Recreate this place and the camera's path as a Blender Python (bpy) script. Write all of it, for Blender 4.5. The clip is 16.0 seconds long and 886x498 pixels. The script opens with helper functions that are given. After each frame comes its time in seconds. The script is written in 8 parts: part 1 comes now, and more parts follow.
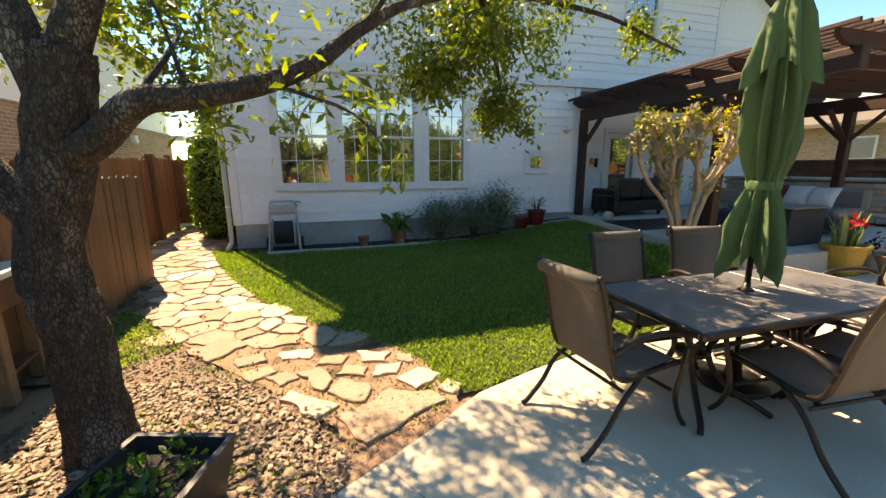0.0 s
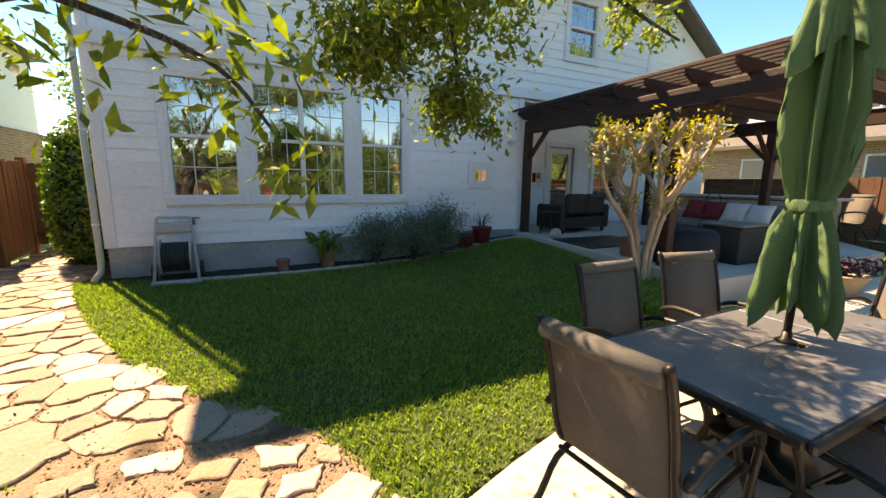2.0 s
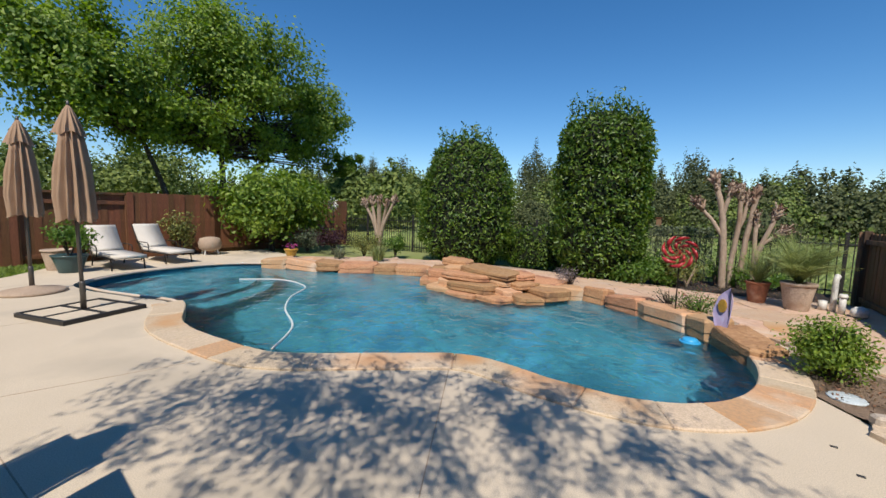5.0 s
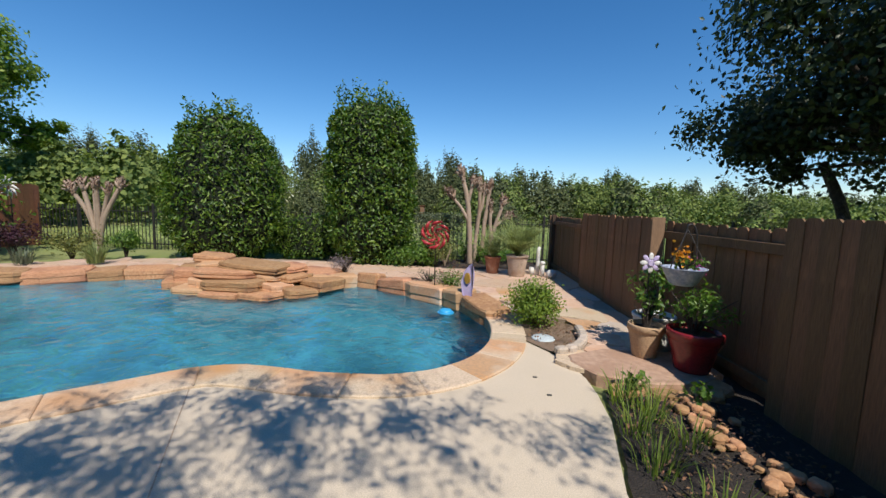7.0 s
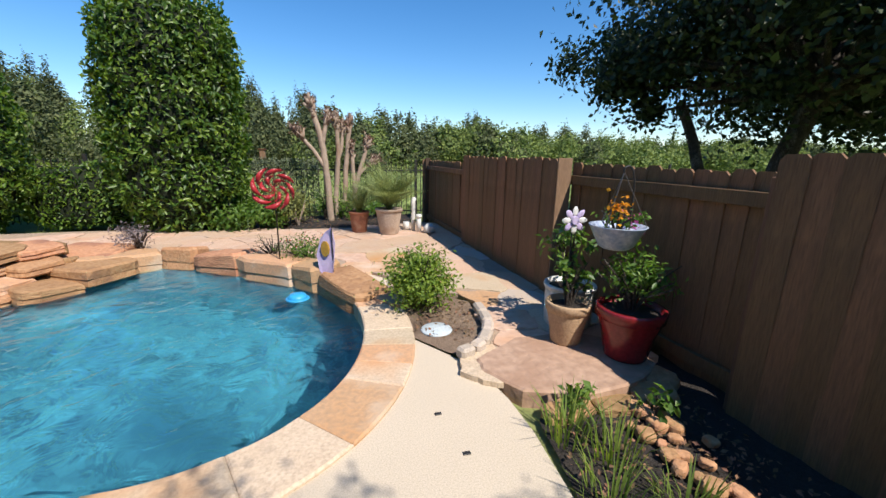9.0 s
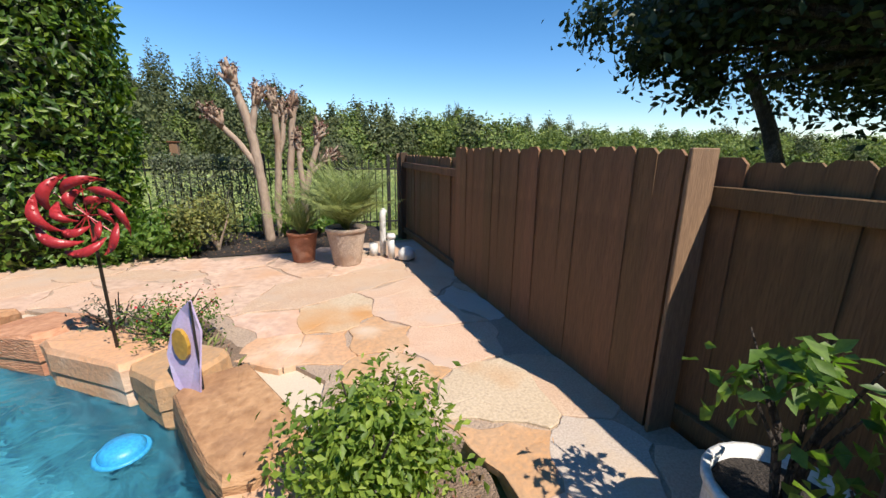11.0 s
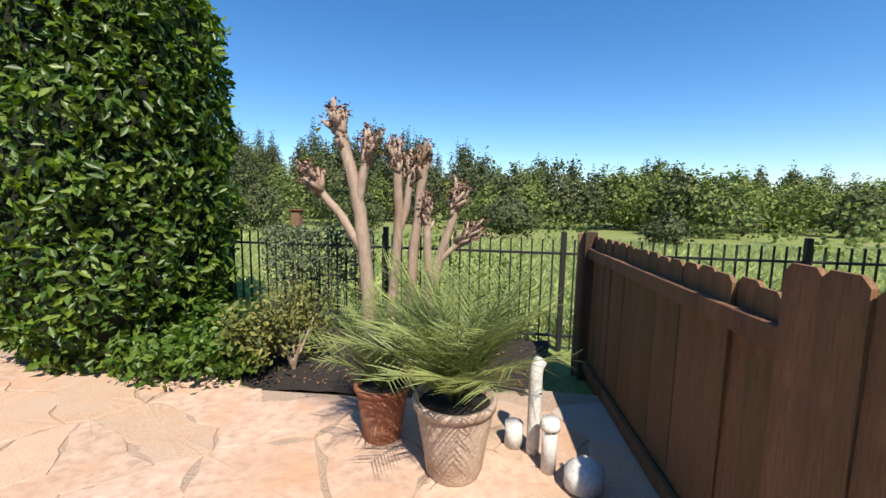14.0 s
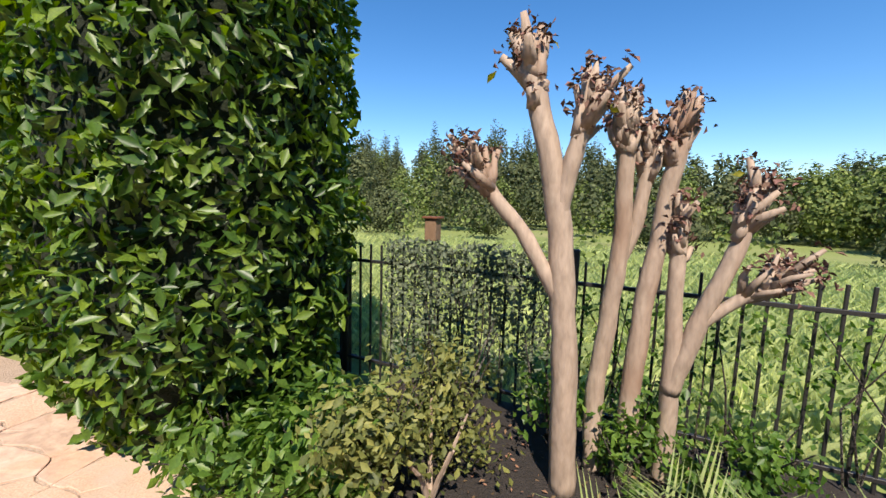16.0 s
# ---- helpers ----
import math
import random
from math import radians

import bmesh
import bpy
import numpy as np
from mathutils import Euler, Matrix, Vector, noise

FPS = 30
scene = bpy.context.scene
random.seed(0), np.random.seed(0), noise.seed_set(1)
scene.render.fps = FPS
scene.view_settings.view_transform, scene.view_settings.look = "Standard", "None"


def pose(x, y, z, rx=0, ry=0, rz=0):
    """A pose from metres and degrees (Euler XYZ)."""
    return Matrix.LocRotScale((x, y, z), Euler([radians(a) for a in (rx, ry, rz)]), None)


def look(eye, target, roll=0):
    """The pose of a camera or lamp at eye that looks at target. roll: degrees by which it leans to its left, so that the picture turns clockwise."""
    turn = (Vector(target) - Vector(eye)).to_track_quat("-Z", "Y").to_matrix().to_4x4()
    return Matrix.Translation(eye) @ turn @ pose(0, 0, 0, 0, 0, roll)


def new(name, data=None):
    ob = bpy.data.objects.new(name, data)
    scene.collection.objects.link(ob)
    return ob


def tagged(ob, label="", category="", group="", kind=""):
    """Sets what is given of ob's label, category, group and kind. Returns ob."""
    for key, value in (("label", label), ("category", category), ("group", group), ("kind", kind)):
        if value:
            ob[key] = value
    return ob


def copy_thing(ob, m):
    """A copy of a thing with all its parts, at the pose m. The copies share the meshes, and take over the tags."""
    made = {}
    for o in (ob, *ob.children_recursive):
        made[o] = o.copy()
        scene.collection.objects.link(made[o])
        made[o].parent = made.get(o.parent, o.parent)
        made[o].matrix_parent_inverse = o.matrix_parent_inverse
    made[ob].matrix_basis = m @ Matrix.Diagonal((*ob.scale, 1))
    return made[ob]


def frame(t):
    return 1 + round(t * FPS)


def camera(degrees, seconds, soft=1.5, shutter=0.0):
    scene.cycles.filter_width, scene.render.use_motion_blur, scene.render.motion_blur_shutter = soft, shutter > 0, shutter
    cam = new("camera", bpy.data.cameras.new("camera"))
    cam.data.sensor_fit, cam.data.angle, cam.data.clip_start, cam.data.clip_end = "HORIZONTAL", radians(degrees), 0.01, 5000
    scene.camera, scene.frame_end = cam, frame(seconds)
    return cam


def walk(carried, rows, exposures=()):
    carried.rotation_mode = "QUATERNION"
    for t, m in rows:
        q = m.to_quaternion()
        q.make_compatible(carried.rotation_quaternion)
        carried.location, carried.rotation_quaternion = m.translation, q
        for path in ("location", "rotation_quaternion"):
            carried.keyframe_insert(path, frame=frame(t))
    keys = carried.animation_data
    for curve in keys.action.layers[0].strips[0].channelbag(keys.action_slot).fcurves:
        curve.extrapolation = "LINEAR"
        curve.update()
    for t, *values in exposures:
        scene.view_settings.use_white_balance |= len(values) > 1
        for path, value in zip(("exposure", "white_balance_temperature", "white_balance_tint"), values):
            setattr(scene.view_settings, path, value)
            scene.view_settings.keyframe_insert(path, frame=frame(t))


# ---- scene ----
cam = camera(97.2, 16.0)
PATH = [
    (0, (-0.167, -0.233, 1.574), (0.381, 1.648, 1.17), -0.3),
    (0.5, (-0.156, -0.082, 1.555), (0.299, 1.82, 1.139), 0.6),
    (1, (-0.178, 0.168, 1.563), (0.251, 2.075, 1.143), 0.8),
    (1.5, (-0.116, 0.407, 1.537), (0.385, 2.3, 1.13), 0.5),
    (2, (0.072, 0.71, 1.547), (0.933, 2.484, 1.211), 0.7),
    (2.3, (0.179, 0.849, 1.545), (1.373, 2.425, 1.24), 0.3),
    (2.5, (0.233, 0.919, 1.546), (1.652, 2.304, 1.283), 1.2),
    (3, (0.323, 1.007, 1.562), (2.201, 1.657, 1.339), 1.1),
    (3.5, (0.384, 0.945, 1.556), (2.368, 0.812, 1.345), 0.8),
    (4, (0.352, 0.816, 1.518), (2.172, 0.014, 1.315), 1.8),
    (4.5, (0.297, 0.698, 1.541), (1.813, -0.59, 1.337), 1.9),
    (5, (0.254, 0.631, 1.557), (1.428, -0.976, 1.357), 1.6),
    (5.2, (0.232, 0.624, 1.559), (1.271, -1.075, 1.365), 1.3),
    (7.3, (0.109, 0.266, 1.503), (0.177, -1.719, 1.268), 1.9),
    (7.5, (0.117, 0.16, 1.504), (0.111, -1.822, 1.232), 2.0),
    (8, (0.21, -0.22, 1.443), (-0.019, -2.177, 1.102), 2.6),
    (8.5, (0.175, -0.658, 1.447), (-0.241, -2.571, 1.041), 2.2),
    (9, (0.034, -1.14, 1.456), (-0.452, -3.023, 0.988), 1.2),
    (9.5, (0.019, -1.694, 1.444), (-0.571, -3.542, 0.959), 0.6),
    (9.7, (-0.032, -1.89, 1.459), (-0.651, -3.726, 0.965), 0.3),
    (11.8, (-0.99, -3.876, 1.415), (-1.407, -5.77, 0.925), 2.0),
    (12, (-1.124, -3.937, 1.438), (-1.418, -5.853, 0.948), 1.5),
    (12.5, (-1.203, -4.5, 1.49), (-1.256, -6.446, 1.035), 2.2),
    (13, (-1.253, -5.005, 1.513), (-1.128, -6.967, 1.146), 2.1),
    (13.5, (-1.184, -5.508, 1.593), (-0.956, -7.475, 1.31), 1.3),
    (14, (-1.013, -6.0, 1.619), (-0.706, -7.963, 1.388), 1.0),
    (14.5, (-0.894, -6.473, 1.634), (-0.462, -8.41, 1.387), 0.6),
    (15, (-0.733, -6.884, 1.608), (-0.092, -8.764, 1.371), 0.8),
    (15.5, (-0.33, -7.243, 1.621), (0.409, -9.091, 1.42), 0.2),
    (16, (0.074, -7.57, 1.629), (0.918, -9.369, 1.401), 1.7),
]
EXPOSURES = [(0.0, 1.82, 10800, 16), (2.3, 1.9, 10200, 16), (2.6, 1.8, 9400, 16), (3.2, 1.3, 8200, 14), (3.6, 0.85, 7600, 13), (4.2, 0.45, 7000, 12), (5.2, 0.2, 6600, 11), (7.5, 0.3, 6500, 11), (9.0, 0.55, 6500, 12), (12.5, 0.65, 6800, 13), (14.5, 0.72, 6800, 14), (16.0, 0.82, 6900, 15)]
walk(cam, [(t, look(eye, target, roll)) for t, eye, target, roll in PATH], EXPOSURES)

# ---- light: one sun behind the house, clear sky ----
SUN_X, SUN_Y, SUN_EL = -0.44, 0.898, 52.0
_sd = Vector((SUN_X, SUN_Y, 0)).normalized() * math.cos(radians(SUN_EL)) + Vector((0, 0, math.sin(radians(SUN_EL))))
world = bpy.data.worlds.new("sky")
scene.world = world
world.use_nodes = True
_wn = world.node_tree.nodes
_sky = _wn.new("ShaderNodeTexSky")
_sky.sky_type = 'NISHITA'
_sky.sun_disc = False
_sky.sun_elevation = radians(SUN_EL)
_sky.sun_rotation = math.atan2(SUN_X, SUN_Y)
_sky.air_density, _sky.dust_density, _sky.ozone_density = 1.0, 0.0, 5.0
_hs = _wn.new("ShaderNodeHueSaturation")
_hs.inputs["Saturation"].default_value = 1.25
_wn["Background"].inputs["Strength"].default_value = 0.115
world.node_tree.links.new(_sky.outputs["Color"], _hs.inputs["Color"])
world.node_tree.links.new(_hs.outputs["Color"], _wn["Background"].inputs["Color"])
sun = new("sun", bpy.data.lights.new("sun", "SUN"))
sun.data.energy = 4.7
sun.data.angle = radians(0.55)
sun.data.color = (1.0, 0.93, 0.82)
sun.matrix_world = look(_sd * 40, (0, 0, 0))

# ---- materials ----


def material(name, base, other=None, scale=6.0, rough=0.75, bump=0.25, fine=70.0, metal=0.0, vary=0.0, stretch=(1, 1, 1), spec=0.4, island=False, thin=0.0, dirt=None, dirt_scale=1.2, crisp=0.0):
    """Two-scale noise between two colours, fine bump, optional stains, per-object or per-island value change, thin leaves let light through."""
    m = bpy.data.materials.new(name)
    m.use_nodes = True
    t = m.node_tree
    n, l = t.nodes, t.links
    b = n["Principled BSDF"]
    other = other or tuple(c * 0.8 for c in base)
    co = n.new("ShaderNodeTexCoord")
    mp = n.new("ShaderNodeMapping")
    mp.inputs["Scale"].default_value = stretch
    l.new(co.outputs["Object"], mp.inputs["Vector"])

    def noise_tex(s, detail=4.0):
        x = n.new("ShaderNodeTexNoise")
        x.inputs["Scale"].default_value, x.inputs["Detail"].default_value = s, detail
        l.new(mp.outputs["Vector"], x.inputs["Vector"])
        return x

    def mix(fac, a, c):
        x = n.new("ShaderNodeMix")
        x.data_type = "RGBA"
        for sock, v in ((x.inputs[0], fac), (x.inputs[6], a), (x.inputs[7], c)):
            if isinstance(v, (tuple, float, int)):
                sock.default_value = (*v, 1) if isinstance(v, tuple) else v
            else:
                l.new(v, sock)
        return x.outputs[2]

    def ramp(sock, lo, hi):
        r = n.new("ShaderNodeMapRange")
        r.inputs["From Min"].default_value, r.inputs["From Max"].default_value = lo, hi
        l.new(sock, r.inputs["Value"])
        return r.outputs["Result"]

    n1, n2 = noise_tex(scale), noise_tex(fine, 3.0)
    w = 0.28 * (1 - crisp) + 0.02
    col = mix(ramp(n1.outputs["Fac"], 0.5 - w, 0.5 + w), base, other)
    col = mix(ramp(n2.outputs["Fac"], 0.35, 0.8), col, tuple(c * 0.72 for c in other))
    if dirt:
        n3 = noise_tex(dirt_scale, 6.0)
        col = mix(ramp(n3.outputs["Fac"], 0.52, 0.68), col, dirt)
    if vary:
        if island:
            g = n.new("ShaderNodeNewGeometry")
            rnd = g.outputs["Random Per Island"]
        else:
            g = n.new("ShaderNodeObjectInfo")
            rnd = g.outputs["Random"]
        h = n.new("ShaderNodeHueSaturation")
        r = n.new("ShaderNodeMapRange")
        r.inputs["To Min"].default_value, r.inputs["To Max"].default_value = 1 - vary, 1 + vary
        l.new(rnd, r.inputs["Value"])
        l.new(r.outputs["Result"], h.inputs["Value"])
        r2 = n.new("ShaderNodeMapRange")
        r2.inputs["To Min"].default_value, r2.inputs["To Max"].default_value = 0.5 + vary * 0.05, 0.5 - vary * 0.05
        l.new(rnd, r2.inputs["Value"])
        l.new(r2.outputs["Result"], h.inputs["Hue"])
        l.new(col, h.inputs["Color"])
        col = h.outputs["Color"]
    l.new(col, b.inputs["Base Color"])
    b.inputs["Roughness"].default_value, b.inputs["Metallic"].default_value = rough, metal
    b.inputs["Specular IOR Level"].default_value = spec
    if bump:
        bp = n.new("ShaderNodeBump")
        bp.inputs["Strength"].default_value, bp.inputs["Distance"].default_value = bump, 0.02
        l.new(n2.outputs["Fac"], bp.inputs["Height"])
        l.new(bp.outputs["Normal"], b.inputs["Normal"])
    if thin:
        tr = n.new("ShaderNodeBsdfTranslucent")
        hs = n.new("ShaderNodeHueSaturation")
        hs.inputs["Value"].default_value, hs.inputs["Saturation"].default_value = 1.9, 1.15
        l.new(col, hs.inputs["Color"])
        l.new(hs.outputs["Color"], tr.inputs["Color"])
        ms = n.new("ShaderNodeMixShader")
        ms.inputs[0].default_value = thin
        l.new(b.outputs[0], ms.inputs[1])
        l.new(tr.outputs[0], ms.inputs[2])
        l.new(ms.outputs[0], n["Material Output"].inputs["Surface"])
    return m


M_siding = material("white_siding", (0.84, 0.84, 0.84), (0.77, 0.77, 0.77), 3, 0.55, 0.08, 40, vary=0.04, stretch=(0.3, 1, 4))
M_trim = material("white_trim", (0.76, 0.77, 0.78), (0.68, 0.69, 0.70), 4, 0.5, 0.06, 60)
M_found = material("foundation_plaster", (0.42, 0.42, 0.41), (0.33, 0.33, 0.32), 2.5, 0.9, 0.5, 45, dirt=(0.26, 0.25, 0.23))
M_frame = material("vinyl_frame", (0.78, 0.78, 0.76), (0.7, 0.7, 0.68), 6, 0.35, 0.03)
# near-black colour that paints the shade inside rooms and the porch
M_inner_shade = material("inner_shade_black", (0.015, 0.015, 0.016), (0.02, 0.02, 0.02), 2, 0.9, 0.0)
M_fence = material("stained_fence", (0.23, 0.095, 0.040), (0.135, 0.056, 0.026), 5, 0.7, 0.35, 55, vary=0.22, stretch=(3, 3, 0.25), dirt=(0.07, 0.035, 0.02), dirt_scale=0.9)
M_fence_dark = material("weathered_fence", (0.26, 0.138, 0.062), (0.155, 0.085, 0.042), 5, 0.7, 0.4, 55, vary=0.2, stretch=(3, 3, 0.22), dirt=(0.06, 0.034, 0.022), dirt_scale=0.8)
M_raw = material("cut_wood", (0.30, 0.19, 0.11), (0.2, 0.12, 0.07), 8, 0.8, 0.3, 60, stretch=(3, 3, 0.3))
M_perg = material("pergola_stain", (0.060, 0.022, 0.012), (0.035, 0.014, 0.008), 6, 0.6, 0.3, 60, vary=0.15, stretch=(1, 1, 1))
M_concrete = material("pool_deck_concrete", (0.63, 0.535, 0.41), (0.55, 0.465, 0.355), 1.3, 0.85, 0.14, 130, dirt=(0.42, 0.36, 0.28), dirt_scale=0.7)
M_soil = material("dark_mulch", (0.050, 0.040, 0.034), (0.024, 0.020, 0.017), 25, 0.95, 1.0, 90)
M_dirt = material("garden_dirt", (0.36, 0.225, 0.145), (0.27, 0.16, 0.10), 5, 0.95, 0.9, 80, dirt=(0.07, 0.05, 0.025), dirt_scale=2.5)
M_gravel = material("gravel_bed", (0.33, 0.235, 0.165), (0.20, 0.14, 0.095), 30, 0.95, 1.0, 90, dirt=(0.09, 0.06, 0.04), dirt_scale=2.0)
M_turf = material("turf", (0.075, 0.095, 0.026), (0.055, 0.070, 0.02), 3, 0.9, 0.8, 120)
M_blade = material("grass_blade", (0.215, 0.30, 0.062), (0.15, 0.225, 0.045), 2, 0.6, 0.0, vary=0.4, island=True, thin=0.4)
M_meadow = material("meadow", (0.24, 0.28, 0.08), (0.17, 0.22, 0.06), 0.25, 0.95, 1.0, 14, dirt=(0.24, 0.24, 0.10), dirt_scale=0.12)
M_stone = material("flagstone", (0.57, 0.43, 0.315), (0.52, 0.345, 0.235), 4.0, 0.8, 0.18, 90, vary=0.08, dirt=(0.46, 0.35, 0.27), dirt_scale=2.6)
M_flag_p = material("pink_flagstone", (0.60, 0.44, 0.335), (0.53, 0.36, 0.265), 2.2, 0.8, 0.5, 14, vary=0.08, dirt=(0.50, 0.31, 0.20), dirt_scale=1.7)
M_slab = material("slab_sandstone", (0.47, 0.325, 0.235), (0.40, 0.255, 0.175), 2.2, 0.85, 0.5, 16, dirt=(0.34, 0.21, 0.14), dirt_scale=2.0)
M_path = material("path_flagstone", (0.35, 0.255, 0.185), (0.30, 0.21, 0.148), 3.5, 0.85, 0.4, 45, vary=0.16, dirt=(0.33, 0.185, 0.11), dirt_scale=2.4)
M_stone_o = material("orange_flagstone", (0.54, 0.285, 0.13), (0.52, 0.34, 0.21), 2.5, 0.8, 0.3, 34, vary=0.12, dirt=(0.55, 0.43, 0.32), dirt_scale=1.9)
M_stone_g = material("grey_flagstone", (0.55, 0.47, 0.39), (0.46, 0.385, 0.32), 2.5, 0.8, 0.2, 90, vary=0.10, dirt=(0.50, 0.38, 0.26), dirt_scale=2.2)
M_boulder = material("tan_boulder", (0.48, 0.30, 0.165), (0.42, 0.205, 0.095), 2.0, 0.85, 0.6, 26, vary=0.22, dirt=(0.22, 0.12, 0.075), dirt_scale=2.4)
M_coping = material("coping_flagstone", (0.60, 0.485, 0.355), (0.54, 0.42, 0.295), 3.0, 0.8, 0.25, 60, vary=0.08, dirt=(0.50, 0.26, 0.11), dirt_scale=0.9)
M_ledge = material("layered_sandstone", (0.46, 0.285, 0.155), (0.36, 0.185, 0.085), 3.0, 0.85, 0.7, 30, vary=0.34, stretch=(0.6, 0.6, 2.6), dirt=(0.17, 0.085, 0.05), dirt_scale=2.4)
M_joint = material("mortar_joint", (0.46, 0.35, 0.26), (0.36, 0.27, 0.20), 5, 0.95, 0.6, 60)
# pale and dark mottling painted into the plaster stands in for caustic ripples
M_plaster_caustic = material("pool_plaster_caustic", (0.004, 0.060, 0.110), (0.042, 0.215, 0.295), 4.4, 0.8, 0.1, 11, dirt=(0.006, 0.07, 0.12), dirt_scale=0.8, crisp=0.6)
M_roof = material("roof_shingle", (0.19, 0.165, 0.14), (0.13, 0.11, 0.095), 12, 0.95, 0.7, 40)
M_bark = material("oak_bark", (0.13, 0.102, 0.08), (0.05, 0.039, 0.031), 26, 0.95, 1.0, 60, stretch=(1, 1, 0.45), dirt=(0.24, 0.22, 0.19), dirt_scale=5.0, crisp=0.5)


def crack_bark(m, scale=58.0):
    """Deep cracks between small plates of bark."""
    n, l = m.node_tree.nodes, m.node_tree.links
    b = n["Principled BSDF"]
    co, mp, vo = n.new("ShaderNodeTexCoord"), n.new("ShaderNodeMapping"), n.new("ShaderNodeTexVoronoi")
    ns, mx = n.new("ShaderNodeTexNoise"), n.new("ShaderNodeVectorMath")
    ns.inputs["Scale"].default_value = 9.0
    mx.operation = "MULTIPLY_ADD"
    mx.inputs[1].default_value = (0.05, 0.05, 0.05)
    mp.inputs["Scale"].default_value = (1, 1, 0.42)
    vo.feature = "DISTANCE_TO_EDGE"
    vo.inputs["Scale"].default_value = scale
    l.new(co.outputs["Object"], ns.inputs["Vector"])
    l.new(ns.outputs["Color"], mx.inputs[0])
    l.new(co.outputs["Object"], mx.inputs[2])
    l.new(mx.outputs[0], mp.inputs["Vector"])
    l.new(mp.outputs["Vector"], vo.inputs["Vector"])
    r = n.new("ShaderNodeMapRange")
    r.inputs["From Max"].default_value = 0.16
    l.new(vo.outputs["Distance"], r.inputs["Value"])
    mix = n.new("ShaderNodeMix")
    mix.data_type = "RGBA"
    mix.inputs[6].default_value = (0.040, 0.032, 0.025, 1)
    l.new(r.outputs["Result"], mix.inputs[0])
    l.new(b.inputs["Base Color"].links[0].from_socket, mix.inputs[7])
    l.new(mix.outputs[2], b.inputs["Base Color"])
    bp = n.new("ShaderNodeBump")
    bp.inputs["Strength"].default_value, bp.inputs["Distance"].default_value = 0.8, 0.02
    l.new(r.outputs["Result"], bp.inputs["Height"])
    l.new(b.inputs["Normal"].links[0].from_socket, bp.inputs["Normal"])
    l.new(bp.outputs["Normal"], b.inputs["Normal"])


crack_bark(M_bark)
M_leaf = material("oak_leaf", (0.155, 0.20, 0.036), (0.10, 0.135, 0.024), 3, 0.45, 0.0, vary=0.4, island=True, thin=0.48)
M_hedge = material("hedge_leaf", (0.115, 0.205, 0.024), (0.06, 0.12, 0.016), 3, 0.42, 0.0, vary=0.6, island=True, thin=0.26)
M_treeleaf = material("tree_leaf", (0.20, 0.295, 0.045), (0.14, 0.22, 0.033), 0.8, 0.55, 0.0, vary=0.4, island=True, thin=0.35)
M_cedar = material("cedar_leaf", (0.105, 0.128, 0.050), (0.072, 0.092, 0.036), 0.3, 0.8, 0.0, vary=0.45, island=True, thin=0.15)
M_wood_leaf = material("woods_leaf", (0.18, 0.24, 0.062), (0.125, 0.175, 0.045), 0.2, 0.8, 0.0, vary=0.45, island=True, thin=0.2)
M_black = material("black_metal", (0.018, 0.018, 0.019), (0.03, 0.028, 0.026), 12, 0.5, 0.1)
M_bronze = material("bronze_metal", (0.050, 0.038, 0.030), (0.03, 0.024, 0.02), 10, 0.42, 0.1, metal=0.5)


def glass_material(name, tint, rough=0.02):
    m = bpy.data.materials.new(name)
    m.use_nodes = True
    b = m.node_tree.nodes["Principled BSDF"]
    b.inputs["Base Color"].default_value = (*tint, 1)
    b.inputs["Roughness"].default_value = rough
    b.inputs["Specular IOR Level"].default_value = 0.9
    b.inputs["IOR"].default_value = 2.6
    return m


# opaque panes: the dark of unlit rooms is put into their colour
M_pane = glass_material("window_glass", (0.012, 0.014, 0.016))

M_water = bpy.data.materials.new("pool_water")
M_water.use_nodes = True
_t = M_water.node_tree
_b = _t.nodes["Principled BSDF"]
_b.inputs["Base Color"].default_value = (0.62, 0.93, 0.98, 1)
_b.inputs["Roughness"].default_value = 0.0
_b.inputs["IOR"].default_value = 1.33
_b.inputs["Transmission Weight"].default_value = 1.0
_n1 = _t.nodes.new("ShaderNodeTexNoise")
_n1.inputs["Scale"].default_value, _n1.inputs["Detail"].default_value, _n1.inputs["Distortion"].default_value = 4.2, 3.0, 0.7
_co = _t.nodes.new("ShaderNodeTexCoord")
_t.links.new(_co.outputs["Object"], _n1.inputs["Vector"])
_bp = _t.nodes.new("ShaderNodeBump")
_bp.inputs["Strength"].default_value, _bp.inputs["Distance"].default_value = 0.6, 0.06
_t.links.new(_n1.outputs["Fac"], _bp.inputs["Height"])
_t.links.new(_bp.outputs["Normal"], _b.inputs["Normal"])

# ---- geometry helpers ----
R = random.Random(7)


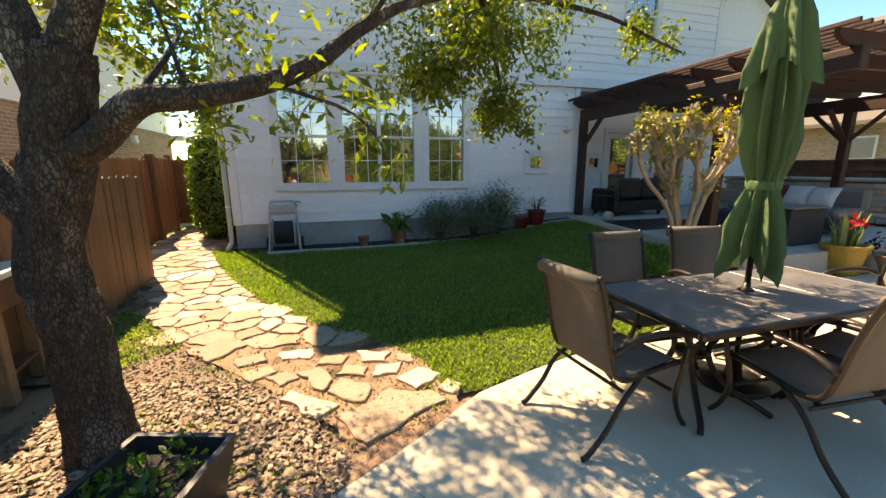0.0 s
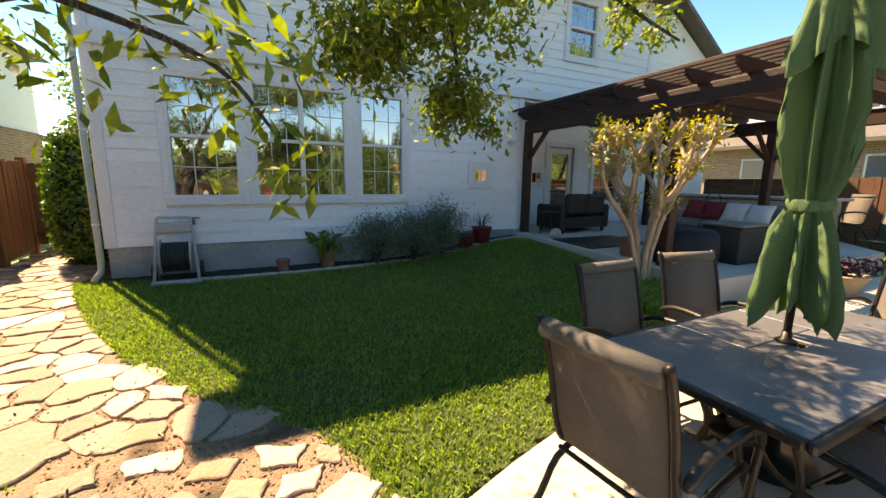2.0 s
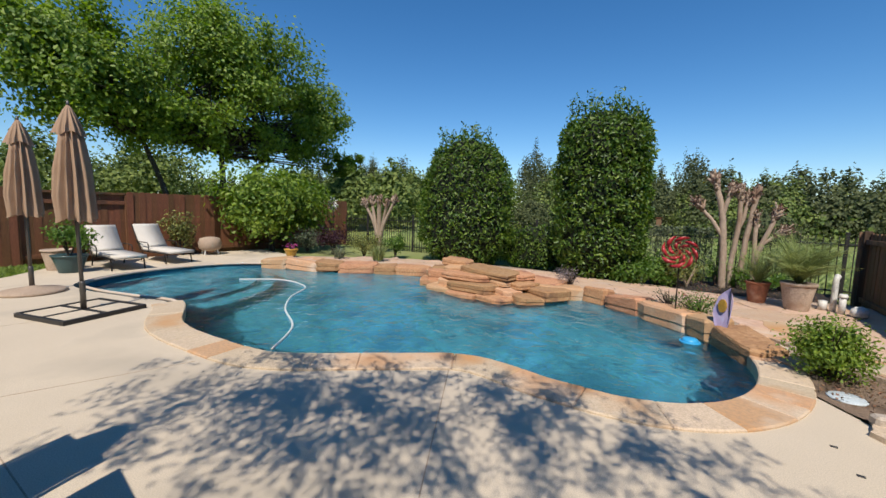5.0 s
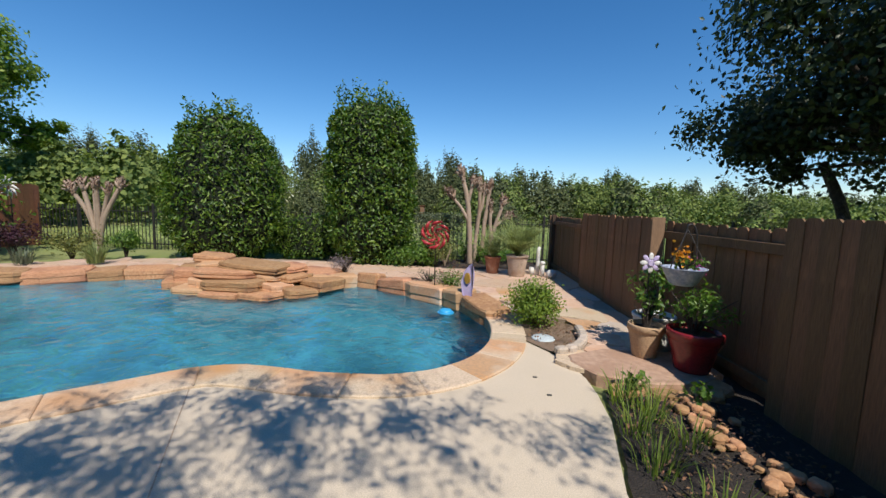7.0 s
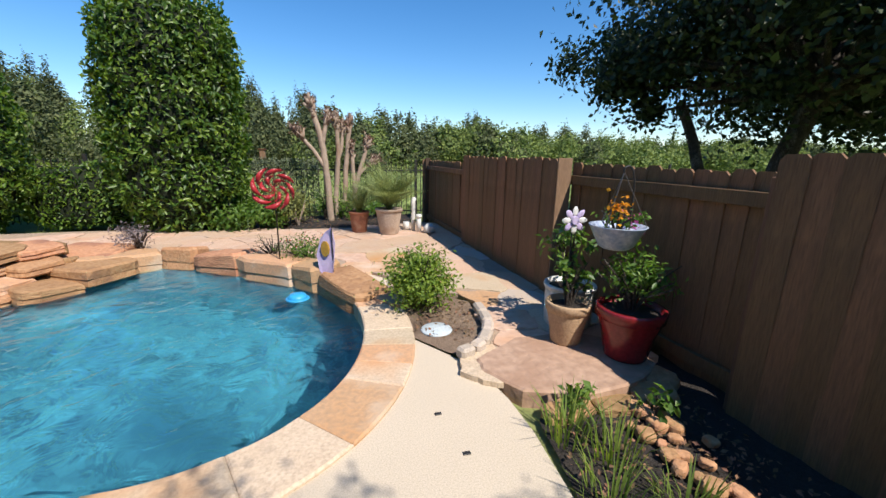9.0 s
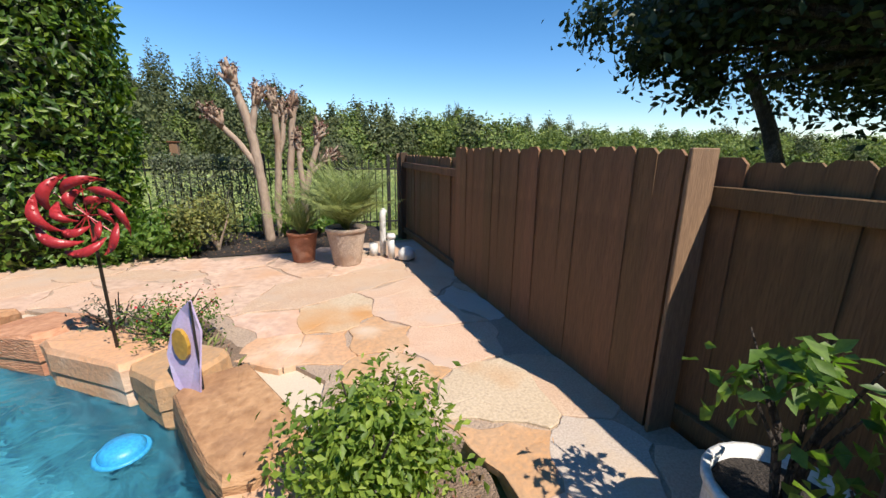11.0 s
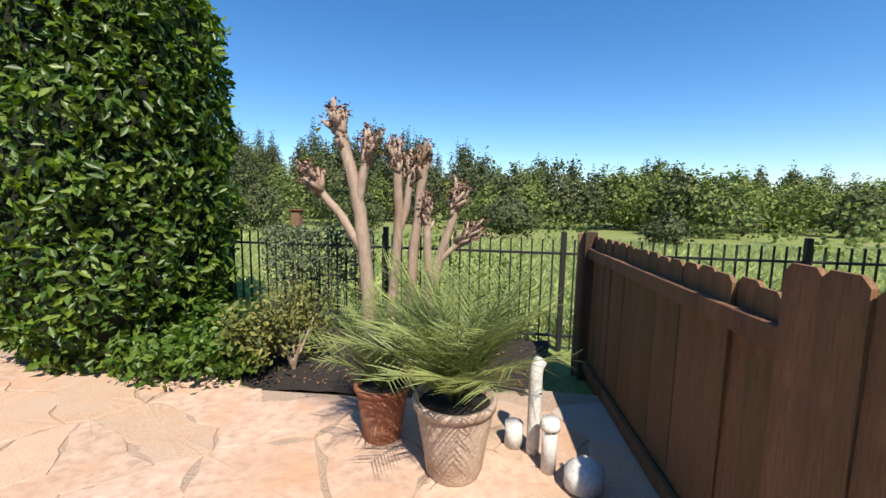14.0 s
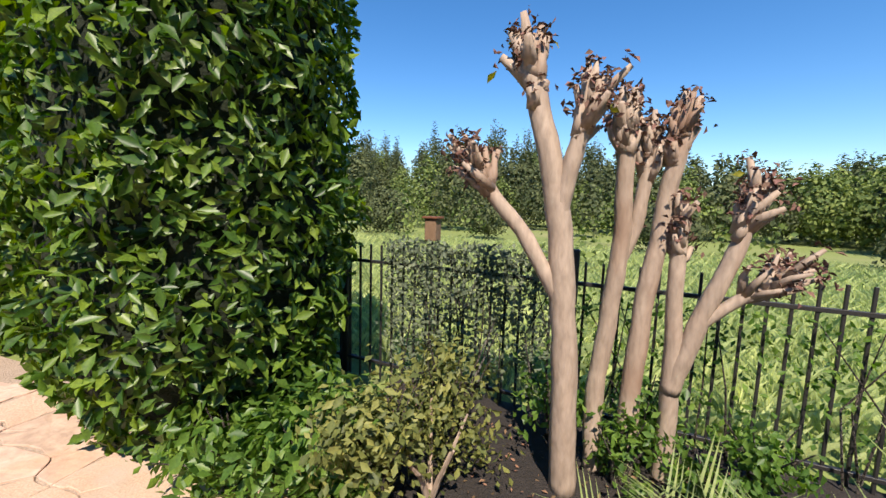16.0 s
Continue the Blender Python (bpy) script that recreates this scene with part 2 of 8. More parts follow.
class Geo:
    """Collects vertices and faces for one mesh."""

    def __init__(self):
        self.v, self.f = [], []

    def add(self, verts, faces, m=None):
        o = len(self.v)
        if m is not None:
            verts = [tuple(m @ Vector(p)) for p in verts]
        self.v.extend(verts)
        self.f.extend([tuple(i + o for i in f) for f in faces])
        return self

    def box(self, lo, hi, bevel=0.006, m=None):
        """A box with chamfered edges."""
        lo, hi = [min(a, b) for a, b in zip(lo, hi)], [max(a, b) for a, b in zip(lo, hi)]
        b = min(bevel, *[(h - l) * 0.45 for l, h in zip(lo, hi)])
        if b <= 0:
            vs = [(x, y, z) for x in (lo[0], hi[0]) for y in (lo[1], hi[1]) for z in (lo[2], hi[2])]
            return self.add(vs, [(0, 1, 3, 2), (4, 6, 7, 5), (0, 4, 5, 1), (2, 3, 7, 6), (0, 2, 6, 4), (1, 5, 7, 3)], m)
        vs, idx = [], {}
        for sx in (0, 1):
            for sy in (0, 1):
                for sz in (0, 1):
                    s = (sx, sy, sz)
                    for ax in range(3):
                        p = [hi[k] - b if s[k] else lo[k] + b for k in range(3)]
                        p[ax] = hi[ax] if s[ax] else lo[ax]
                        idx[s, ax] = len(vs)
                        vs.append(tuple(p))
        fs = []
        for ax in range(3):
            a, c = [k for k in range(3) if k != ax]
            for s0 in (0, 1):
                q = []
                for u, w in ((0, 0), (1, 0), (1, 1), (0, 1)):
                    s = [0, 0, 0]
                    s[ax], s[a], s[c] = s0, u, w
                    q.append(idx[tuple(s), ax])
                fs.append(tuple(q if (s0 == 1) == (ax != 1) else q[::-1]))
            for u in (0, 1):
                for w in (0, 1):
                    e0, e1 = [0, 0, 0], [0, 0, 0]
                    e0[a] = e1[a] = u
                    e0[c] = e1[c] = w
                    e0[ax], e1[ax] = 0, 1
                    e0, e1 = tuple(e0), tuple(e1)
                    fs.append((idx[e0, a], idx[e1, a], idx[e1, c], idx[e0, c]))
        for s in [(x, y, z) for x in (0, 1) for y in (0, 1) for z in (0, 1)]:
            fs.append((idx[s, 0], idx[s, 1], idx[s, 2]))
        return self.add(vs, fs, m)

    def tube(self, pts, radii, n=8, cap=True, m=None):
        pts = [Vector(p) for p in pts]
        if isinstance(radii, (int, float)):
            radii = [radii] * len(pts)
        vs, fs = [], []
        side = None
        for i, p in enumerate(pts):
            d = (pts[min(i + 1, len(pts) - 1)] - pts[max(i - 1, 0)])
            d = d.normalized() if d.length > 1e-9 else Vector((0, 0, 1))
            if side is None:
                side = d.cross(Vector((0.3, 0.9, 0.2)) if abs(d.z) > 0.7 else Vector((0, 0, 1))).normalized()
            else:
                side = (side - d * side.dot(d)).normalized()
            up = d.cross(side)
            for k in range(n):
                a = 2 * math.pi * k / n
                vs.append(tuple(p + (side * math.cos(a) + up * math.sin(a)) * radii[i]))
        for i in range(len(pts) - 1):
            for k in range(n):
                fs.append((i * n + k, i * n + (k + 1) % n, (i + 1) * n + (k + 1) % n, (i + 1) * n + k))
        if cap:
            fs.append(tuple(range(n))[::-1])
            fs.append(tuple(range((len(pts) - 1) * n, len(pts) * n)))
        return self.add(vs, fs, m)

    def lathe(self, prof, n=20, at=(0, 0, 0), wob=None, m=None):
        """Turns a profile of (radius, z) about the upright axis; wob(angle, k) scales the radius."""
        vs, fs = [], []
        for j, (r, z) in enumerate(prof):
            for k in range(n):
                a = 2 * math.pi * k / n
                q = r * (wob(a, j) if wob else 1)
                vs.append((at[0] + q * math.cos(a), at[1] + q * math.sin(a), at[2] + z))
        for j in range(len(prof) - 1):
            for k in range(n):
                fs.append((j * n + k, j * n + (k + 1) % n, (j + 1) * n + (k + 1) % n, (j + 1) * n + k))
        fs.append(tuple(range(n))[::-1])
        fs.append(tuple(range((len(prof) - 1) * n, len(prof) * n)))
        return self.add(vs, fs, m)

    def prism(self, out, z0, z1, bevel=0.012, tilt=0.0, rough=0.0, m=None):
        """An upright slab over an outline, with a chamfered top edge; rough lifts its corners unevenly."""
        n = len(out)
        cx, cy = sum(p[0] for p in out) / n, sum(p[1] for p in out) / n
        vs = [(x, y, z0) for x, y in out] + [(x, y, z1 - bevel) for x, y in out]
        for x, y in out:
            d = math.hypot(x - cx, y - cy) or 1
            k = max(0.2, 1 - bevel * 1.5 / d)
            vs.append((cx + (x - cx) * k, cy + (y - cy) * k, z1 + R.uniform(-rough, rough) + tilt * (x - cx)))
        vs.append((cx, cy, z1 + R.uniform(-rough, rough)))
        fs = []
        for i in range(n):
            j = (i + 1) % n
            fs += [(i, j, n + j, n + i), (n + i, n + j, 2 * n + j, 2 * n + i), (2 * n + i, 2 * n + j, 3 * n)]
        return self.add(vs, fs, m)

    def mesh(self, name, mat, smooth=False):
        me = bpy.data.meshes.new(name)
        me.from_pydata(self.v, [], self.f)
        me.materials.append(mat)
        if smooth:
            me.polygons.foreach_set("use_smooth", [True] * len(me.polygons))
        me.update()
        return me

    def make(self, name, mat, parent=None, label="", category="", group="", kind="", smooth=False):
        ob = new(name, self.mesh(name, mat, smooth))
        if parent is not None:
            ob.parent = parent
        return tagged(ob, label, category, group, kind)


def thing(name, label, category, at=(0, 0, 0), rz=0, group="", kind=""):
    ob = new(name)
    ob.empty_display_size = 0.1
    ob.matrix_basis = pose(*at, 0, 0, rz)
    return tagged(ob, label, category, group, kind)


def piece(name, mesh, parent, m=None):
    ob = new(name, mesh)
    ob.parent = parent
    if m is not None:
        ob.matrix_basis = m
    return ob


def cloud(name, pos, nrm, size, mat, parent=None, aspect=0.45, fold=0.15, jitter=0.35, seed=1, label="", category="", kind="", droop=0.0):
    """Many small folded leaves, each its own island, at given places and facings."""
    rs = np.random.RandomState(seed)
    pos, nrm = np.asarray(pos, float), np.asarray(nrm, float)
    n = len(pos)
    nrm = nrm + rs.normal(0, jitter, (n, 3))
    nrm /= np.linalg.norm(nrm, axis=1)[:, None] + 1e-9
    a = rs.normal(0, 1, (n, 3))
    a[:, 2] -= droop
    a -= nrm * (a * nrm).sum(1)[:, None]
    a /= np.linalg.norm(a, axis=1)[:, None] + 1e-9
    b = np.cross(nrm, a)
    s = (np.asarray(size) * rs.uniform(0.65, 1.3, n))[:, None]
    V = np.empty((n, 4, 3))
    V[:, 0] = pos
    V[:, 1] = pos + a * s * 0.55 + b * s * aspect * 0.5 + nrm * s * fold
    V[:, 2] = pos + a * s
    V[:, 3] = pos + a * s * 0.55 - b * s * aspect * 0.5 + nrm * s * fold
    i = np.arange(n)[:, None] * 4
    F = np.concatenate([i + [0, 1, 2], i + [0, 2, 3]], 1).reshape(-1, 3)
    return tri_mesh(name, V.reshape(-1, 3), F, mat, parent, label, category, kind)


def tri_mesh(name, V, F, mat, parent=None, label="", category="", kind=""):
    me = bpy.data.meshes.new(name)
    me.vertices.add(len(V))
    me.vertices.foreach_set("co", np.asarray(V, np.float32).ravel())
    me.loops.add(len(F) * 3)
    me.loops.foreach_set("vertex_index", np.asarray(F, np.int32).ravel())
    me.polygons.add(len(F))
    me.polygons.foreach_set("loop_start", np.arange(len(F), dtype=np.int32) * 3)
    me.materials.append(mat)
    me.update(calc_edges=True)
    ob = new(name, me)
    if parent is not None:
        ob.parent = parent
    return tagged(ob, label, category, "", kind)


def smooth_loop(pts, k=6):
    """A closed Catmull-Rom curve through points."""
    out, n = [], len(pts)
    for i in range(n):
        p = [np.array(pts[(i + d) % n], float) for d in (-1, 0, 1, 2)]
        for j in range(k):
            t = j / k
            out.append(tuple(0.5 * (2 * p[1] + (p[2] - p[0]) * t + (2 * p[0] - 5 * p[1] + 4 * p[2] - p[3]) * t * t + (3 * p[1] - p[0] - 3 * p[2] + p[3]) * t ** 3)))
    return out


def smooth_path(pts, k=5):
    out, n = [], len(pts)
    for i in range(n - 1):
        p = [np.array(pts[min(max(i + d, 0), n - 1)], float) for d in (-1, 0, 1, 2)]
        for j in range(k):
            t = j / k
            out.append(tuple(0.5 * (2 * p[1] + (p[2] - p[0]) * t + (2 * p[0] - 5 * p[1] + 4 * p[2] - p[3]) * t * t + (3 * p[1] - p[0] - 3 * p[2] + p[3]) * t ** 3)))
    return out + [tuple(pts[-1])]


def offset_loop(loop, d):
    """Moves a closed anticlockwise loop outward by d."""
    out, n = [], len(loop)
    area = sum(loop[i][0] * loop[(i + 1) % n][1] - loop[(i + 1) % n][0] * loop[i][1] for i in range(n))
    s = 1 if area > 0 else -1
    for i in range(n):
        a, c = np.array(loop[i - 1]), np.array(loop[(i + 1) % n])
        t = (c - a) / (np.linalg.norm(c - a) + 1e-9)
        out.append((loop[i][0] + s * t[1] * d, loop[i][1] - s * t[0] * d))
    return out


def inside(p, poly):
    r, n = False, len(poly)
    for i in range(n):
        a, b = poly[i], poly[i - 1]
        if (a[1] > p[1]) != (b[1] > p[1]) and p[0] < (b[0] - a[0]) * (p[1] - a[1]) / (b[1] - a[1]) + a[0]:
            r = not r
    return r


def sheet(name, outer, holes, z, mat, depth=0.0, label="", category="", kind="structure"):
    """A flat sheet over an outline with holes; depth gives it skirts along every edge."""
    bm = bmesh.new()
    edges = []
    for loop in [outer] + list(holes):
        vs = [bm.verts.new((x, y, z)) for x, y in loop]
        edges += [bm.edges.new((vs[i], vs[(i + 1) % len(vs)])) for i in range(len(vs))]
    bmesh.ops.triangle_fill(bm, use_beauty=True, use_dissolve=False, edges=edges, normal=(0, 0, 1))
    for f in bm.faces:
        if f.normal.z < 0:
            f.normal_flip()
    if depth:
        border = [e for e in bm.edges if len(e.link_faces) == 1]
        r = bmesh.ops.extrude_edge_only(bm, edges=border)
        bmesh.ops.translate(bm, verts=[v for v in r["geom"] if isinstance(v, bmesh.types.BMVert)], vec=(0, 0, -depth))
    me = bpy.data.meshes.new(name)
    bm.to_mesh(me)
    bm.free()
    me.materials.append(mat)
    return tagged(new(name, me), label, category, "", kind)


def cells(seeds, real, box, gap=0.02):
    """Voronoi cells about the first `real` seeds, drawn in by half the gap."""
    out = []
    S = np.array(seeds)
    for i in range(real):
        poly = [(box[0], box[1]), (box[2], box[1]), (box[2], box[3]), (box[0], box[3])]
        d = ((S - S[i]) ** 2).sum(1)
        for j in np.argsort(d)[1:26]:
            mid, nrm = (S[i] + S[j]) / 2, S[j] - S[i]
            nrm = nrm / (np.linalg.norm(nrm) + 1e-9)
            lim = float(mid @ nrm) - gap / 2
            q = []
            for a in range(len(poly)):
                p0, p1 = poly[a - 1], poly[a]
                d0, d1 = p0[0] * nrm[0] + p0[1] * nrm[1] - lim, p1[0] * nrm[0] + p1[1] * nrm[1] - lim
                if d0 * d1 < 0:
                    t = d0 / (d0 - d1)
                    q.append((p0[0] + (p1[0] - p0[0]) * t, p0[1] + (p1[1] - p0[1]) * t))
                if d1 <= 0:
                    q.append(p1)
            poly = q
            if len(poly) < 3:
                break
        clean = []
        for p in poly:
            if not clean or math.dist(p, clean[-1]) > 0.015:
                clean.append(p)
        if len(clean) >= 3:
            out.append((i, clean))
    return out


def ragged(poly, amount):
    """Breaks each edge of an outline once or twice so that it looks split, not cut."""
    out = []
    for i in range(len(poly)):
        a, b = poly[i], poly[(i + 1) % len(poly)]
        out.append(a)
        L = math.dist(a, b)
        k = 2 if L > 0.3 else 1
        for j in range(k):
            t = (j + 1) / (k + 1) + R.uniform(-0.08, 0.08)
            w = R.uniform(-1, 1) * min(amount, L * 0.12)
            out.append((a[0] + (b[0] - a[0]) * t - (b[1] - a[1]) / (L + 1e-9) * w, a[1] + (b[1] - a[1]) * t + (b[0] - a[0]) / (L + 1e-9) * w))
    return out


def spread(region, step, seed, outside=0.0):
    """Jittered points inside a region, then (as ghosts) around it."""
    rs = random.Random(seed)
    xs, ys = [p[0] for p in region], [p[1] for p in region]
    a, b = [], []
    y = min(ys) - outside
    while y < max(ys) + outside:
        x = min(xs) - outside
        while x < max(xs) + outside:
            p = (x + rs.uniform(-0.42, 0.42) * step, y + rs.uniform(-0.42, 0.42) * step)
            (a if inside(p, region) else b).append(p)
            x += step
        y += step
    return a, b

# ---- plan (metres; house wall along x, the sun beyond it) ----
POOL = smooth_loop([(7.15, -1.8), (5.87, -1.34), (4.76, -1.36), (3.94, -1.54), (3.11, -2.22), (2.35, -2.79), (1.45, -2.77), (0.82, -2.83), (0.36, -3.07), (0.03, -3.50), (-0.13, -4.07), (-0.11, -4.75), (0.12, -5.35), (0.65, -5.90), (1.36, -6.46), (2.0, -6.9), (2.74, -7.0), (3.3, -6.5), (4.26, -6.3), (5.25, -6.4), (5.7, -6.8), (6.4, -6.9), (7.46, -6.3), (8.7, -5.45), (10.1, -5.0), (10.75, -4.3), (10.95, -3.3), (10.7, -2.1), (10.0, -1.25), (9.2, -1.22), (8.2, -1.5)], 5)
POOL = POOL[::-1]
WATER_Z = -0.11
HOUSE_Y, HOUSE_X0, HOUSE_X1 = 7.87, -1.89, 5.42
DECK = [(-0.42, -4.09), (-0.735, -3.64), (-0.84, -3.43), (-0.91, -3.1), (-0.925, -2.8), (-0.90, -2.37), (-0.74, -1.64), (-0.82, -0.6), (-0.78, 0.5), (-0.5, 1.2), (-0.2, 1.51), (0.3, 1.8), (0.79, 2.13), (1.3, 2.3), (1.74, 2.42), (2.8, 2.62), (4.0, 2.9), (4.9, 3.4), (10.6, 3.4), (10.75, 0.9), (11.6, -0.4), (12.8, -1.3), (13.4, -2.2), (13.5, -6.6), (10.6, -6.4), (9.8, -6.0), (8.0, -7.4), (6.2, -8.6), (2.5, -8.6), (0.6, -7.2), (-0.5, -5.6)]


def lawn_z(x, y):
    """The lawn climbs gently to the house and to the raised patio."""
    s = min(max((y - 3.6) / 4.2, 0), 1)
    s = s * s * (3 - 2 * s)
    r = min(max((x - 2.2) / 3.2, 0), 1)
    return s * 0.08 + min(max((y - 3.3) / 2.2, 0), 1) * (0.20 + 0.12 * s) * r * r * (3 - 2 * r)


# ground: one sheet to the horizon, open under the pool
_hole = offset_loop(POOL, 0.25)
sheet("ground", [(-900, -900), (900, -900), (900, 900), (-900, 900)], [_hole], -0.07, M_meadow, label="rough green meadow running out to the woods", category="ground")

# pool shell, water and deck
_g = Geo()
_n = len(POOL)
_rings = [(0.02, -0.04), (0.0, -0.12), (0.0, -0.9), (-0.25, -1.35)]
for d, z in _rings:
    _g.v += [(x, y, z) for x, y in offset_loop(POOL, d)]
for k in range(len(_rings) - 1):
    _g.f += [(k * _n + i, k * _n + (i + 1) % _n, (k + 1) * _n + (i + 1) % _n, (k + 1) * _n + i) for i in range(_n)]
pool_wall = _g.make("pool_wall", M_plaster_caustic, label="blue plastered wall of the sunken free-form pool", category="pool", kind="structure", smooth=True)
sheet("pool_floor", offset_loop(POOL, 0.1), [], -1.34, M_plaster_caustic, label="blue plaster floor under the water, ripple light painted in as mottling", category="pool")
water = sheet("water", offset_loop(POOL, 0.01), [], WATER_Z, M_water, label="clear rippled turquoise pool water", category="water")
water.visible_shadow = False
# sun shelf with two curved steps at the far end
for k, (r, z) in enumerate(((2.55, -0.32), (2.95, -0.62))):
    shelf = [(10.35 + r * math.cos(a) * 1.0, -2.0 + r * math.sin(a) * 0.95) for a in [math.pi * 2 * i / 40 for i in range(40)]]
    _in = [p for p in offset_loop(POOL, -0.01)]
    s2 = [p if inside(p, POOL) else min(_in, key=lambda q: math.dist(p, q)) for p in shelf]
    s3 = [p for i, p in enumerate(s2) if math.dist(p, s2[i - 1]) > 0.02]
    sheet("pool_step", s3, [], z, M_plaster_caustic, 1.35 + z, label="pale shallow tanning step in the pool", category="pool step")
deck = sheet("pool_deck", DECK, [offset_loop(POOL, 0.12)], 0.0, M_concrete, 0.12, label="sunlit tan concrete deck around the pool", category="deck")

# lawn sheet
LAWN = [(0.58, 2.22), (0.52, 2.6), (0.3, 3.05), (-0.4, 3.83), (-0.98, 4.67), (-1.5, 5.65), (-2.0, 6.9), (-2.28, 7.75), (-2.0, 7.75), (-0.6, 7.35), (0.6, 7.3), (2.0, 7.45), (3.4, 7.5), (4.6, 7.6), (5.25, 7.55), (5.2, 3.9), (4.6, 3.2), (2.8, 2.66), (1.74, 2.46), (0.79, 2.17)]
_st = 0.06
_pts, _fs = {}, []
_g = Geo()
for iy in range(int((7.9 - 2.0) / _st) + 1):
    for ix in range(int((5.6 + 2.3) / _st) + 1):
        x, y = -2.3 + ix * _st, 2.0 + iy * _st
        if inside((x + _st / 2, y + _st / 2), LAWN):
            q = []
            for dx, dy in ((0, 0), (1, 0), (1, 1), (0, 1)):
                k = (ix + dx, iy + dy)
                if k not in _pts:
                    _pts[k] = len(_g.v)
                    X, Y = x + dx * _st, y + dy * _st
                    _g.v.append((X, Y, lawn_z(X, Y) - 0.012 + 0.008 * noise.noise((X * 2, Y * 2, 0))))
                q.append(_pts[k])
            _g.f.append(tuple(q))
_g.make("lawn", M_turf, label="short mown green lawn", category="lawn", kind="structure", smooth=True)

# ---- house ----
WINDOWS = [(-1.0, -0.1, 1.28, 3.06, 1), (0.16, 1.60, 1.28, 3.06, 2), (1.87, 2.67, 1.28, 3.06, 1)]
UPWIN = [(6.55, 7.35, 4.35, 5.5, 1)]


def house_window(i, x0, x1, z0, z1, n, y, grid=(3, 2)):
    w = thing(f"window_{i}", "white-framed sash window with thin grid bars, reflecting sky", "window", (0, 0, 0), kind="structure")
    g = Geo()
    g.box((x0 - 0.02, y - 0.055, z0 - 0.02), (x1 + 0.02, y + 0.1, z0 + 0.03), 0.004)
    g.box((x0 - 0.02, y - 0.055, z1 - 0.03), (x1 + 0.02, y + 0.1, z1 + 0.02), 0.004)
    for x in [x0, x1] + ([(x0 + x1) / 2] if n == 2 else []):
        h = 0.022 if x in (x0, x1) else 0.035
        g.box((x - h, y - 0.056, z0 + 0.03), (x + h, y + 0.1, z1 - 0.03), 0.004)
    g.make("window_frame", M_frame, w)
    zm = (z0 + z1) / 2 + 0.02
    Geo().box((x0 + 0.022, y - 0.045, zm - 0.025), (x1 - 0.022, y + 0.05, zm + 0.025), 0.004).make("sash_rail", M_frame, w)
    xs = [x0, (x0 + x1) / 2, x1] if n == 2 else [x0, x1]
    for a, b in zip(xs, xs[1:]):
        for c, d, dy in ((z0, zm, 0.02), (zm, z1, 0.0)):
            Geo().box((a + 0.02, y + dy + 0.012, c + 0.025), (b - 0.02, y + dy + 0.02, d - 0.025), 0).make("pane", M_pane, w)
            for k in range(1, grid[0]):
                x = a + (b - a) * k / grid[0]
                Geo().box((x - 0.007, y + dy + 0.002, c + 0.025), (x + 0.007, y + dy + 0.010, d - 0.025), 0.002).make("grid_bar", M_frame, w)
            for k in range(1, grid[1]):
                z = c + (d - c) * k / grid[1]
                Geo().box((a + 0.02, y + dy + 0.003, z - 0.007), (b - 0.02, y + dy + 0.0095, z + 0.007), 0.002).make("grid_bar", M_frame, w)
    g = Geo()
    t = 0.11
    g.box((x0 - t, y - 0.062, z1 + 0.02), (x1 + t, y - 0.002, z1 + 0.16), 0.004)
    g.box((x0 - t, y - 0.062, z0 - 0.12), (x1 + t, y - 0.002, z0 - 0.02), 0.004)
    for a, b in ((x0 - t, x0 - 0.02), (x1 + 0.02, x1 + t)):
        g.box((a, y - 0.062, z0 - 0.02), (b, y - 0.002, z1 + 0.02), 0.004)
    g.make("window_trim", M_trim, w)
    return w


def siding_rows(parent, x0, x1, z0, z1, y, blocks, step=0.178):
    """Lapped boards from x0 to x1, broken around the blocks (xa, xb, za, zb)."""
    z = z0
    while z < z1 - 0.03:
        h = min(step, z1 - z)
        spans = [(x0, x1)]
        for xa, xb, za, zb in blocks:
            if za < z + h - 0.02 and zb > z + 0.02:
                spans = [q for a, b in spans for q in ((a, min(b, xa)), (max(a, xb), b)) if q[1] - q[0] > 0.03]
        for a, b in spans:
            vs = [(a, y - 0.026, z), (b, y - 0.026, z), (b, y - 0.006, z + h + 0.015), (a, y - 0.006, z + h + 0.015), (a, y + 0.0, z), (b, y + 0.0, z)]
            Geo().add(vs, [(0, 1, 2, 3), (0, 4, 5, 1), (0, 3, 4), (1, 5, 2)]).make("siding_board", M_siding, parent)
        z += step


house = thing("wall_house", "two-storey house wall in white lapped siding", "wall", kind="structure")
_g = Geo()
Y = HOUSE_Y
# front wall core pieces around the windows, with thickness
for a, b in ((HOUSE_X0, -1.0), (-0.1, 0.16), (1.60, 1.87), (2.67, HOUSE_X1)):
    _g.box((a, Y, 0.55), (b, Y + 0.2, 3.35), 0)
for x0, x1, z0, z1, n in WINDOWS:
    _g.box((x0, Y, 0.55), (x1, Y + 0.2, z0 - 0.001), 0)
    _g.box((x0, Y, z1 + 0.001), (x1, Y + 0.2, 3.35), 0)
_g.make("wall_core", M_siding, house)
_g = Geo()
_g.box((HOUSE_X0, Y + 0.2, 0.55), (HOUSE_X0 + 0.2, 16.0, 6.0), 0)
_g.box((HOUSE_X1 - 0.2, Y + 0.2, 0.3), (HOUSE_X1, 10.3, 3.35), 0)
_g.box((HOUSE_X0, 15.8, 0.0), (14.0, 16.0, 6.0), 0)
_g.make("wall_side", M_siding, house)
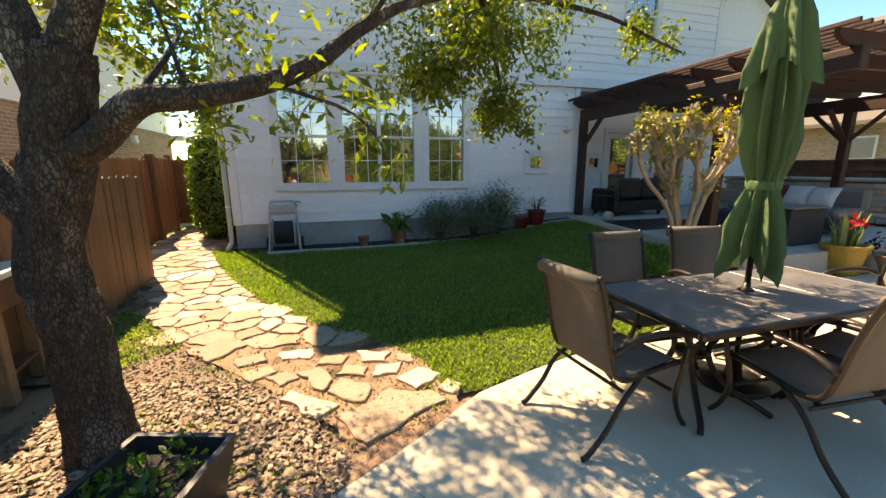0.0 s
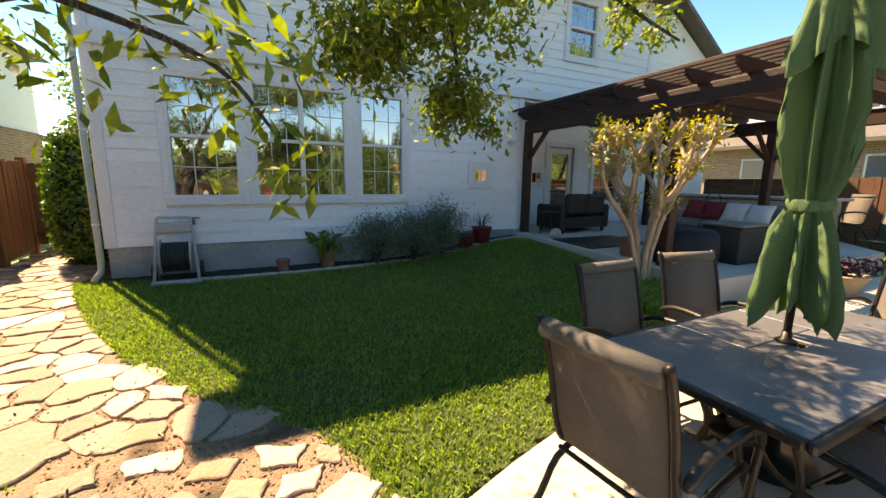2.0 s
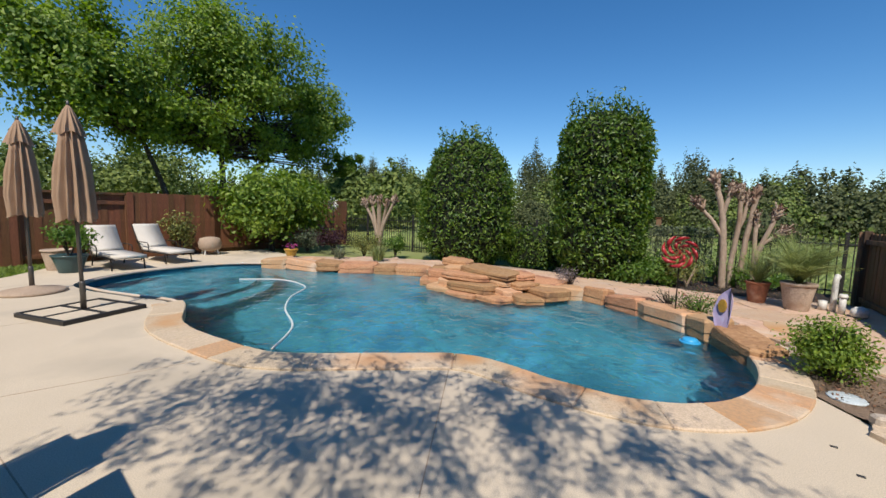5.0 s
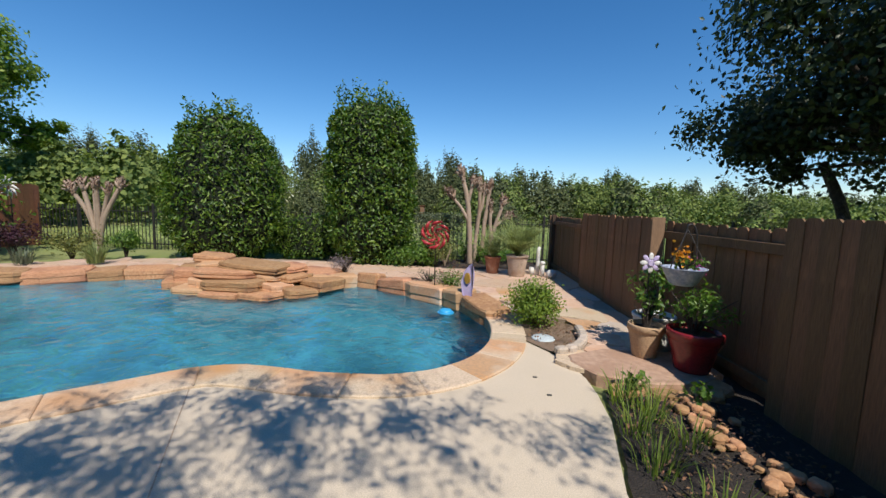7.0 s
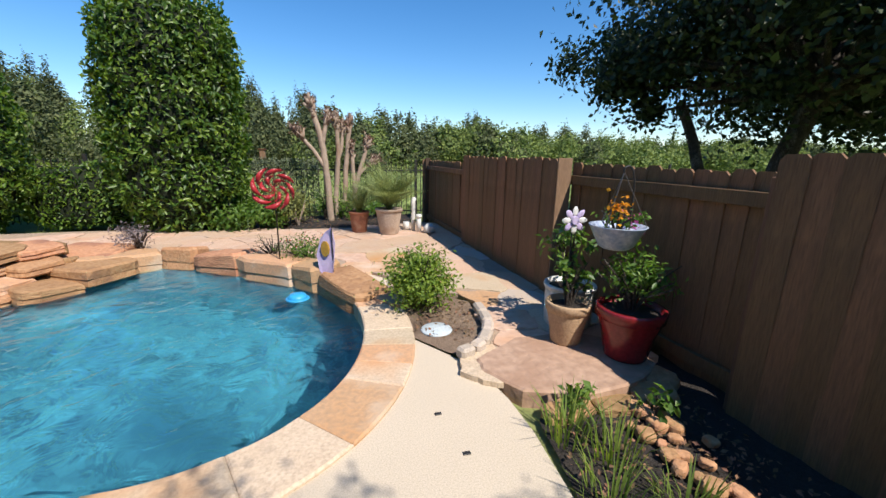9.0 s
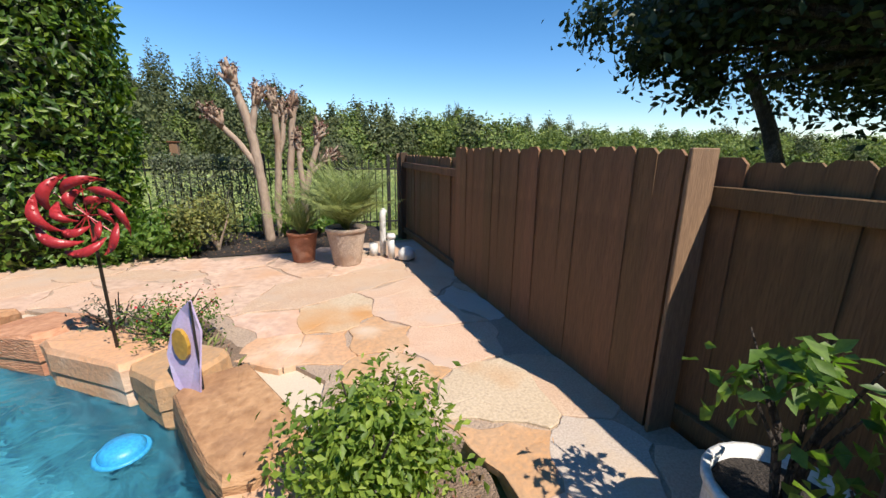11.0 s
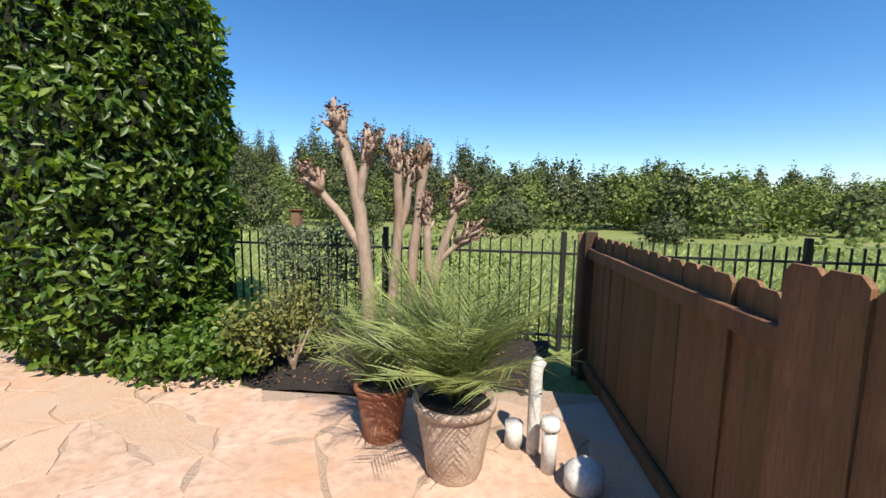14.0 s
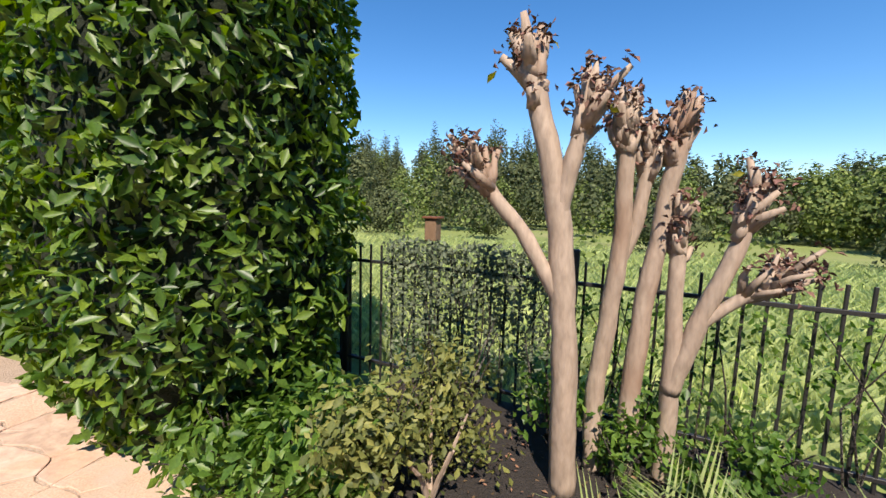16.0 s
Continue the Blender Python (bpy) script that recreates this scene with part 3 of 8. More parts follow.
Geo().box((HOUSE_X0 + 0.01, Y + 0.01, -0.1), (HOUSE_X1 - 0.01, 16.0, 0.55), 0.01).make("foundation", M_found, house, "pale grey plastered foundation")
# sheet added behind the panes, painted near-black for an unlit room
Geo().box((HOUSE_X0 + 0.3, Y + 0.75, 0.55), (HOUSE_X1 - 0.3, Y + 0.8, 3.3), 0).make("room_dark", M_inner_shade, house, "thin near-black sheet painting an unlit room behind the glass")
siding_rows(house, HOUSE_X0 + 0.14, HOUSE_X1 - 0.12, 0.55, 3.33, Y, [(-1.11, 2.78, 1.16, 3.22), (4.08, 4.68, 1.44, 1.96)])
_g = Geo()
_g.box((HOUSE_X0 - 0.01, Y - 0.034, 0.54), (HOUSE_X0 + 0.14, Y - 0.001, 3.34), 0.004)
_g.box((HOUSE_X1 - 0.12, Y - 0.034, 0.54), (HOUSE_X1 + 0.01, Y - 0.001, 3.34), 0.004)
_g.make("corner_trim", M_trim, house)
_g = Geo()
_g.box((-0.10, Y - 0.058, 1.17), (0.16, Y - 0.003, 3.21), 0.0).box((1.60, Y - 0.058, 1.17), (1.87, Y - 0.003, 3.21), 0.0)
_g.box((-1.11, Y - 0.03, 3.22), (2.78, Y - 0.003, 3.3), 0.004)
_g.make("mullion_trim", M_trim, house)
for i, w in enumerate(WINDOWS):
    house_window(i + 1, *w, Y)
# band and upper storey
UX1 = 9.28
_g = Geo()
_g.box((HOUSE_X0 - 0.05, Y - 0.09, 3.33), (UX1, Y + 0.1, 3.53), 0.006)
_g.make("storey_band", M_trim, house)
_g = Geo()
for a, b, c, d in ((HOUSE_X0, 6.55, 3.5, 6.0), (7.35, UX1, 3.5, 6.0), (6.55, 7.35, 3.5, 4.349), (6.55, 7.35, 5.501, 6.0)):
    _g.box((a, Y, c), (b, Y + 0.2, d), 0)
_g.box((UX1 - 0.2, Y + 0.2, 3.5), (UX1, 16, 6.0), 0)
_g.box((6.2, Y + 0.8, 4.0), (7.8, Y + 0.85, 5.9), 0)
_g.make("upper_wall", M_siding, house)
siding_rows(house, HOUSE_X0 + 0.12, UX1 - 0.12, 3.53, 5.95, Y, [(6.44, 7.46, 4.23, 5.66)])
_g = Geo()
_g.box((HOUSE_X0 - 0.01, Y - 0.034, 3.53), (HOUSE_X0 + 0.12, Y - 0.001, 6.0), 0.004).box((UX1 - 0.12, Y - 0.034, 3.53), (UX1 + 0.01, Y - 0.001, 6.0), 0.004)
_g.make("corner_trim", M_trim, house)
house_window(4, *UPWIN[0], Y)
_g = Geo()
_g.box((HOUSE_X0 - 0.52, Y - 0.54, 5.92), (UX1 + 0.3, Y + 0.1, 6.08), 0.01)
_g.add([(HOUSE_X0 - 0.55, Y - 0.57, 6.08), (UX1 + 0.3, Y - 0.57, 6.08), (UX1 + 0.3, 12, 8.4), (HOUSE_X0 - 0.55, 12, 8.4), (UX1 + 0.3, 16.4, 6.08), (HOUSE_X0 - 0.55, 16.4, 6.08)], [(0, 1, 2, 3), (3, 2, 4, 5)])
_g.make("roof", M_roof, house, "brown shingle roof with deep eaves")
# small wall vents with four panes
for i, (x, y) in enumerate(((4.38, Y), (6.75, 9.0))):
    v = thing(f"window_{5 + i}", "small square white-framed window set low in the siding", "window", kind="structure")
    g = Geo()
    z = 1.70
    for a, b, c, d in ((-0.30, 0.30, 0.12, 0.26), (-0.30, 0.30, -0.26, -0.12), (-0.30, -0.14, -0.12, 0.12), (0.14, 0.30, -0.12, 0.12)):
        g.box((x + a, y - 0.05, z + c), (x + b, y - 0.001, z + d), 0.006)
    g.make("window_frame", M_trim, v)
    Geo().box((x - 0.14, y - 0.028, z - 0.12), (x + 0.14, y - 0.02, z + 0.12), 0).make("pane", M_pane, v)
    Geo().box((x - 0.008, y - 0.038, z - 0.12), (x + 0.008, y - 0.030, z + 0.12), 0).make("grid_bar", M_frame, v)
# wall lamp over the porch corner
_l = thing("wall_lamp", "small white wall lamp under the upper storey", "lamp", (5.1, Y - 0.03, 2.42))
Geo().lathe([(0.02, -0.03), (0.07, -0.03), (0.075, 0.01), (0.05, 0.04)], 12, m=Matrix.Rotation(radians(90), 4, "X")).make("back_plate", M_trim, _l, smooth=True)
Geo().box((-0.09, -0.16, -0.02), (0.09, -0.03, 0.03), 0.012).make("lamp_head", M_trim, _l)
# downspout at the corner
_d = thing("downspout", "cream metal downspout strapped to the house corner", "downspout", (HOUSE_X0 - 0.06, Y - 0.08, 0))
Geo().tube([(0, 0, 5.9), (0, 0, 0.35), (0.0, -0.05, 0.22), (-0.03, -0.25, 0.14)], 0.042, 8).make("pipe", material("cream_paint", (0.62, 0.57, 0.42), (0.5, 0.45, 0.33), 5, 0.5, 0.1), _d, smooth=True)
for z in (0.9, 2.2, 3.2):
    Geo().lathe([(0.044, -0.015), (0.05, -0.01), (0.05, 0.01), (0.044, 0.015)], 8, (0, 0, z)).make("strap", M_trim, _d)

# ---- covered porch and patio ----
patio = sheet("patio", [(5.25, 3.6), (10.7, 3.6), (12.5, 5.5), (12.5, 10.4), (5.45, 10.4), (5.3, 7.9)], [], 0.0, material("patio_concrete", (0.56, 0.51, 0.43), (0.48, 0.43, 0.36), 1.5, 0.85, 0.3, 55, dirt=(0.38, 0.34, 0.28)), 0.5, "grey concrete patio slab under the pergola", "patio")
for _v in patio.data.vertices:
    _v.co.z += 0.34 + (min(_v.co.y, 8.2) - 3.6) * 0.034
porch = thing("wall_porch", "white sided back wall of the porch", "wall", kind="structure")
_g = Geo()
for a, b, c, d in ((5.42, 7.15, 0.3, 3.3), (8.0, 8.75, 0.3, 3.3), (9.75, 13.8, 0.3, 3.3), (7.15, 8.0, 2.5, 3.3), (8.75, 9.75, 2.65, 3.3), (8.75, 9.75, 0.3, 1.05)):
    _g.box((a, 9.0, c), (b, 9.2, d), 0)
_g.make("wall_core", M_siding, porch)
siding_rows(porch, 5.42, 13.8, 0.42, 3.28, 9.0, [(6.45, 7.05, 1.44, 1.96), (7.03, 8.12, 0.3, 2.64), (8.63, 9.87, 0.93, 2.8)])
Geo().box((5.4, Y + 0.02, 3.28), (13.8, 9.3, 3.33), 0).make("porch_ceiling", M_trim, porch)
d1 = thing("door_1", "white back door with a full dark glass pane, closed", "door", kind="structure")
_g = Geo()
_g.box((7.03, 8.94, 0.3), (7.15, 9.05, 2.62), 0.005).box((8.0, 8.94, 0.3), (8.12, 9.05, 2.62), 0.005).box((7.15, 8.94, 2.5), (8.0, 9.05, 2.62), 0.005)
_g.make("door_frame", M_trim, d1)
_g = Geo()
_g.box((7.16, 9.02, 0.34), (7.3, 9.07, 2.49), 0.005).box((7.85, 9.02, 0.34), (7.99, 9.07, 2.49), 0.005).box((7.3, 9.02, 2.34), (7.85, 9.07, 2.49), 0.005).box((7.3, 9.02, 0.34), (7.85, 9.07, 0.6), 0.005)
_g.make("door_leaf", M_frame, d1)
Geo().box((7.3, 9.04, 0.6), (7.85, 9.05, 2.34), 0).make("pane", M_pane, d1)
Geo().tube([(7.22, 8.98, 1.35), (7.22, 8.96, 1.35), (7.33, 8.96, 1.35)], 0.012, 6).make("door_handle", M_bronze, d1)
house_window(7, 8.75, 9.75, 1.05, 2.65, 1, 9.0)
# one near-black sheet paints the dark behind porch door and window
Geo().box((5.5, 9.6, 0.3), (13.7, 9.65, 3.3), 0).make("room_dark", M_inner_shade, porch, "thin near-black sheet painting an unlit room behind the glass")
# right wing: upper gable beyond the pergola
wing = thing("wall_wing", "white upper gable wing of the house", "wall", kind="structure")
Geo().box((UX1 + 0.02, 9.0, 3.3), (13.8, 9.2, 5.2), 0).box((13.6, 9.2, 0), (13.8, 16, 5.2), 0).make("wall_core", M_siding, wing)
siding_rows(wing, UX1 + 0.02, 13.8, 3.3, 5.15, 9.0, [])
_g = Geo()
_g.add([(UX1 + 0.02, 9.0, 5.2), (13.8, 9.0, 5.2), (11.4, 9.0, 6.6), (UX1 + 0.02, 9.2, 5.2), (13.8, 9.2, 5.2), (11.4, 9.2, 6.6)], [(0, 1, 2), (3, 5, 4), (0, 3, 4, 1)])
_g.make("gable", M_siding, wing)
_g = Geo()
for a, b in (((UX1 - 0.2, 5.05), (11.4, 6.72)), ((14.1, 5.05), (11.4, 6.72))):
    _g.add([(a[0], 8.6, a[1]), (b[0], 8.6, b[1]), (b[0], 16, b[1]), (a[0], 16, a[1]), (a[0], 8.6, a[1] + 0.14), (b[0], 8.6, b[1] + 0.14), (b[0], 16, b[1] + 0.14), (a[0], 16, a[1] + 0.14)], [(0, 1, 2, 3), (4, 7, 6, 5), (0, 4, 5, 1), (2, 6, 7, 3), (0, 3, 7, 4)])
_g.make("roof", M_roof, wing)

# ---- pergola ----
perg = thing("pergola", "dark red-brown stained timber pergola with slatted roof over the patio", "pergola", kind="")
PX0, PX1, PY0, PY1 = 5.5, 9.7, 3.3, 7.72
for x, y in ((PX0, 7.74), (PX0, 4.4), (PX1, 5.2), (PX1, 7.9)):
    Geo().box((x - 0.075, y - 0.075, 0.08), (x + 0.075, y + 0.075, 2.60), 0.01).make("post", M_perg, perg)
for x in (PX0, PX1):
    Geo().box((x - 0.07, PY0 - 0.45, 2.60), (x + 0.07, PY1 + 0.1, 2.86), 0.012).make("beam", M_perg, perg)
for x, y, dx, dy in ((PX0, 7.74, 0, -1), (PX0, 4.4, 0, 1), (PX0, 4.4, 0, -1), (PX1, 5.2, 0, 1), (PX1, 5.2, 0, -1), (PX1, 5.2, -1, 0), (PX1, 7.9, 0, -1)):
    Geo().tube([(x, y, 2.02), (x + dx * 0.6, y + dy * 0.6, 2.62)], 0.055, 4).make("brace", M_perg, perg)
for i in range(9):
    y = PY0 - 0.35 + i * 0.59
    vs = [(PX0 - 0.34, 2.95), (PX0 - 0.18, 2.862), (PX1 + 0.2, 2.862), (PX1 + 0.36, 2.95), (PX1 + 0.36, 3.02), (PX0 - 0.34, 3.02)]
    Geo().add([(x, y - 0.03, z) for x, z in vs] + [(x, y + 0.03, z) for x, z in vs], [(0, 1, 2, 3, 4, 5), (11, 10, 9, 8, 7, 6)] + [(k, (k + 6), (k + 1) % 6 + 6, (k + 1) % 6) for k in range(6)]).make("rafter", M_perg, perg)
_sl = Geo().box((-0.022, PY0 - 0.55, 0), (0.022, PY1 + 0.12, 0.045), 0.004).mesh("slat", M_perg)
for i in range(30):
    piece("slat", _sl, perg, Matrix.Translation((PX0 - 0.36 + i * (PX1 - PX0 + 0.74) / 29, 0, 3.022)))

# ---- fences ----


def picket_mesh(h, w=0.1435):
    """A dog-eared board."""
    c = 0.028
    o = [(-w / 2, 0), (w / 2, 0), (w / 2, h - c), (w / 2 - c, h), (-w / 2 + c, h), (-w / 2, h - c)]
    g = Geo()
    g.add([(x, -0.009, z) for x, z in o] + [(x, 0.009, z) for x, z in o], [(0, 1, 2, 3, 4, 5), (11, 10, 9, 8, 7, 6)] + [(k, k + 6, (k + 1) % 6 + 6, (k + 1) % 6) for k in range(6)])
    return g


def board_run(parent, a, b, top, bottom, side, mat, name="picket", mesh=None):
    """Pickets from a to b on one side of the rails; shared mesh, slight unevenness."""
    L = math.dist(a, b)
    n = max(1, math.ceil(L / 0.141))
    ang = math.degrees(math.atan2(b[1] - a[1], b[0] - a[0]))
    me = picket_mesh(top - bottom).mesh(name, mat)
    for i in range(n):
        t = (i + 0.5) / n
        x, y = a[0] + (b[0] - a[0]) * t, a[1] + (b[1] - a[1]) * t
        nx, ny = -math.sin(radians(ang)) * side, math.cos(radians(ang)) * side
        piece(name, me, parent, pose(x + nx * R.uniform(-0.003, 0.003), y + ny * R.uniform(-0.003, 0.003), bottom + R.uniform(-0.012, 0.012), R.uniform(-0.5, 0.5), R.uniform(-0.4, 0.4), ang))


def rail(parent, a, b, z, mat, h=0.09, d=0.04):
    L = math.dist(a, b)
    ang = math.degrees(math.atan2(b[1] - a[1], b[0] - a[0]))
    Geo().box((0, -d / 2, -h / 2), (L, d / 2, h / 2), 0.004, pose(a[0], a[1], z, 0, 0, ang)).make("rail", mat, parent)


# boundary fence beyond the pots: panels stand alternately in front of and behind the posts


def fx(y):
    return -2.11 - 0.059 * (y + 4.63)


fr = thing("fence_right", "dark weathered board fence with dog-eared pickets", "fence", kind="structure")
for y0, y1, front, top in ((-9.85, -7.35, 0, 1.34), (-7.35, -4.72, 1, 1.45), (-4.72, -2.72, 2, 1.40), (-2.72, 0.1, 1, 1.50), (0.1, 2.6, 0, 1.48), (2.6, 6.3, 1, 1.5)):
    dx = (-0.05, 0.05, -0.15)[front]
    board_run(fr, (fx(y0) + dx, y0), (fx(y1) + dx, y1), top, -0.12, 1, M_fence_dark)
    if front != 1:
        for z in (0.10, top - 0.16):
            rail(fr, (fx(y0) + dx + 0.04, y0), (fx(y1) + dx + 0.04, y1), z, M_fence_dark)
for y in (-9.85, -7.35, -4.72, -2.72, 0.1, 2.6, 6.3):
    Geo().box((fx(y) - 0.075, y - 0.045, -0.1), (fx(y) + 0.035, y + 0.045, 1.38), 0.006).make("post", M_fence_dark, fr)
# a raw-edged end board facing along the fence where the panel steps back
Geo().box((fx(-4.7) - 0.08, -4.690, -0.04), (fx(-4.7) + 0.075, -4.668, 1.45), 0.004).make("end_board", M_raw, fr)
Geo().box((fx(-9.9) - 0.06, -9.93, -0.1), (fx(-9.9) + 0.08, -9.90, 1.36), 0.004).make("end_board", M_raw, fr)

# back fence along the far side of the yard
BX = 13.75
fb = thing("fence_back", "red-brown stained board fence with alternating panels", "fence", kind="structure")
for y0, y1, front in ((8.8, 5.9, 0), (5.9, 3.9, 1), (3.9, 1.62, 0), (1.62, -0.85, 1), (-0.85, -2.95, 0), (-2.95, -5.2, 1), (-5.2, -7.6, 0), (-7.6, -10.6, 1)):
    x = BX + (-0.05 if front else 0.05)
    board_run(fb, (x, y0), (x, y1), 1.80 if front else 1.74, -0.05, 1, M_fence)
    if not front:
        for z in (0.14, 1.5):
            rail(fb, (x - 0.045, y0), (x - 0.045, y1), z, M_fence, 0.10)
        rail(fb, (x - 0.05, y0), (x - 0.05, y1), 1.74, M_fence, 0.06, 0.09)
for y in (8.8, 5.9, 3.9, 1.62, -0.85, -2.95, -5.2, -7.6, -10.6):
    Geo().box((BX - 0.045, y - 0.045, -0.1), (BX + 0.045, y + 0.045, 1.76), 0.006).make("post", M_fence, fb)

# side fence and gate beside the path
fl = thing("fence_left", "warm brown stained board fence beside the stone path", "fence", kind="structure")
board_run(fl, (-3.68, 6.35), (-3.68, 9.4), 1.80, 0.06, -1, M_fence)
board_run(fl, (-3.78, 9.4), (-3.95, 11.3), 1.86, 0.1, -1, M_fence)
board_run(fl, (-3.3, 6.35), (-3.68, 6.35), 1.80, 0.0, -1, M_fence)
Geo().box((-3.72, 9.33, 0), (-3.58, 9.47, 1.9), 0.006).make("post", M_fence, fl)
board_run(fl, (-8, 3.2), (-3.9, 3.2), 1.7, 0.0, -1, M_fence)
board_run(fl, (-3.9, 3.2), (-3.68, 6.35), 1.7, 0.0, -1, M_fence)
gate = thing("gate", "brown board gate with a diagonal brace, closed", "gate", (-3.9, 11.35, 0.16))
_gm = picket_mesh(1.62).mesh("gate_board", M_fence)
for i in range(12):
    piece("gate_board", _gm, gate, pose(0.07 + i * 0.14, 0.02, 0.05))
for z in (0.25, 1.5):
    Geo().box((0, -0.03, z - 0.045), (1.7, 0.008, z + 0.045), 0.004).make("gate_rail", M_fence, gate)
Geo().tube([(0.05, -0.035, 0.3), (1.6, -0.035, 1.45)], 0.05, 4).make("gate_brace", M_fence, gate)
Geo().box((-0.14, -0.06, -0.2), (-0.01, 0.07, 1.78), 0.006).make("gate_post", M_fence, gate)

# iron fence at the back of the terrace
IY = -10.55
fi = thing("fence_iron", "black wrought iron picket fence before the meadow", "fence", kind="structure")
_bar = Geo().box((-0.009, -0.009, -0.05), (0.009, 0.009, 1.24), 0.002).mesh("bar", M_black)
_x = -9.0
while _x < 13.7:
    piece("bar", _bar, fi, Matrix.Translation((_x, IY, 0)))
    _x += 0.118
for z in (0.12, 1.08):
    Geo().box((-9.0, IY - 0.016, z - 0.014), (13.7, IY + 0.016, z + 0.014), 0.002).make("rail", M_black, fi)
for x in (-9, -6.56, -4.12, -1.68, 0.4, 2.5, 4.95, 7.4, 9.85, 12.3):
    Geo().box((x - 0.03, IY - 0.03, -0.05), (x + 0.03, IY + 0.03, 1.33), 0.006).make("post", M_black, fi)

# ---- neighbouring houses ----


def brick_material(name, a, b, mortar):
    """Bricks laid on an upright wall that runs along y."""
    m = material(name, a, b, 5, 0.9, 0.3, 50)
    n, l = m.node_tree.nodes, m.node_tree.links
    co, sep, comb, br = n.new("ShaderNodeTexCoord"), n.new("ShaderNodeSeparateXYZ"), n.new("ShaderNodeCombineXYZ"), n.new("ShaderNodeTexBrick")
    l.new(co.outputs["Object"], sep.inputs[0])
    l.new(sep.outputs["Y"], comb.inputs["X"])
    l.new(sep.outputs["Z"], comb.inputs["Y"])
    l.new(comb.outputs[0], br.inputs["Vector"])
    br.inputs["Scale"].default_value = 1.0
    br.inputs["Brick Width"].default_value, br.inputs["Row Height"].default_value, br.inputs["Mortar Size"].default_value = 0.24, 0.085, 0.007
    br.inputs["Color1"].default_value, br.inputs["Color2"].default_value, br.inputs["Mortar"].default_value = (*a, 1), (*b, 1), (*mortar, 1)
    l.new(br.outputs["Color"], n["Principled BSDF"].inputs["Base Color"])
    return m


M_brickwall = brick_material("pinkish_brick_wall", (0.36, 0.22, 0.155), (0.25, 0.145, 0.10), (0.42, 0.36, 0.30))
lh = thing("brick_house", "neighbouring brick house with pale siding above", "house", (-6.6, 0, 0))
Geo().box((-6, 3.5, -0.1), (0, 20.0, 3.0), 0.01).make("brick_wall", M_brickwall, lh)
Geo().box((-6, 3.5, 3.06), (-0.05, 20.0, 5.6), 0.01).make("upper_wall", M_siding, lh)
Geo().box((-6, 3.45, 3.0), (0.03, 20.05, 3.06), 0.006).make("brick_ledge", M_brickwall, lh)
Geo().add([(-6.3, 3.2, 5.6), (0.45, 3.2, 5.6), (0.45, 20.4, 5.6), (-6.3, 20.4, 5.6), (-3, 3.2, 7.6), (-3, 20.4, 7.6)], [(1, 2, 5, 4), (0, 4, 5, 3), (0, 1, 4), (2, 3, 5), (0, 3, 2, 1)]).make("roof", M_roof, lh)
for y0, y1, z0, z1 in ((8.6, 9.5, 1.2, 2.5), (13.4, 14.3, 1.3, 2.6)):
    w = Geo().box((-0.02, y0, z0), (0.035, y1, z1), 0.006).make("window", M_frame, lh)
    Geo().box((0.036, y0 + 0.06, z0 + 0.06), (0.04, y1 - 0.06, (z0 + z1) / 2 - 0.03), 0).make("pane", M_pane, w)
    Geo().box((0.036, y0 + 0.06, (z0 + z1) / 2 + 0.03), (0.04, y1 - 0.06, z1 - 0.06), 0).make("pane", M_pane, w)
Geo().box((0.0, 16.2, 2.5), (0.16, 16.45, 2.75), 0.01).make("wall_vent", M_trim, lh)
Geo().box((-0.2, 20.0, 2.85), (0.5, 21.0, 3.05), 0.02).make("eave_return", M_trim, lh)

rh = thing("neighbour_house", "two-storey brick and siding house behind the back fence", "house", (19.5, 4.4, 0))
Geo().box((0, 0.6, -0.1), (8, 13, 3.3), 0.01).make("brick_wall", M_brickwall, rh)
Geo().box((0.6, 1.4, 3.5), (8, 13, 6.1), 0.01).make("upper_wall", M_siding, rh)
Geo().add([(-0.5, 0.1, 3.25), (8, 0.1, 3.25), (8, 2.2, 4.1), (0.62, 2.2, 4.1), (0.62, 13, 4.1), (-0.5, 13, 3.25), (-0.5, 0.1, 3.1), (8, 0.1, 3.1), (-0.5, 13, 3.1)], [(0, 1, 2, 3), (0, 3, 4, 5), (6, 7, 1, 0), (8, 6, 0, 5)]).make("lower_roof", M_roof, rh)
Geo().add([(0.1, 0.9, 6.1), (8.5, 0.9, 6.1), (8.5, 13, 6.1), (0.1, 13, 6.1), (4.0, 4.6, 8.0), (4.0, 13, 8.0), (0.1, 0.9, 5.95), (8.5, 0.9, 5.95), (0.1, 13, 5.95)], [(0, 1, 4), (1, 2, 5, 4), (3, 0, 4, 5), (6, 7, 1, 0), (8, 6, 0, 3), (7, 6, 8)]).make("upper_roof", M_roof, rh)
ch = Geo().box((0.45, 1.25, 5.9), (1.35, 2.12, 9.7), 0.01).make("chimney", M_siding, rh, "white sided chimney with a metal cap")
for k in range(20):
    Geo().box((0.42, 1.32, 6.2 + k * 0.17), (0.449, 2.05, 6.21 + k * 0.17), 0).make("siding_lap", M_trim, ch)
Geo().lathe([(0.2, 9.7), (0.2, 9.95), (0.28, 9.96), (0.26, 10.02)], 12, (0.9, 1.68, 0)).make("chimney_cap", M_black, ch)
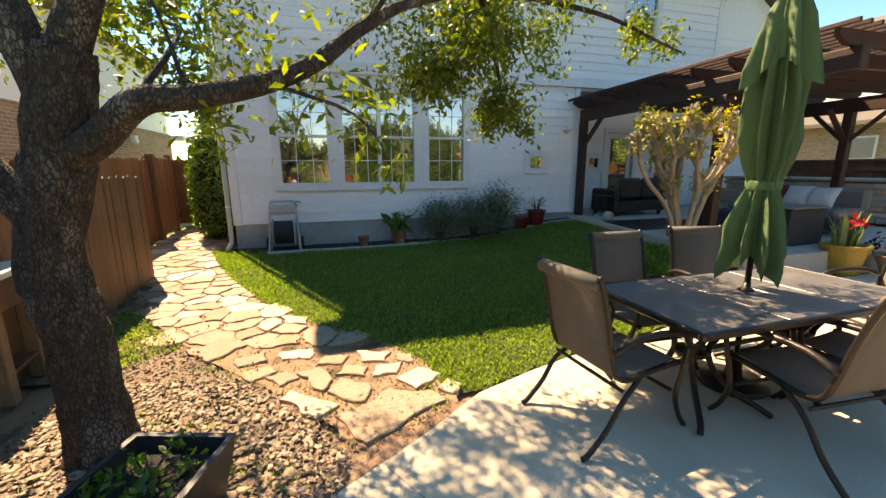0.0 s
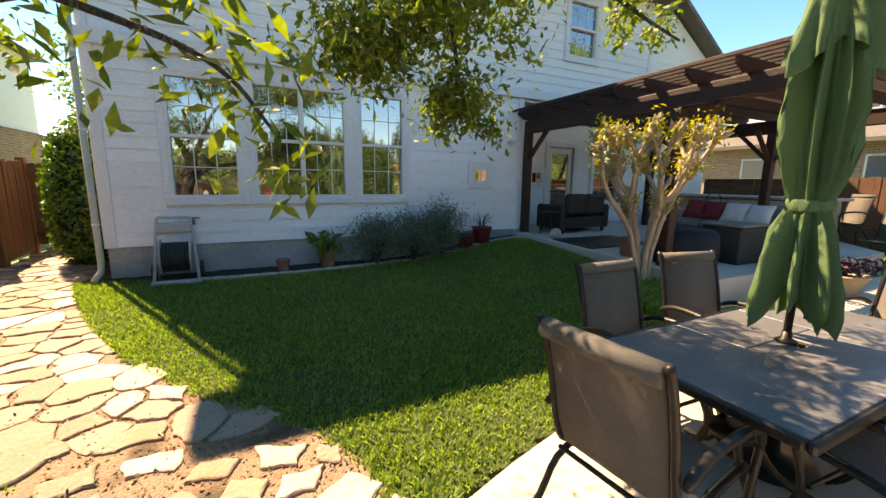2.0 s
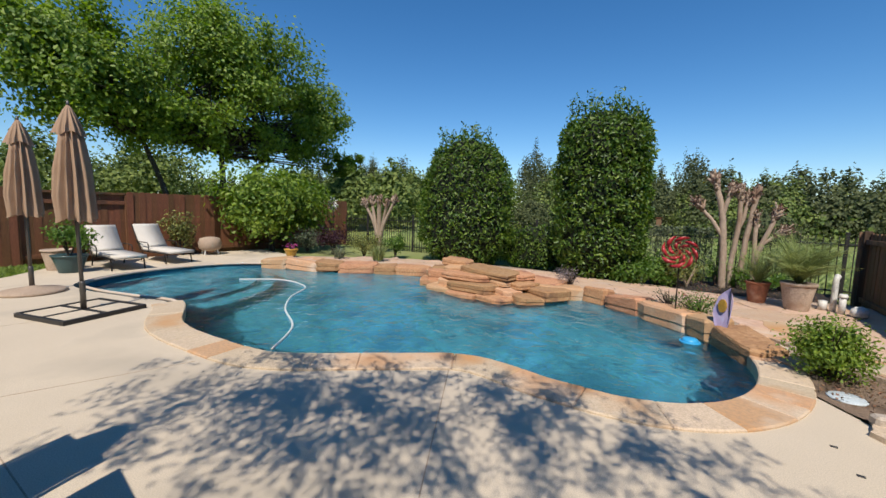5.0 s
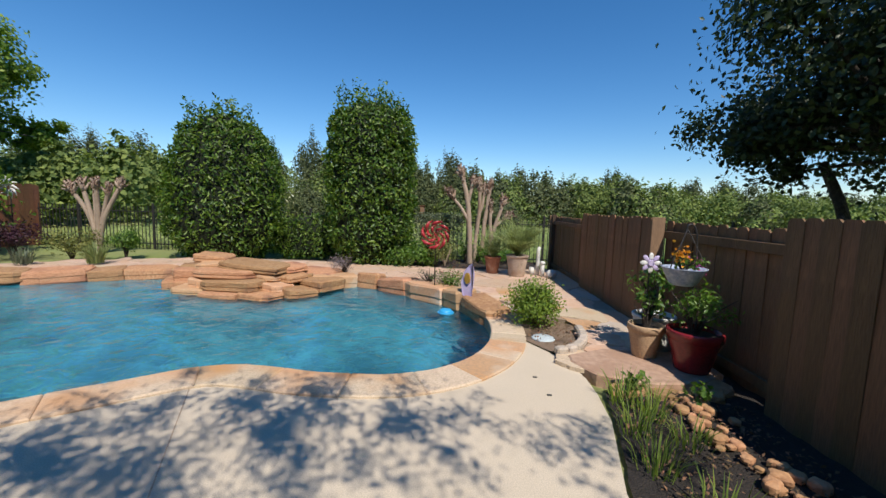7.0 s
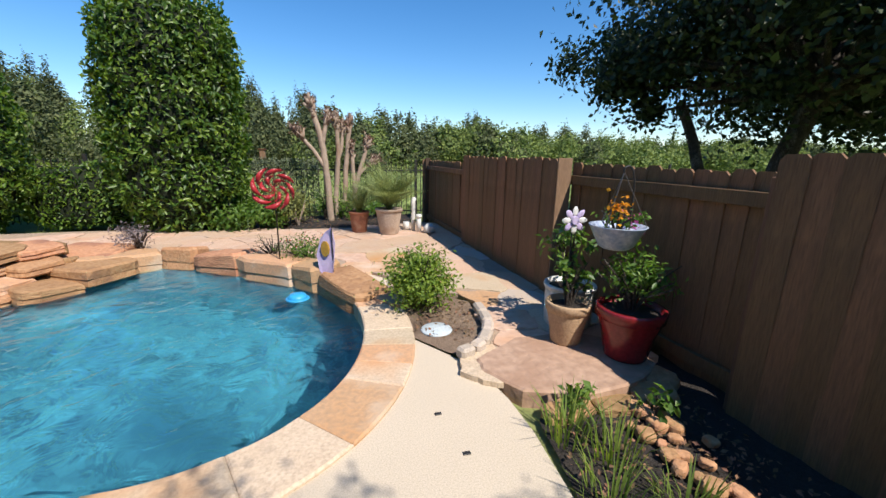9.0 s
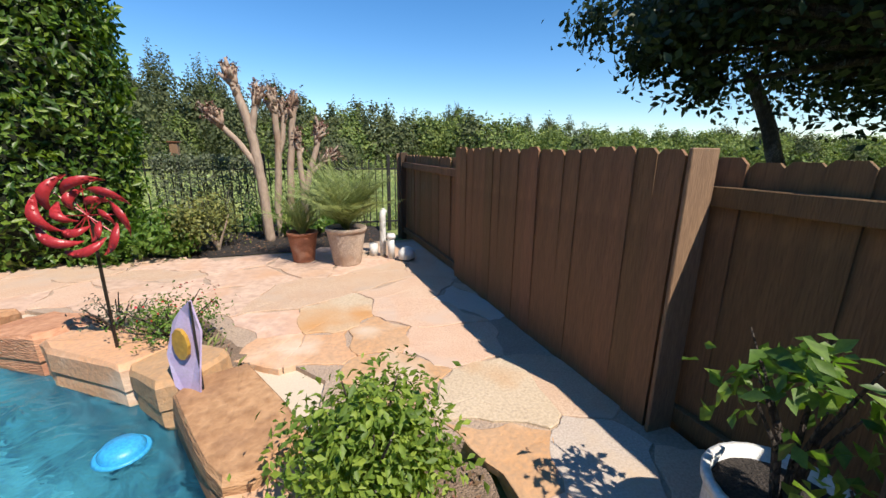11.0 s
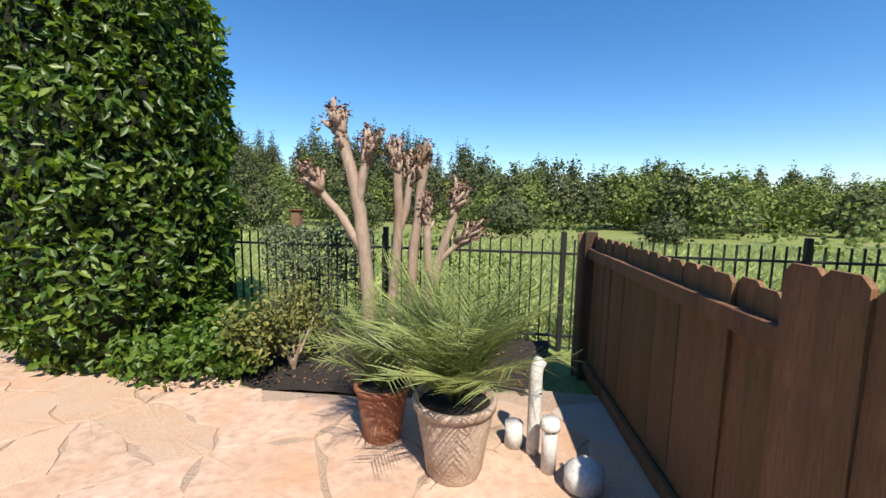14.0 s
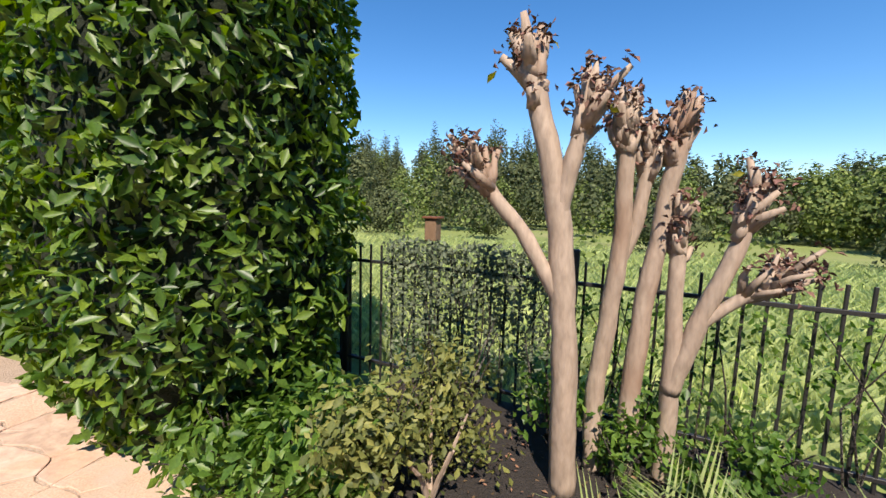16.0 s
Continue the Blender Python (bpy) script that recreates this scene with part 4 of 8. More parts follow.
for y0, y1, z0, z1, x in ((1.6, 2.5, 1.0, 2.7, 0), (3.2, 4.1, 1.0, 2.7, 0), (5.2, 6.4, 1.0, 2.7, 0), (1.7, 2.3, 4.3, 5.7, 0.6), (2.5, 3.1, 4.3, 5.7, 0.6)):
    w = Geo().box((x - 0.05, y0, z0), (x + 0.02, y1, z1), 0.008).make("window", M_frame, rh)
    Geo().box((x - 0.058, y0 + 0.07, z0 + 0.07), (x - 0.052, y1 - 0.07, (z0 + z1) / 2 - 0.03), 0).make("pane", M_pane, w)
    Geo().box((x - 0.058, y0 + 0.07, (z0 + z1) / 2 + 0.03), (x - 0.052, y1 - 0.07, z1 - 0.07), 0).make("pane", M_pane, w)
Geo().box((0.8, -0.9, -0.1), (3.0, 0.55, 2.5), 0.01).make("porch", M_siding, rh)
# no hole here: a near-black panel paints the porch opening's shade
Geo().box((0.79, -0.6, 1.0), (0.82, 0.3, 2.3), 0.0).make("porch_opening", M_inner_shade, rh)
Geo().add([(0.5, -1.3, 2.45), (3.2, -1.3, 2.45), (3.2, 0.58, 3.2), (0.5, 0.58, 3.2), (0.5, -1.3, 2.55), (3.2, -1.3, 2.55), (3.2, 0.58, 3.32), (0.5, 0.58, 3.32)], [(0, 1, 2, 3), (4, 7, 6, 5), (0, 4, 5, 1), (0, 3, 7, 4)]).make("porch_roof", M_roof, rh)
bh = thing("basketball_hoop", "basketball hoop and backboard beyond the back fence", "basketball hoop", (21.5, -0.6, -0.07))
Geo().tube([(0.4, 0, 0), (0.4, 0, 2.6), (0.1, 0, 3.0)], 0.05, 8).make("pole", M_black, bh)
Geo().box((-0.02, -0.55, 2.5), (0.02, 0.55, 3.3), 0.02).make("backboard", M_black, bh)
Geo().box((-0.03, -0.25, 2.65), (-0.021, 0.25, 3.0), 0.0).make("target_square", M_trim, bh)
Geo().tube([(-0.25 + 0.2 * math.cos(a), 0.2 * math.sin(a), 2.62) for a in [6.2832 * i / 18 for i in range(19)]], 0.012, 6).make("rim", M_black, bh)

# ---- trees and hedges ----


def blob_points(rs, n, c, r, clumps=40, spread_=0.16, shell=0.55, flat_bottom=False):
    """Leaf places gathered in clumps through an ellipsoid, denser towards its skin."""
    c, r = np.array(c), np.array(r)
    d = rs.normal(0, 1, (clumps, 3))
    d /= np.linalg.norm(d, axis=1)[:, None]
    if flat_bottom:
        d[:, 2] = np.abs(d[:, 2]) * 1.0 - 0.25
    rad = rs.uniform(shell, 1.0, clumps)[:, None] * rs.uniform(0.86, 1.06, clumps)[:, None]
    cc = c + d * rad * r
    k = rs.randint(0, clumps, n)
    off = rs.normal(0, 1, (n, 3)) * spread_ * r.mean() * rs.uniform(0.6, 1.3, clumps)[k][:, None]
    p = cc[k] + off
    nr = (p - c) / r
    nr /= np.linalg.norm(nr, axis=1)[:, None] + 1e-9
    nr[:, 2] += 0.4
    return p, nr, cc


def limb(g, pts, r0, r1, n=8, wob=0.02):
    q = smooth_path(pts, 5)
    L = len(q)
    g.tube([(x + noise.noise((x * 3, y * 3, z * 3)) * wob, y + noise.noise((y * 3, z * 3, x * 3 + 5)) * wob, z) for x, y, z in q], [r0 + (r1 - r0) * i / (L - 1) for i in range(L)], n)


# the live oak whose limb crosses the view
oak = thing("oak_tree", "live oak with rough grey bark and a long low limb", "tree", (-1.5, 2.2, 0))
_o = Vector((-1.5, 2.2, 0))


def rel(pts, o=_o):
    return [(p[0] - o[0], p[1] - o[1], p[2] - o[2]) for p in pts]


_g = Geo()
_tr = smooth_path(rel([(-1.49, 2.2, -0.05), (-1.49, 2.2, 0.12), (-1.5, 2.2, 0.68), (-1.56, 2.22, 1.12), (-1.47, 2.22, 1.5), (-1.38, 2.22, 1.93), (-1.33, 2.2, 2.15)]), 5)
_rr = [0.21, 0.175, 0.15, 0.145, 0.145, 0.135, 0.15, 0.145, 0.13, 0.125]
_tr = smooth_path(_tr, 4)
_g.tube([(x + noise.noise((z * 4, 1, 0)) * 0.012, y, z) for x, y, z in _tr], [np.interp(i / (len(_tr) - 1), np.linspace(0, 1, 10), _rr) * (1 + 0.05 * noise.noise((i * 0.22, 3, 1))) for i in range(len(_tr))], 56)
for _k, (_x, _y, _z) in enumerate(_g.v):
    _c = _tr[min(_k // 56, len(_tr) - 1)]
    _a = math.atan2(_y - _c[1], _x - _c[0])
    _w = 0.020 * abs(noise.noise((math.cos(_a) * 5, math.sin(_a) * 5, _z * 5))) + 0.010 * noise.noise((math.cos(_a) * 11, math.sin(_a) * 11, _z * 12))
    _d = math.hypot(_x - _c[0], _y - _c[1]) + 1e-6
    _g.v[_k] = (_x + (_x - _c[0]) / _d * (_w - 0.008), _y + (_y - _c[1]) / _d * (_w - 0.008), _z)
_g.make("trunk", M_bark, oak, smooth=True)
_g = Geo()
limb(_g, rel([(-1.42, 2.2, 1.62), (-1.22, 2.12, 1.72), (-1.0, 2.05, 1.89), (-0.78, 2.05, 1.92), (-0.41, 2.05, 2.01), (-0.16, 2.05, 2.13), (0.06, 2.1, 2.32), (0.35, 2.2, 2.5), (0.9, 2.5, 2.75), (1.5, 2.85, 2.88), (1.9, 2.9, 2.92)]), 0.085, 0.006, 12)
_g.make("limb", M_bark, oak, "long low limb crossing towards the table", smooth=True)
for pts, r0, r1 in (([(-1.36, 2.2, 2.05), (-1.22, 2.2, 2.36), (-1.0, 2.1, 2.9), (-0.7, 1.95, 3.5), (-0.2, 1.8, 4.1)], 0.105, 0.008), ([(-1.0, 2.1, 2.9), (-0.8, 3.2, 3.6), (-0.4, 4.3, 4.0)], 0.018, 0.004), ([(-1.42, 2.22, 1.95), (-1.52, 2.22, 2.3), (-1.8, 2.4, 2.9), (-2.2, 2.6, 3.6)], 0.11, 0.04), ([(-1.5, 2.2, 1.3), (-1.66, 2.18, 1.5), (-1.85, 2.1, 1.85), (-2.3, 1.9, 2.5)], 0.105, 0.05), ([(0.06, 2.1, 2.32), (0.6, 1.7, 2.9), (1.3, 1.3, 3.6), (2.2, 1.1, 4.0)], 0.016, 0.004), ([(-0.6, 1.9, 3.6), (0.6, 1.2, 4.1), (1.6, 0.9, 4.4), (2.2, 1.2, 4.4)], 0.014, 0.004), ([(0.9, 2.5, 2.75), (1.2, 3.0, 2.6), (1.45, 3.3, 2.2)], 0.03, 0.01), ([(-0.41, 2.05, 2.0), (-0.1, 2.0, 1.9), (0.05, 1.95, 1.8), (0.15, 1.9, 1.66)], 0.012, 0.004), ([(1.6, 2.9, 2.9), (2.1, 2.7, 2.75), (2.7, 2.55, 2.5)], 0.025, 0.008), ([(-1.0, 2.05, 1.9), (-0.9, 2.4, 2.3), (-1.1, 2.9, 2.5)], 0.02, 0.008), ([(-0.78, 2.05, 1.92), (-0.85, 2.1, 2.15), (-0.95, 2.2, 2.45)], 0.014, 0.006)):
    _g = Geo()
    limb(_g, rel(pts), r0, r1, 9)
    _g.make("branch", M_bark, oak, smooth=True)
_rs = np.random.RandomState(3)
_P, _N = [], []
for n, c, r, cl, sp in ((5600, (1.15, 3.1, 2.72), (1.15, 0.65, 0.55), 70, 0.115), (1500, (1.45, 3.25, 2.12), (0.35, 0.3, 0.28), 14, 0.26), (420, (2.45, 2.75, 2.66), (0.4, 0.3, 0.25), 10, 0.2), (1500, (2.3, 2.4, 4.1), (1.0, 0.8, 0.4), 34, 0.12), (4200, (-0.5, 4.3, 4.05), (1.25, 0.8, 0.4), 60, 0.11), (1600, (-1.3, 4.1, 4.2), (0.8, 0.6, 0.35), 26, 0.12), (1600, (0.75, 3.2, 2.35), (0.5, 0.4, 0.32), 16, 0.24), (9000, (1.3, 1.6, 4.1), (1.9, 1.3, 0.5), 100, 0.085), (3800, (0.1, 0.8, 4.3), (1.3, 1.0, 0.5), 44, 0.10), (3000, (-1.4, 3.3, 2.7), (1.0, 0.7, 0.65), 40, 0.15), (600, (-0.95, 2.7, 2.15), (0.35, 0.3, 0.28), 14, 0.24), (800, (-1.8, 2.6, 2.9), (0.7, 0.6, 0.5), 14, 0.2), (500, (2.6, 0.55, 3.05), (0.5, 0.3, 0.2), 8, 0.25), (1000, (-1.1, 0.75, 4.3), (0.9, 0.7, 0.35), 20, 0.12), (700, (-2.2, 0.6, 4.0), (0.6, 0.8, 0.35), 14, 0.13), (2600, (0.7, 4.4, 4.2), (0.95, 0.6, 0.35), 36, 0.12)):
    p, q, cc = blob_points(_rs, n, c, r, cl, sp, 0.2)
    _P.append(p)
    _N.append(q)
_P, _N = np.concatenate(_P), np.concatenate(_N)
cloud("crown", _P - np.array(_o), _N, 0.062, M_leaf, oak, 0.42, 0.1, 0.8, 5, droop=0.5)
# bigger leafy sprays that hang from the low limb
_P, _N = [], []
for c, k, s in (((-0.10, 2.05, 1.96), 60, 0.14), ((0.08, 1.98, 1.86), 60, 0.12), ((-0.3, 2.1, 1.92), 40, 0.12), ((0.14, 1.92, 1.63), 16, 0.05), ((0.20, 1.92, 1.56), 14, 0.05), ((-0.62, 2.1, 1.74), 26, 0.07), ((-0.75, 2.15, 1.68), 14, 0.05), ((-0.6, 2.2, 2.15), 40, 0.12), ((-0.9, 2.3, 2.2), 40, 0.14), ((-0.15, 2.3, 2.3), 40, 0.12), ((-0.45, 2.2, 2.25), 30, 0.1)):
    _P.append(np.array(c) + _rs.normal(0, s, (k, 3)))
    _N.append(_rs.normal(0, 0.5, (k, 3)) + (0, 0, 0.7))
cloud("leaf_spray", np.concatenate(_P) - np.array(_o), np.concatenate(_N), 0.085, M_leaf, oak, 0.36, 0.08, 0.5, 6, droop=0.8, kind="stuff")


def tree(name, label, at, trunks, crowns, n, leaf, mat, seed, spread_=0.15, bark=M_bark, aspect=0.6):
    """A tree with tapered trunks, limbs to its clumps, and a crown of separate leaves."""
    t = thing(name, label, "tree", at)
    rs = np.random.RandomState(seed)
    P, N = [], []
    top = Geo()
    for k, (c, r, share, clumps) in enumerate(crowns):
        p, q, cc = blob_points(rs, int(n * share), c, r, clumps, spread_, 0.3)
        P.append(p)
        N.append(q)
        for j in range(0, clumps, 2):
            b = trunks[min(j % len(trunks), len(trunks) - 1)][0][-1]
            e = cc[j]
            m1 = [b[i] + (e[i] - b[i]) * 0.5 + rs.normal(0, 0.12) * r[0] * 0.4 for i in range(3)]
            limb(top, [b, m1, tuple(e)], trunks[0][2] * 0.55, trunks[0][2] * 0.12, 5)
    for pts, r0, r1 in trunks:
        g = Geo()
        limb(g, pts, r0, r1, 10)
        g.make("trunk", bark, t, smooth=True)
    top.make("limb_fan", bark, t, smooth=True, kind="stuff")
    cloud("crown", np.concatenate(P), np.concatenate(N), leaf, mat, t, aspect, 0.12, 0.7, seed)
    return t


# big spreading tree beyond the back fence
tree("shade_tree", "tall spreading tree with light green leaves", (22, -9, -0.07), [([(0, 0, 0), (0.1, -0.3, 2.0), (0.3, -0.4, 4.2)], 0.22, 0.12), ([(-0.3, 2.2, 0), (-0.2, 2.4, 2.0), (0, 3.2, 4.5)], 0.16, 0.09), ([(0.2, -0.5, 1.2), (0, -2.0, 3.4), (0.2, -3.2, 5.0)], 0.12, 0.07)], [((0, -0.6, 8.6), (3.2, 4.4, 3.5), 0.5, 96), ((-0.5, 4.2, 6.2), (2.6, 3.6, 2.4), 0.28, 60), ((-0.3, 6.0, 7.4), (2.2, 2.8, 2.6), 0.2, 46), ((0, 2.0, 5.2), (2.4, 3.4, 1.3), 0.12, 36), ((0, -2.5, 5.0), (2.2, 3.0, 1.2), 0.1, 30), ((0.2, -5.9, 7.0), (2.4, 3.3, 2.9), 0.26, 60), ((0, -8.2, 4.6), (1.2, 1.6, 0.9), 0.06, 9)], 56000, 0.20, M_treeleaf, 11, 0.12)
tree("fruit_tree", "round leafy citrus tree with a low dense crown beside the fence", (12.9, -6.7, -0.07), [([(0, 0, 0), (0.05, 0, 0.6), (0, 0.1, 1.1)], 0.1, 0.07)], [((0, 0.1, 1.75), (1.5, 2.0, 1.2), 1.0, 70)], 11000, 0.16, M_treeleaf, 12, 0.17)
tree("magnolia_tree", "dark glossy evergreen tree behind the neighbouring house", (29.6, 4.1, -0.07), [([(0, 0, 0), (0, 0, 1.5), (0, 0, 3.0)], 0.2, 0.1)], [((0, 0, 4.9), (1.9, 1.8, 2.7), 1.0, 60)], 9000, 0.30, M_cedar, 13, 0.2)
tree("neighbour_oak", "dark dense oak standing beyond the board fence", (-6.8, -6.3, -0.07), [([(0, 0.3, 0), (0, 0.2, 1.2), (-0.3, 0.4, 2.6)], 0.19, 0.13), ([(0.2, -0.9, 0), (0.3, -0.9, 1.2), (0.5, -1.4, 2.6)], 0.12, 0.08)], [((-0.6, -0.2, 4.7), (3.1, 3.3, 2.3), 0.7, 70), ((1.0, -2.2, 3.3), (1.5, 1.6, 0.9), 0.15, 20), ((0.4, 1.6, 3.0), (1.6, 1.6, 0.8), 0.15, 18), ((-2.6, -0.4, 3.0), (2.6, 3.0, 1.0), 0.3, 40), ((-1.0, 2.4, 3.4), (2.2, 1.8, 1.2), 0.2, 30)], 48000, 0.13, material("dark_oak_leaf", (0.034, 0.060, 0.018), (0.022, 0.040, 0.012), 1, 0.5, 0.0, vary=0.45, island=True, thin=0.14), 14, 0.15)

tree("side_tree", "leafy dark green tree beyond the side gate", (-3.3, 16.5, -0.07), [([(0, 0, 0), (0, 0.1, 1.4), (0.1, 0, 2.6)], 0.14, 0.09)], [((0.2, 0, 4.0), (1.9, 1.6, 2.3), 1.0, 60)], 9000, 0.17, M_treeleaf, 15, 0.18)


def hedge(name, label, at, r, h, n, leaf, seed, mat=M_hedge, top_round=0.5, category="hedge"):
    """A clipped column: a near-black solid core that paints its inner shade, and a skin of separate leaves."""
    t = thing(name, label, category, at)
    rs = np.random.RandomState(seed)

    def surf(a, u):
        k = 1.0 if u < top_round else math.sqrt(max(0, 1 - ((u - top_round) / (1 - top_round)) ** 2.6))
        k *= 0.52 + 0.48 * min(1, u / 0.2) ** 0.6
        ca, sa = math.cos(a), math.sin(a)
        e = 2 / 2.25
        w = 1 + 0.06 * noise.noise((ca * 2, sa * 2, u * h * 1.3 + seed))
        return (r[0] * k * w * abs(ca) ** e * (1 if ca > 0 else -1), r[1] * k * w * abs(sa) ** e * (1 if sa > 0 else -1), u * h)

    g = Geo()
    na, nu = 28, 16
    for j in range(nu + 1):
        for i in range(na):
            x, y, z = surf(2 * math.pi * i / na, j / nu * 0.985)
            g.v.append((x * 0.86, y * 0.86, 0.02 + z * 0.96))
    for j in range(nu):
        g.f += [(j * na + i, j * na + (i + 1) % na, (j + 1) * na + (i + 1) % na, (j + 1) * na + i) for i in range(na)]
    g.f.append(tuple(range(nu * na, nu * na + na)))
    g.make("core", M_hedge_shade, t, "near-black solid painting the shade behind the leaves", smooth=True)
    P, N = [], []
    for _ in range(n):
        a, u = rs.uniform(0, 2 * math.pi), rs.uniform(0, 1) ** 0.9
        x, y, z = surf(a, u)
        d = 1.02 - abs(rs.normal(0, 0.09)) + 0.16 * noise.noise((x * 4, y * 4, z * 4 + seed))
        P.append((x * d, y * d, max(0.04, z * (1 if u < 0.9 else d))))
        nz = 0.3 if u < 0.75 else 1.2 * (u - 0.5)
        N.append((x / r[0], y / r[1], nz))
    N = np.array(N)
    N /= np.linalg.norm(N, axis=1)[:, None]
    cloud("foliage", P, N, leaf, mat, t, 0.44, 0.16, 0.8, seed, droop=0.2)
    return t


# near-black by colour: stands in for the shade between hedge leaves
M_hedge_shade = material("hedge_inner_shade", (0.014, 0.022, 0.008), (0.008, 0.013, 0.005), 12, 0.95, 0.8, 40)
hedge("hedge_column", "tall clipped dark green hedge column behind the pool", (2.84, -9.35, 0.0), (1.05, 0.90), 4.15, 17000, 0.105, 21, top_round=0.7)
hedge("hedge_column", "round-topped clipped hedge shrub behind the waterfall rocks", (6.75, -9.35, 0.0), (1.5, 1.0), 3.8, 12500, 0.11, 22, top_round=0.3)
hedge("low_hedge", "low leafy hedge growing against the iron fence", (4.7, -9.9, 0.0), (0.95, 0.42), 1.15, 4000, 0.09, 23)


# far woods: counted by nobody
def woods(name, label, spots, n, leaf, mat, seed):
    rs = np.random.RandomState(seed)
    P, N = [], []
    for x, y, h, w in spots:
        c, r = np.array((x, y, h * 0.52)), np.array((w, w, h * 0.5))
        m = max(60, int(n * (h * w) / 12))
        d = rs.normal(0, 1, (m, 3))
        d /= np.linalg.norm(d, axis=1)[:, None]
        taper = 1 - 0.55 * np.clip(d[:, 2:3], 0, 1)
        rad = rs.uniform(0.55, 1.05, (m, 1)) * (1 + 0.22 * np.sin(d[:, :1] * 7 + x) * np.cos(d[:, 2:3] * 9 + y))
        p = c + d * rad * r * np.concatenate([taper, taper, np.ones((m, 1))], 1)
        P.append(p)
        N.append(d + (0, 0, 0.3))
    return cloud(name, np.concatenate(P), np.concatenate(N), leaf, mat, None, 0.7, 0.15, 0.6, seed, label, "woods", "stuff")


_r = random.Random(5)


def wood_top(x, y):
    """The woods climb a low ridge on one side."""
    k = abs(y) / 48
    q = x / k
    return k * min(9.4, max(5.0, 6.7 + (0.21 * q if q > 0 else 0.055 * q)))


_sp = []
for i in range(300):
    x = _r.uniform(-75, 95)
    y = -_r.uniform(30, 62)
    h = wood_top(x, y) * _r.choice((0.62, 0.75, 0.82, 0.9, 1.02))
    _sp.append((x, y, h, _r.uniform(0.9, 1.9) * (0.75 + h / 16)))
woods("cedar_woods", "dense dark cedar woods along the meadow", _sp, 1900, 0.26, M_cedar, 31)
_sp = []
for i in range(130):
    x = _r.uniform(-75, 95)
    y = -_r.uniform(31, 58)
    _sp.append((x, y, wood_top(x, y) * _r.uniform(0.5, 0.88), _r.uniform(1.4, 2.6)))
for i in range(45):
    x, y = _r.uniform(-60, -9), -_r.uniform(30, 40)
    _sp.append((x, y, wood_top(x, y) * _r.uniform(0.8, 1.05), _r.uniform(1.6, 2.8)))
woods("oak_woods", "lighter green oak thicket among the cedars", _sp, 1500, 0.25, M_wood_leaf, 32)
_sp = [(-1.2, -24.2, 2.1, 1.5), (-7.6, -23.4, 1.4, 1.0), (6.5, -26, 2.2, 1.2), (11, -24, 2.4, 1.6)]
woods("meadow_cedar", "single round cedars standing in the meadow grass", _sp, 11000, 0.15, M_cedar, 35)
_sp = [(_r.uniform(-30, 24), -_r.uniform(17, 33), _r.uniform(0.8, 2.2), _r.uniform(0.6, 1.4)) for i in range(22)]
woods("meadow_scrub", "loose scrub and saplings in the meadow", _sp, 500, 0.22, M_wood_leaf, 33)
_sp = [(_r.uniform(31, 42), _r.uniform(-14, 26), _r.uniform(4.6, 6.6), _r.uniform(1.8, 3.0)) for i in range(40)] + [(_r.uniform(16, 40), -_r.uniform(14, 34), _r.uniform(2.6, 5.0), _r.uniform(1.4, 2.4)) for i in range(40)]
woods("yard_trees", "bright green trees beyond the back fence", _sp, 2000, 0.28, M_wood_leaf, 34)

# ---- dining set ----
M_sling = material("taupe_sling", (0.20, 0.165, 0.13), (0.155, 0.13, 0.105), 30, 0.8, 0.3, 220, thin=0.15)
M_tabletop = material("table_tile", (0.15, 0.14, 0.135), (0.105, 0.10, 0.10), 4, 0.35, 0.1, 60, dirt=(0.19, 0.17, 0.155), dirt_scale=3)


def ribbon(pts, w, th, n=4):
    """A bent sheet with thickness: pts is its (y, z) line, w its width."""
    g = Geo()
    q = smooth_path([(p[0], p[1]) for p in pts], n)
    k = len(q)
    for i, (y, z) in enumerate(q):
        a, b = q[max(i - 1, 0)], q[min(i + 1, k - 1)]
        ty, tz = b[0] - a[0], b[1] - a[1]
        L = math.hypot(ty, tz) or 1
        ny, nz = -tz / L * th / 2, ty / L * th / 2
        for x, s in ((-w / 2, 1), (w / 2, 1), (w / 2, -1), (-w / 2, -1)):
            g.v.append((x, y + ny * s, z + nz * s))
    for i in range(k - 1):
        for j in range(4):
            g.f.append((i * 4 + j, i * 4 + (j + 1) % 4, i * 4 + 4 + (j + 1) % 4, i * 4 + 4 + j))
    g.f += [(3, 2, 1, 0), tuple(range(k * 4 - 4, k * 4))]
    return g


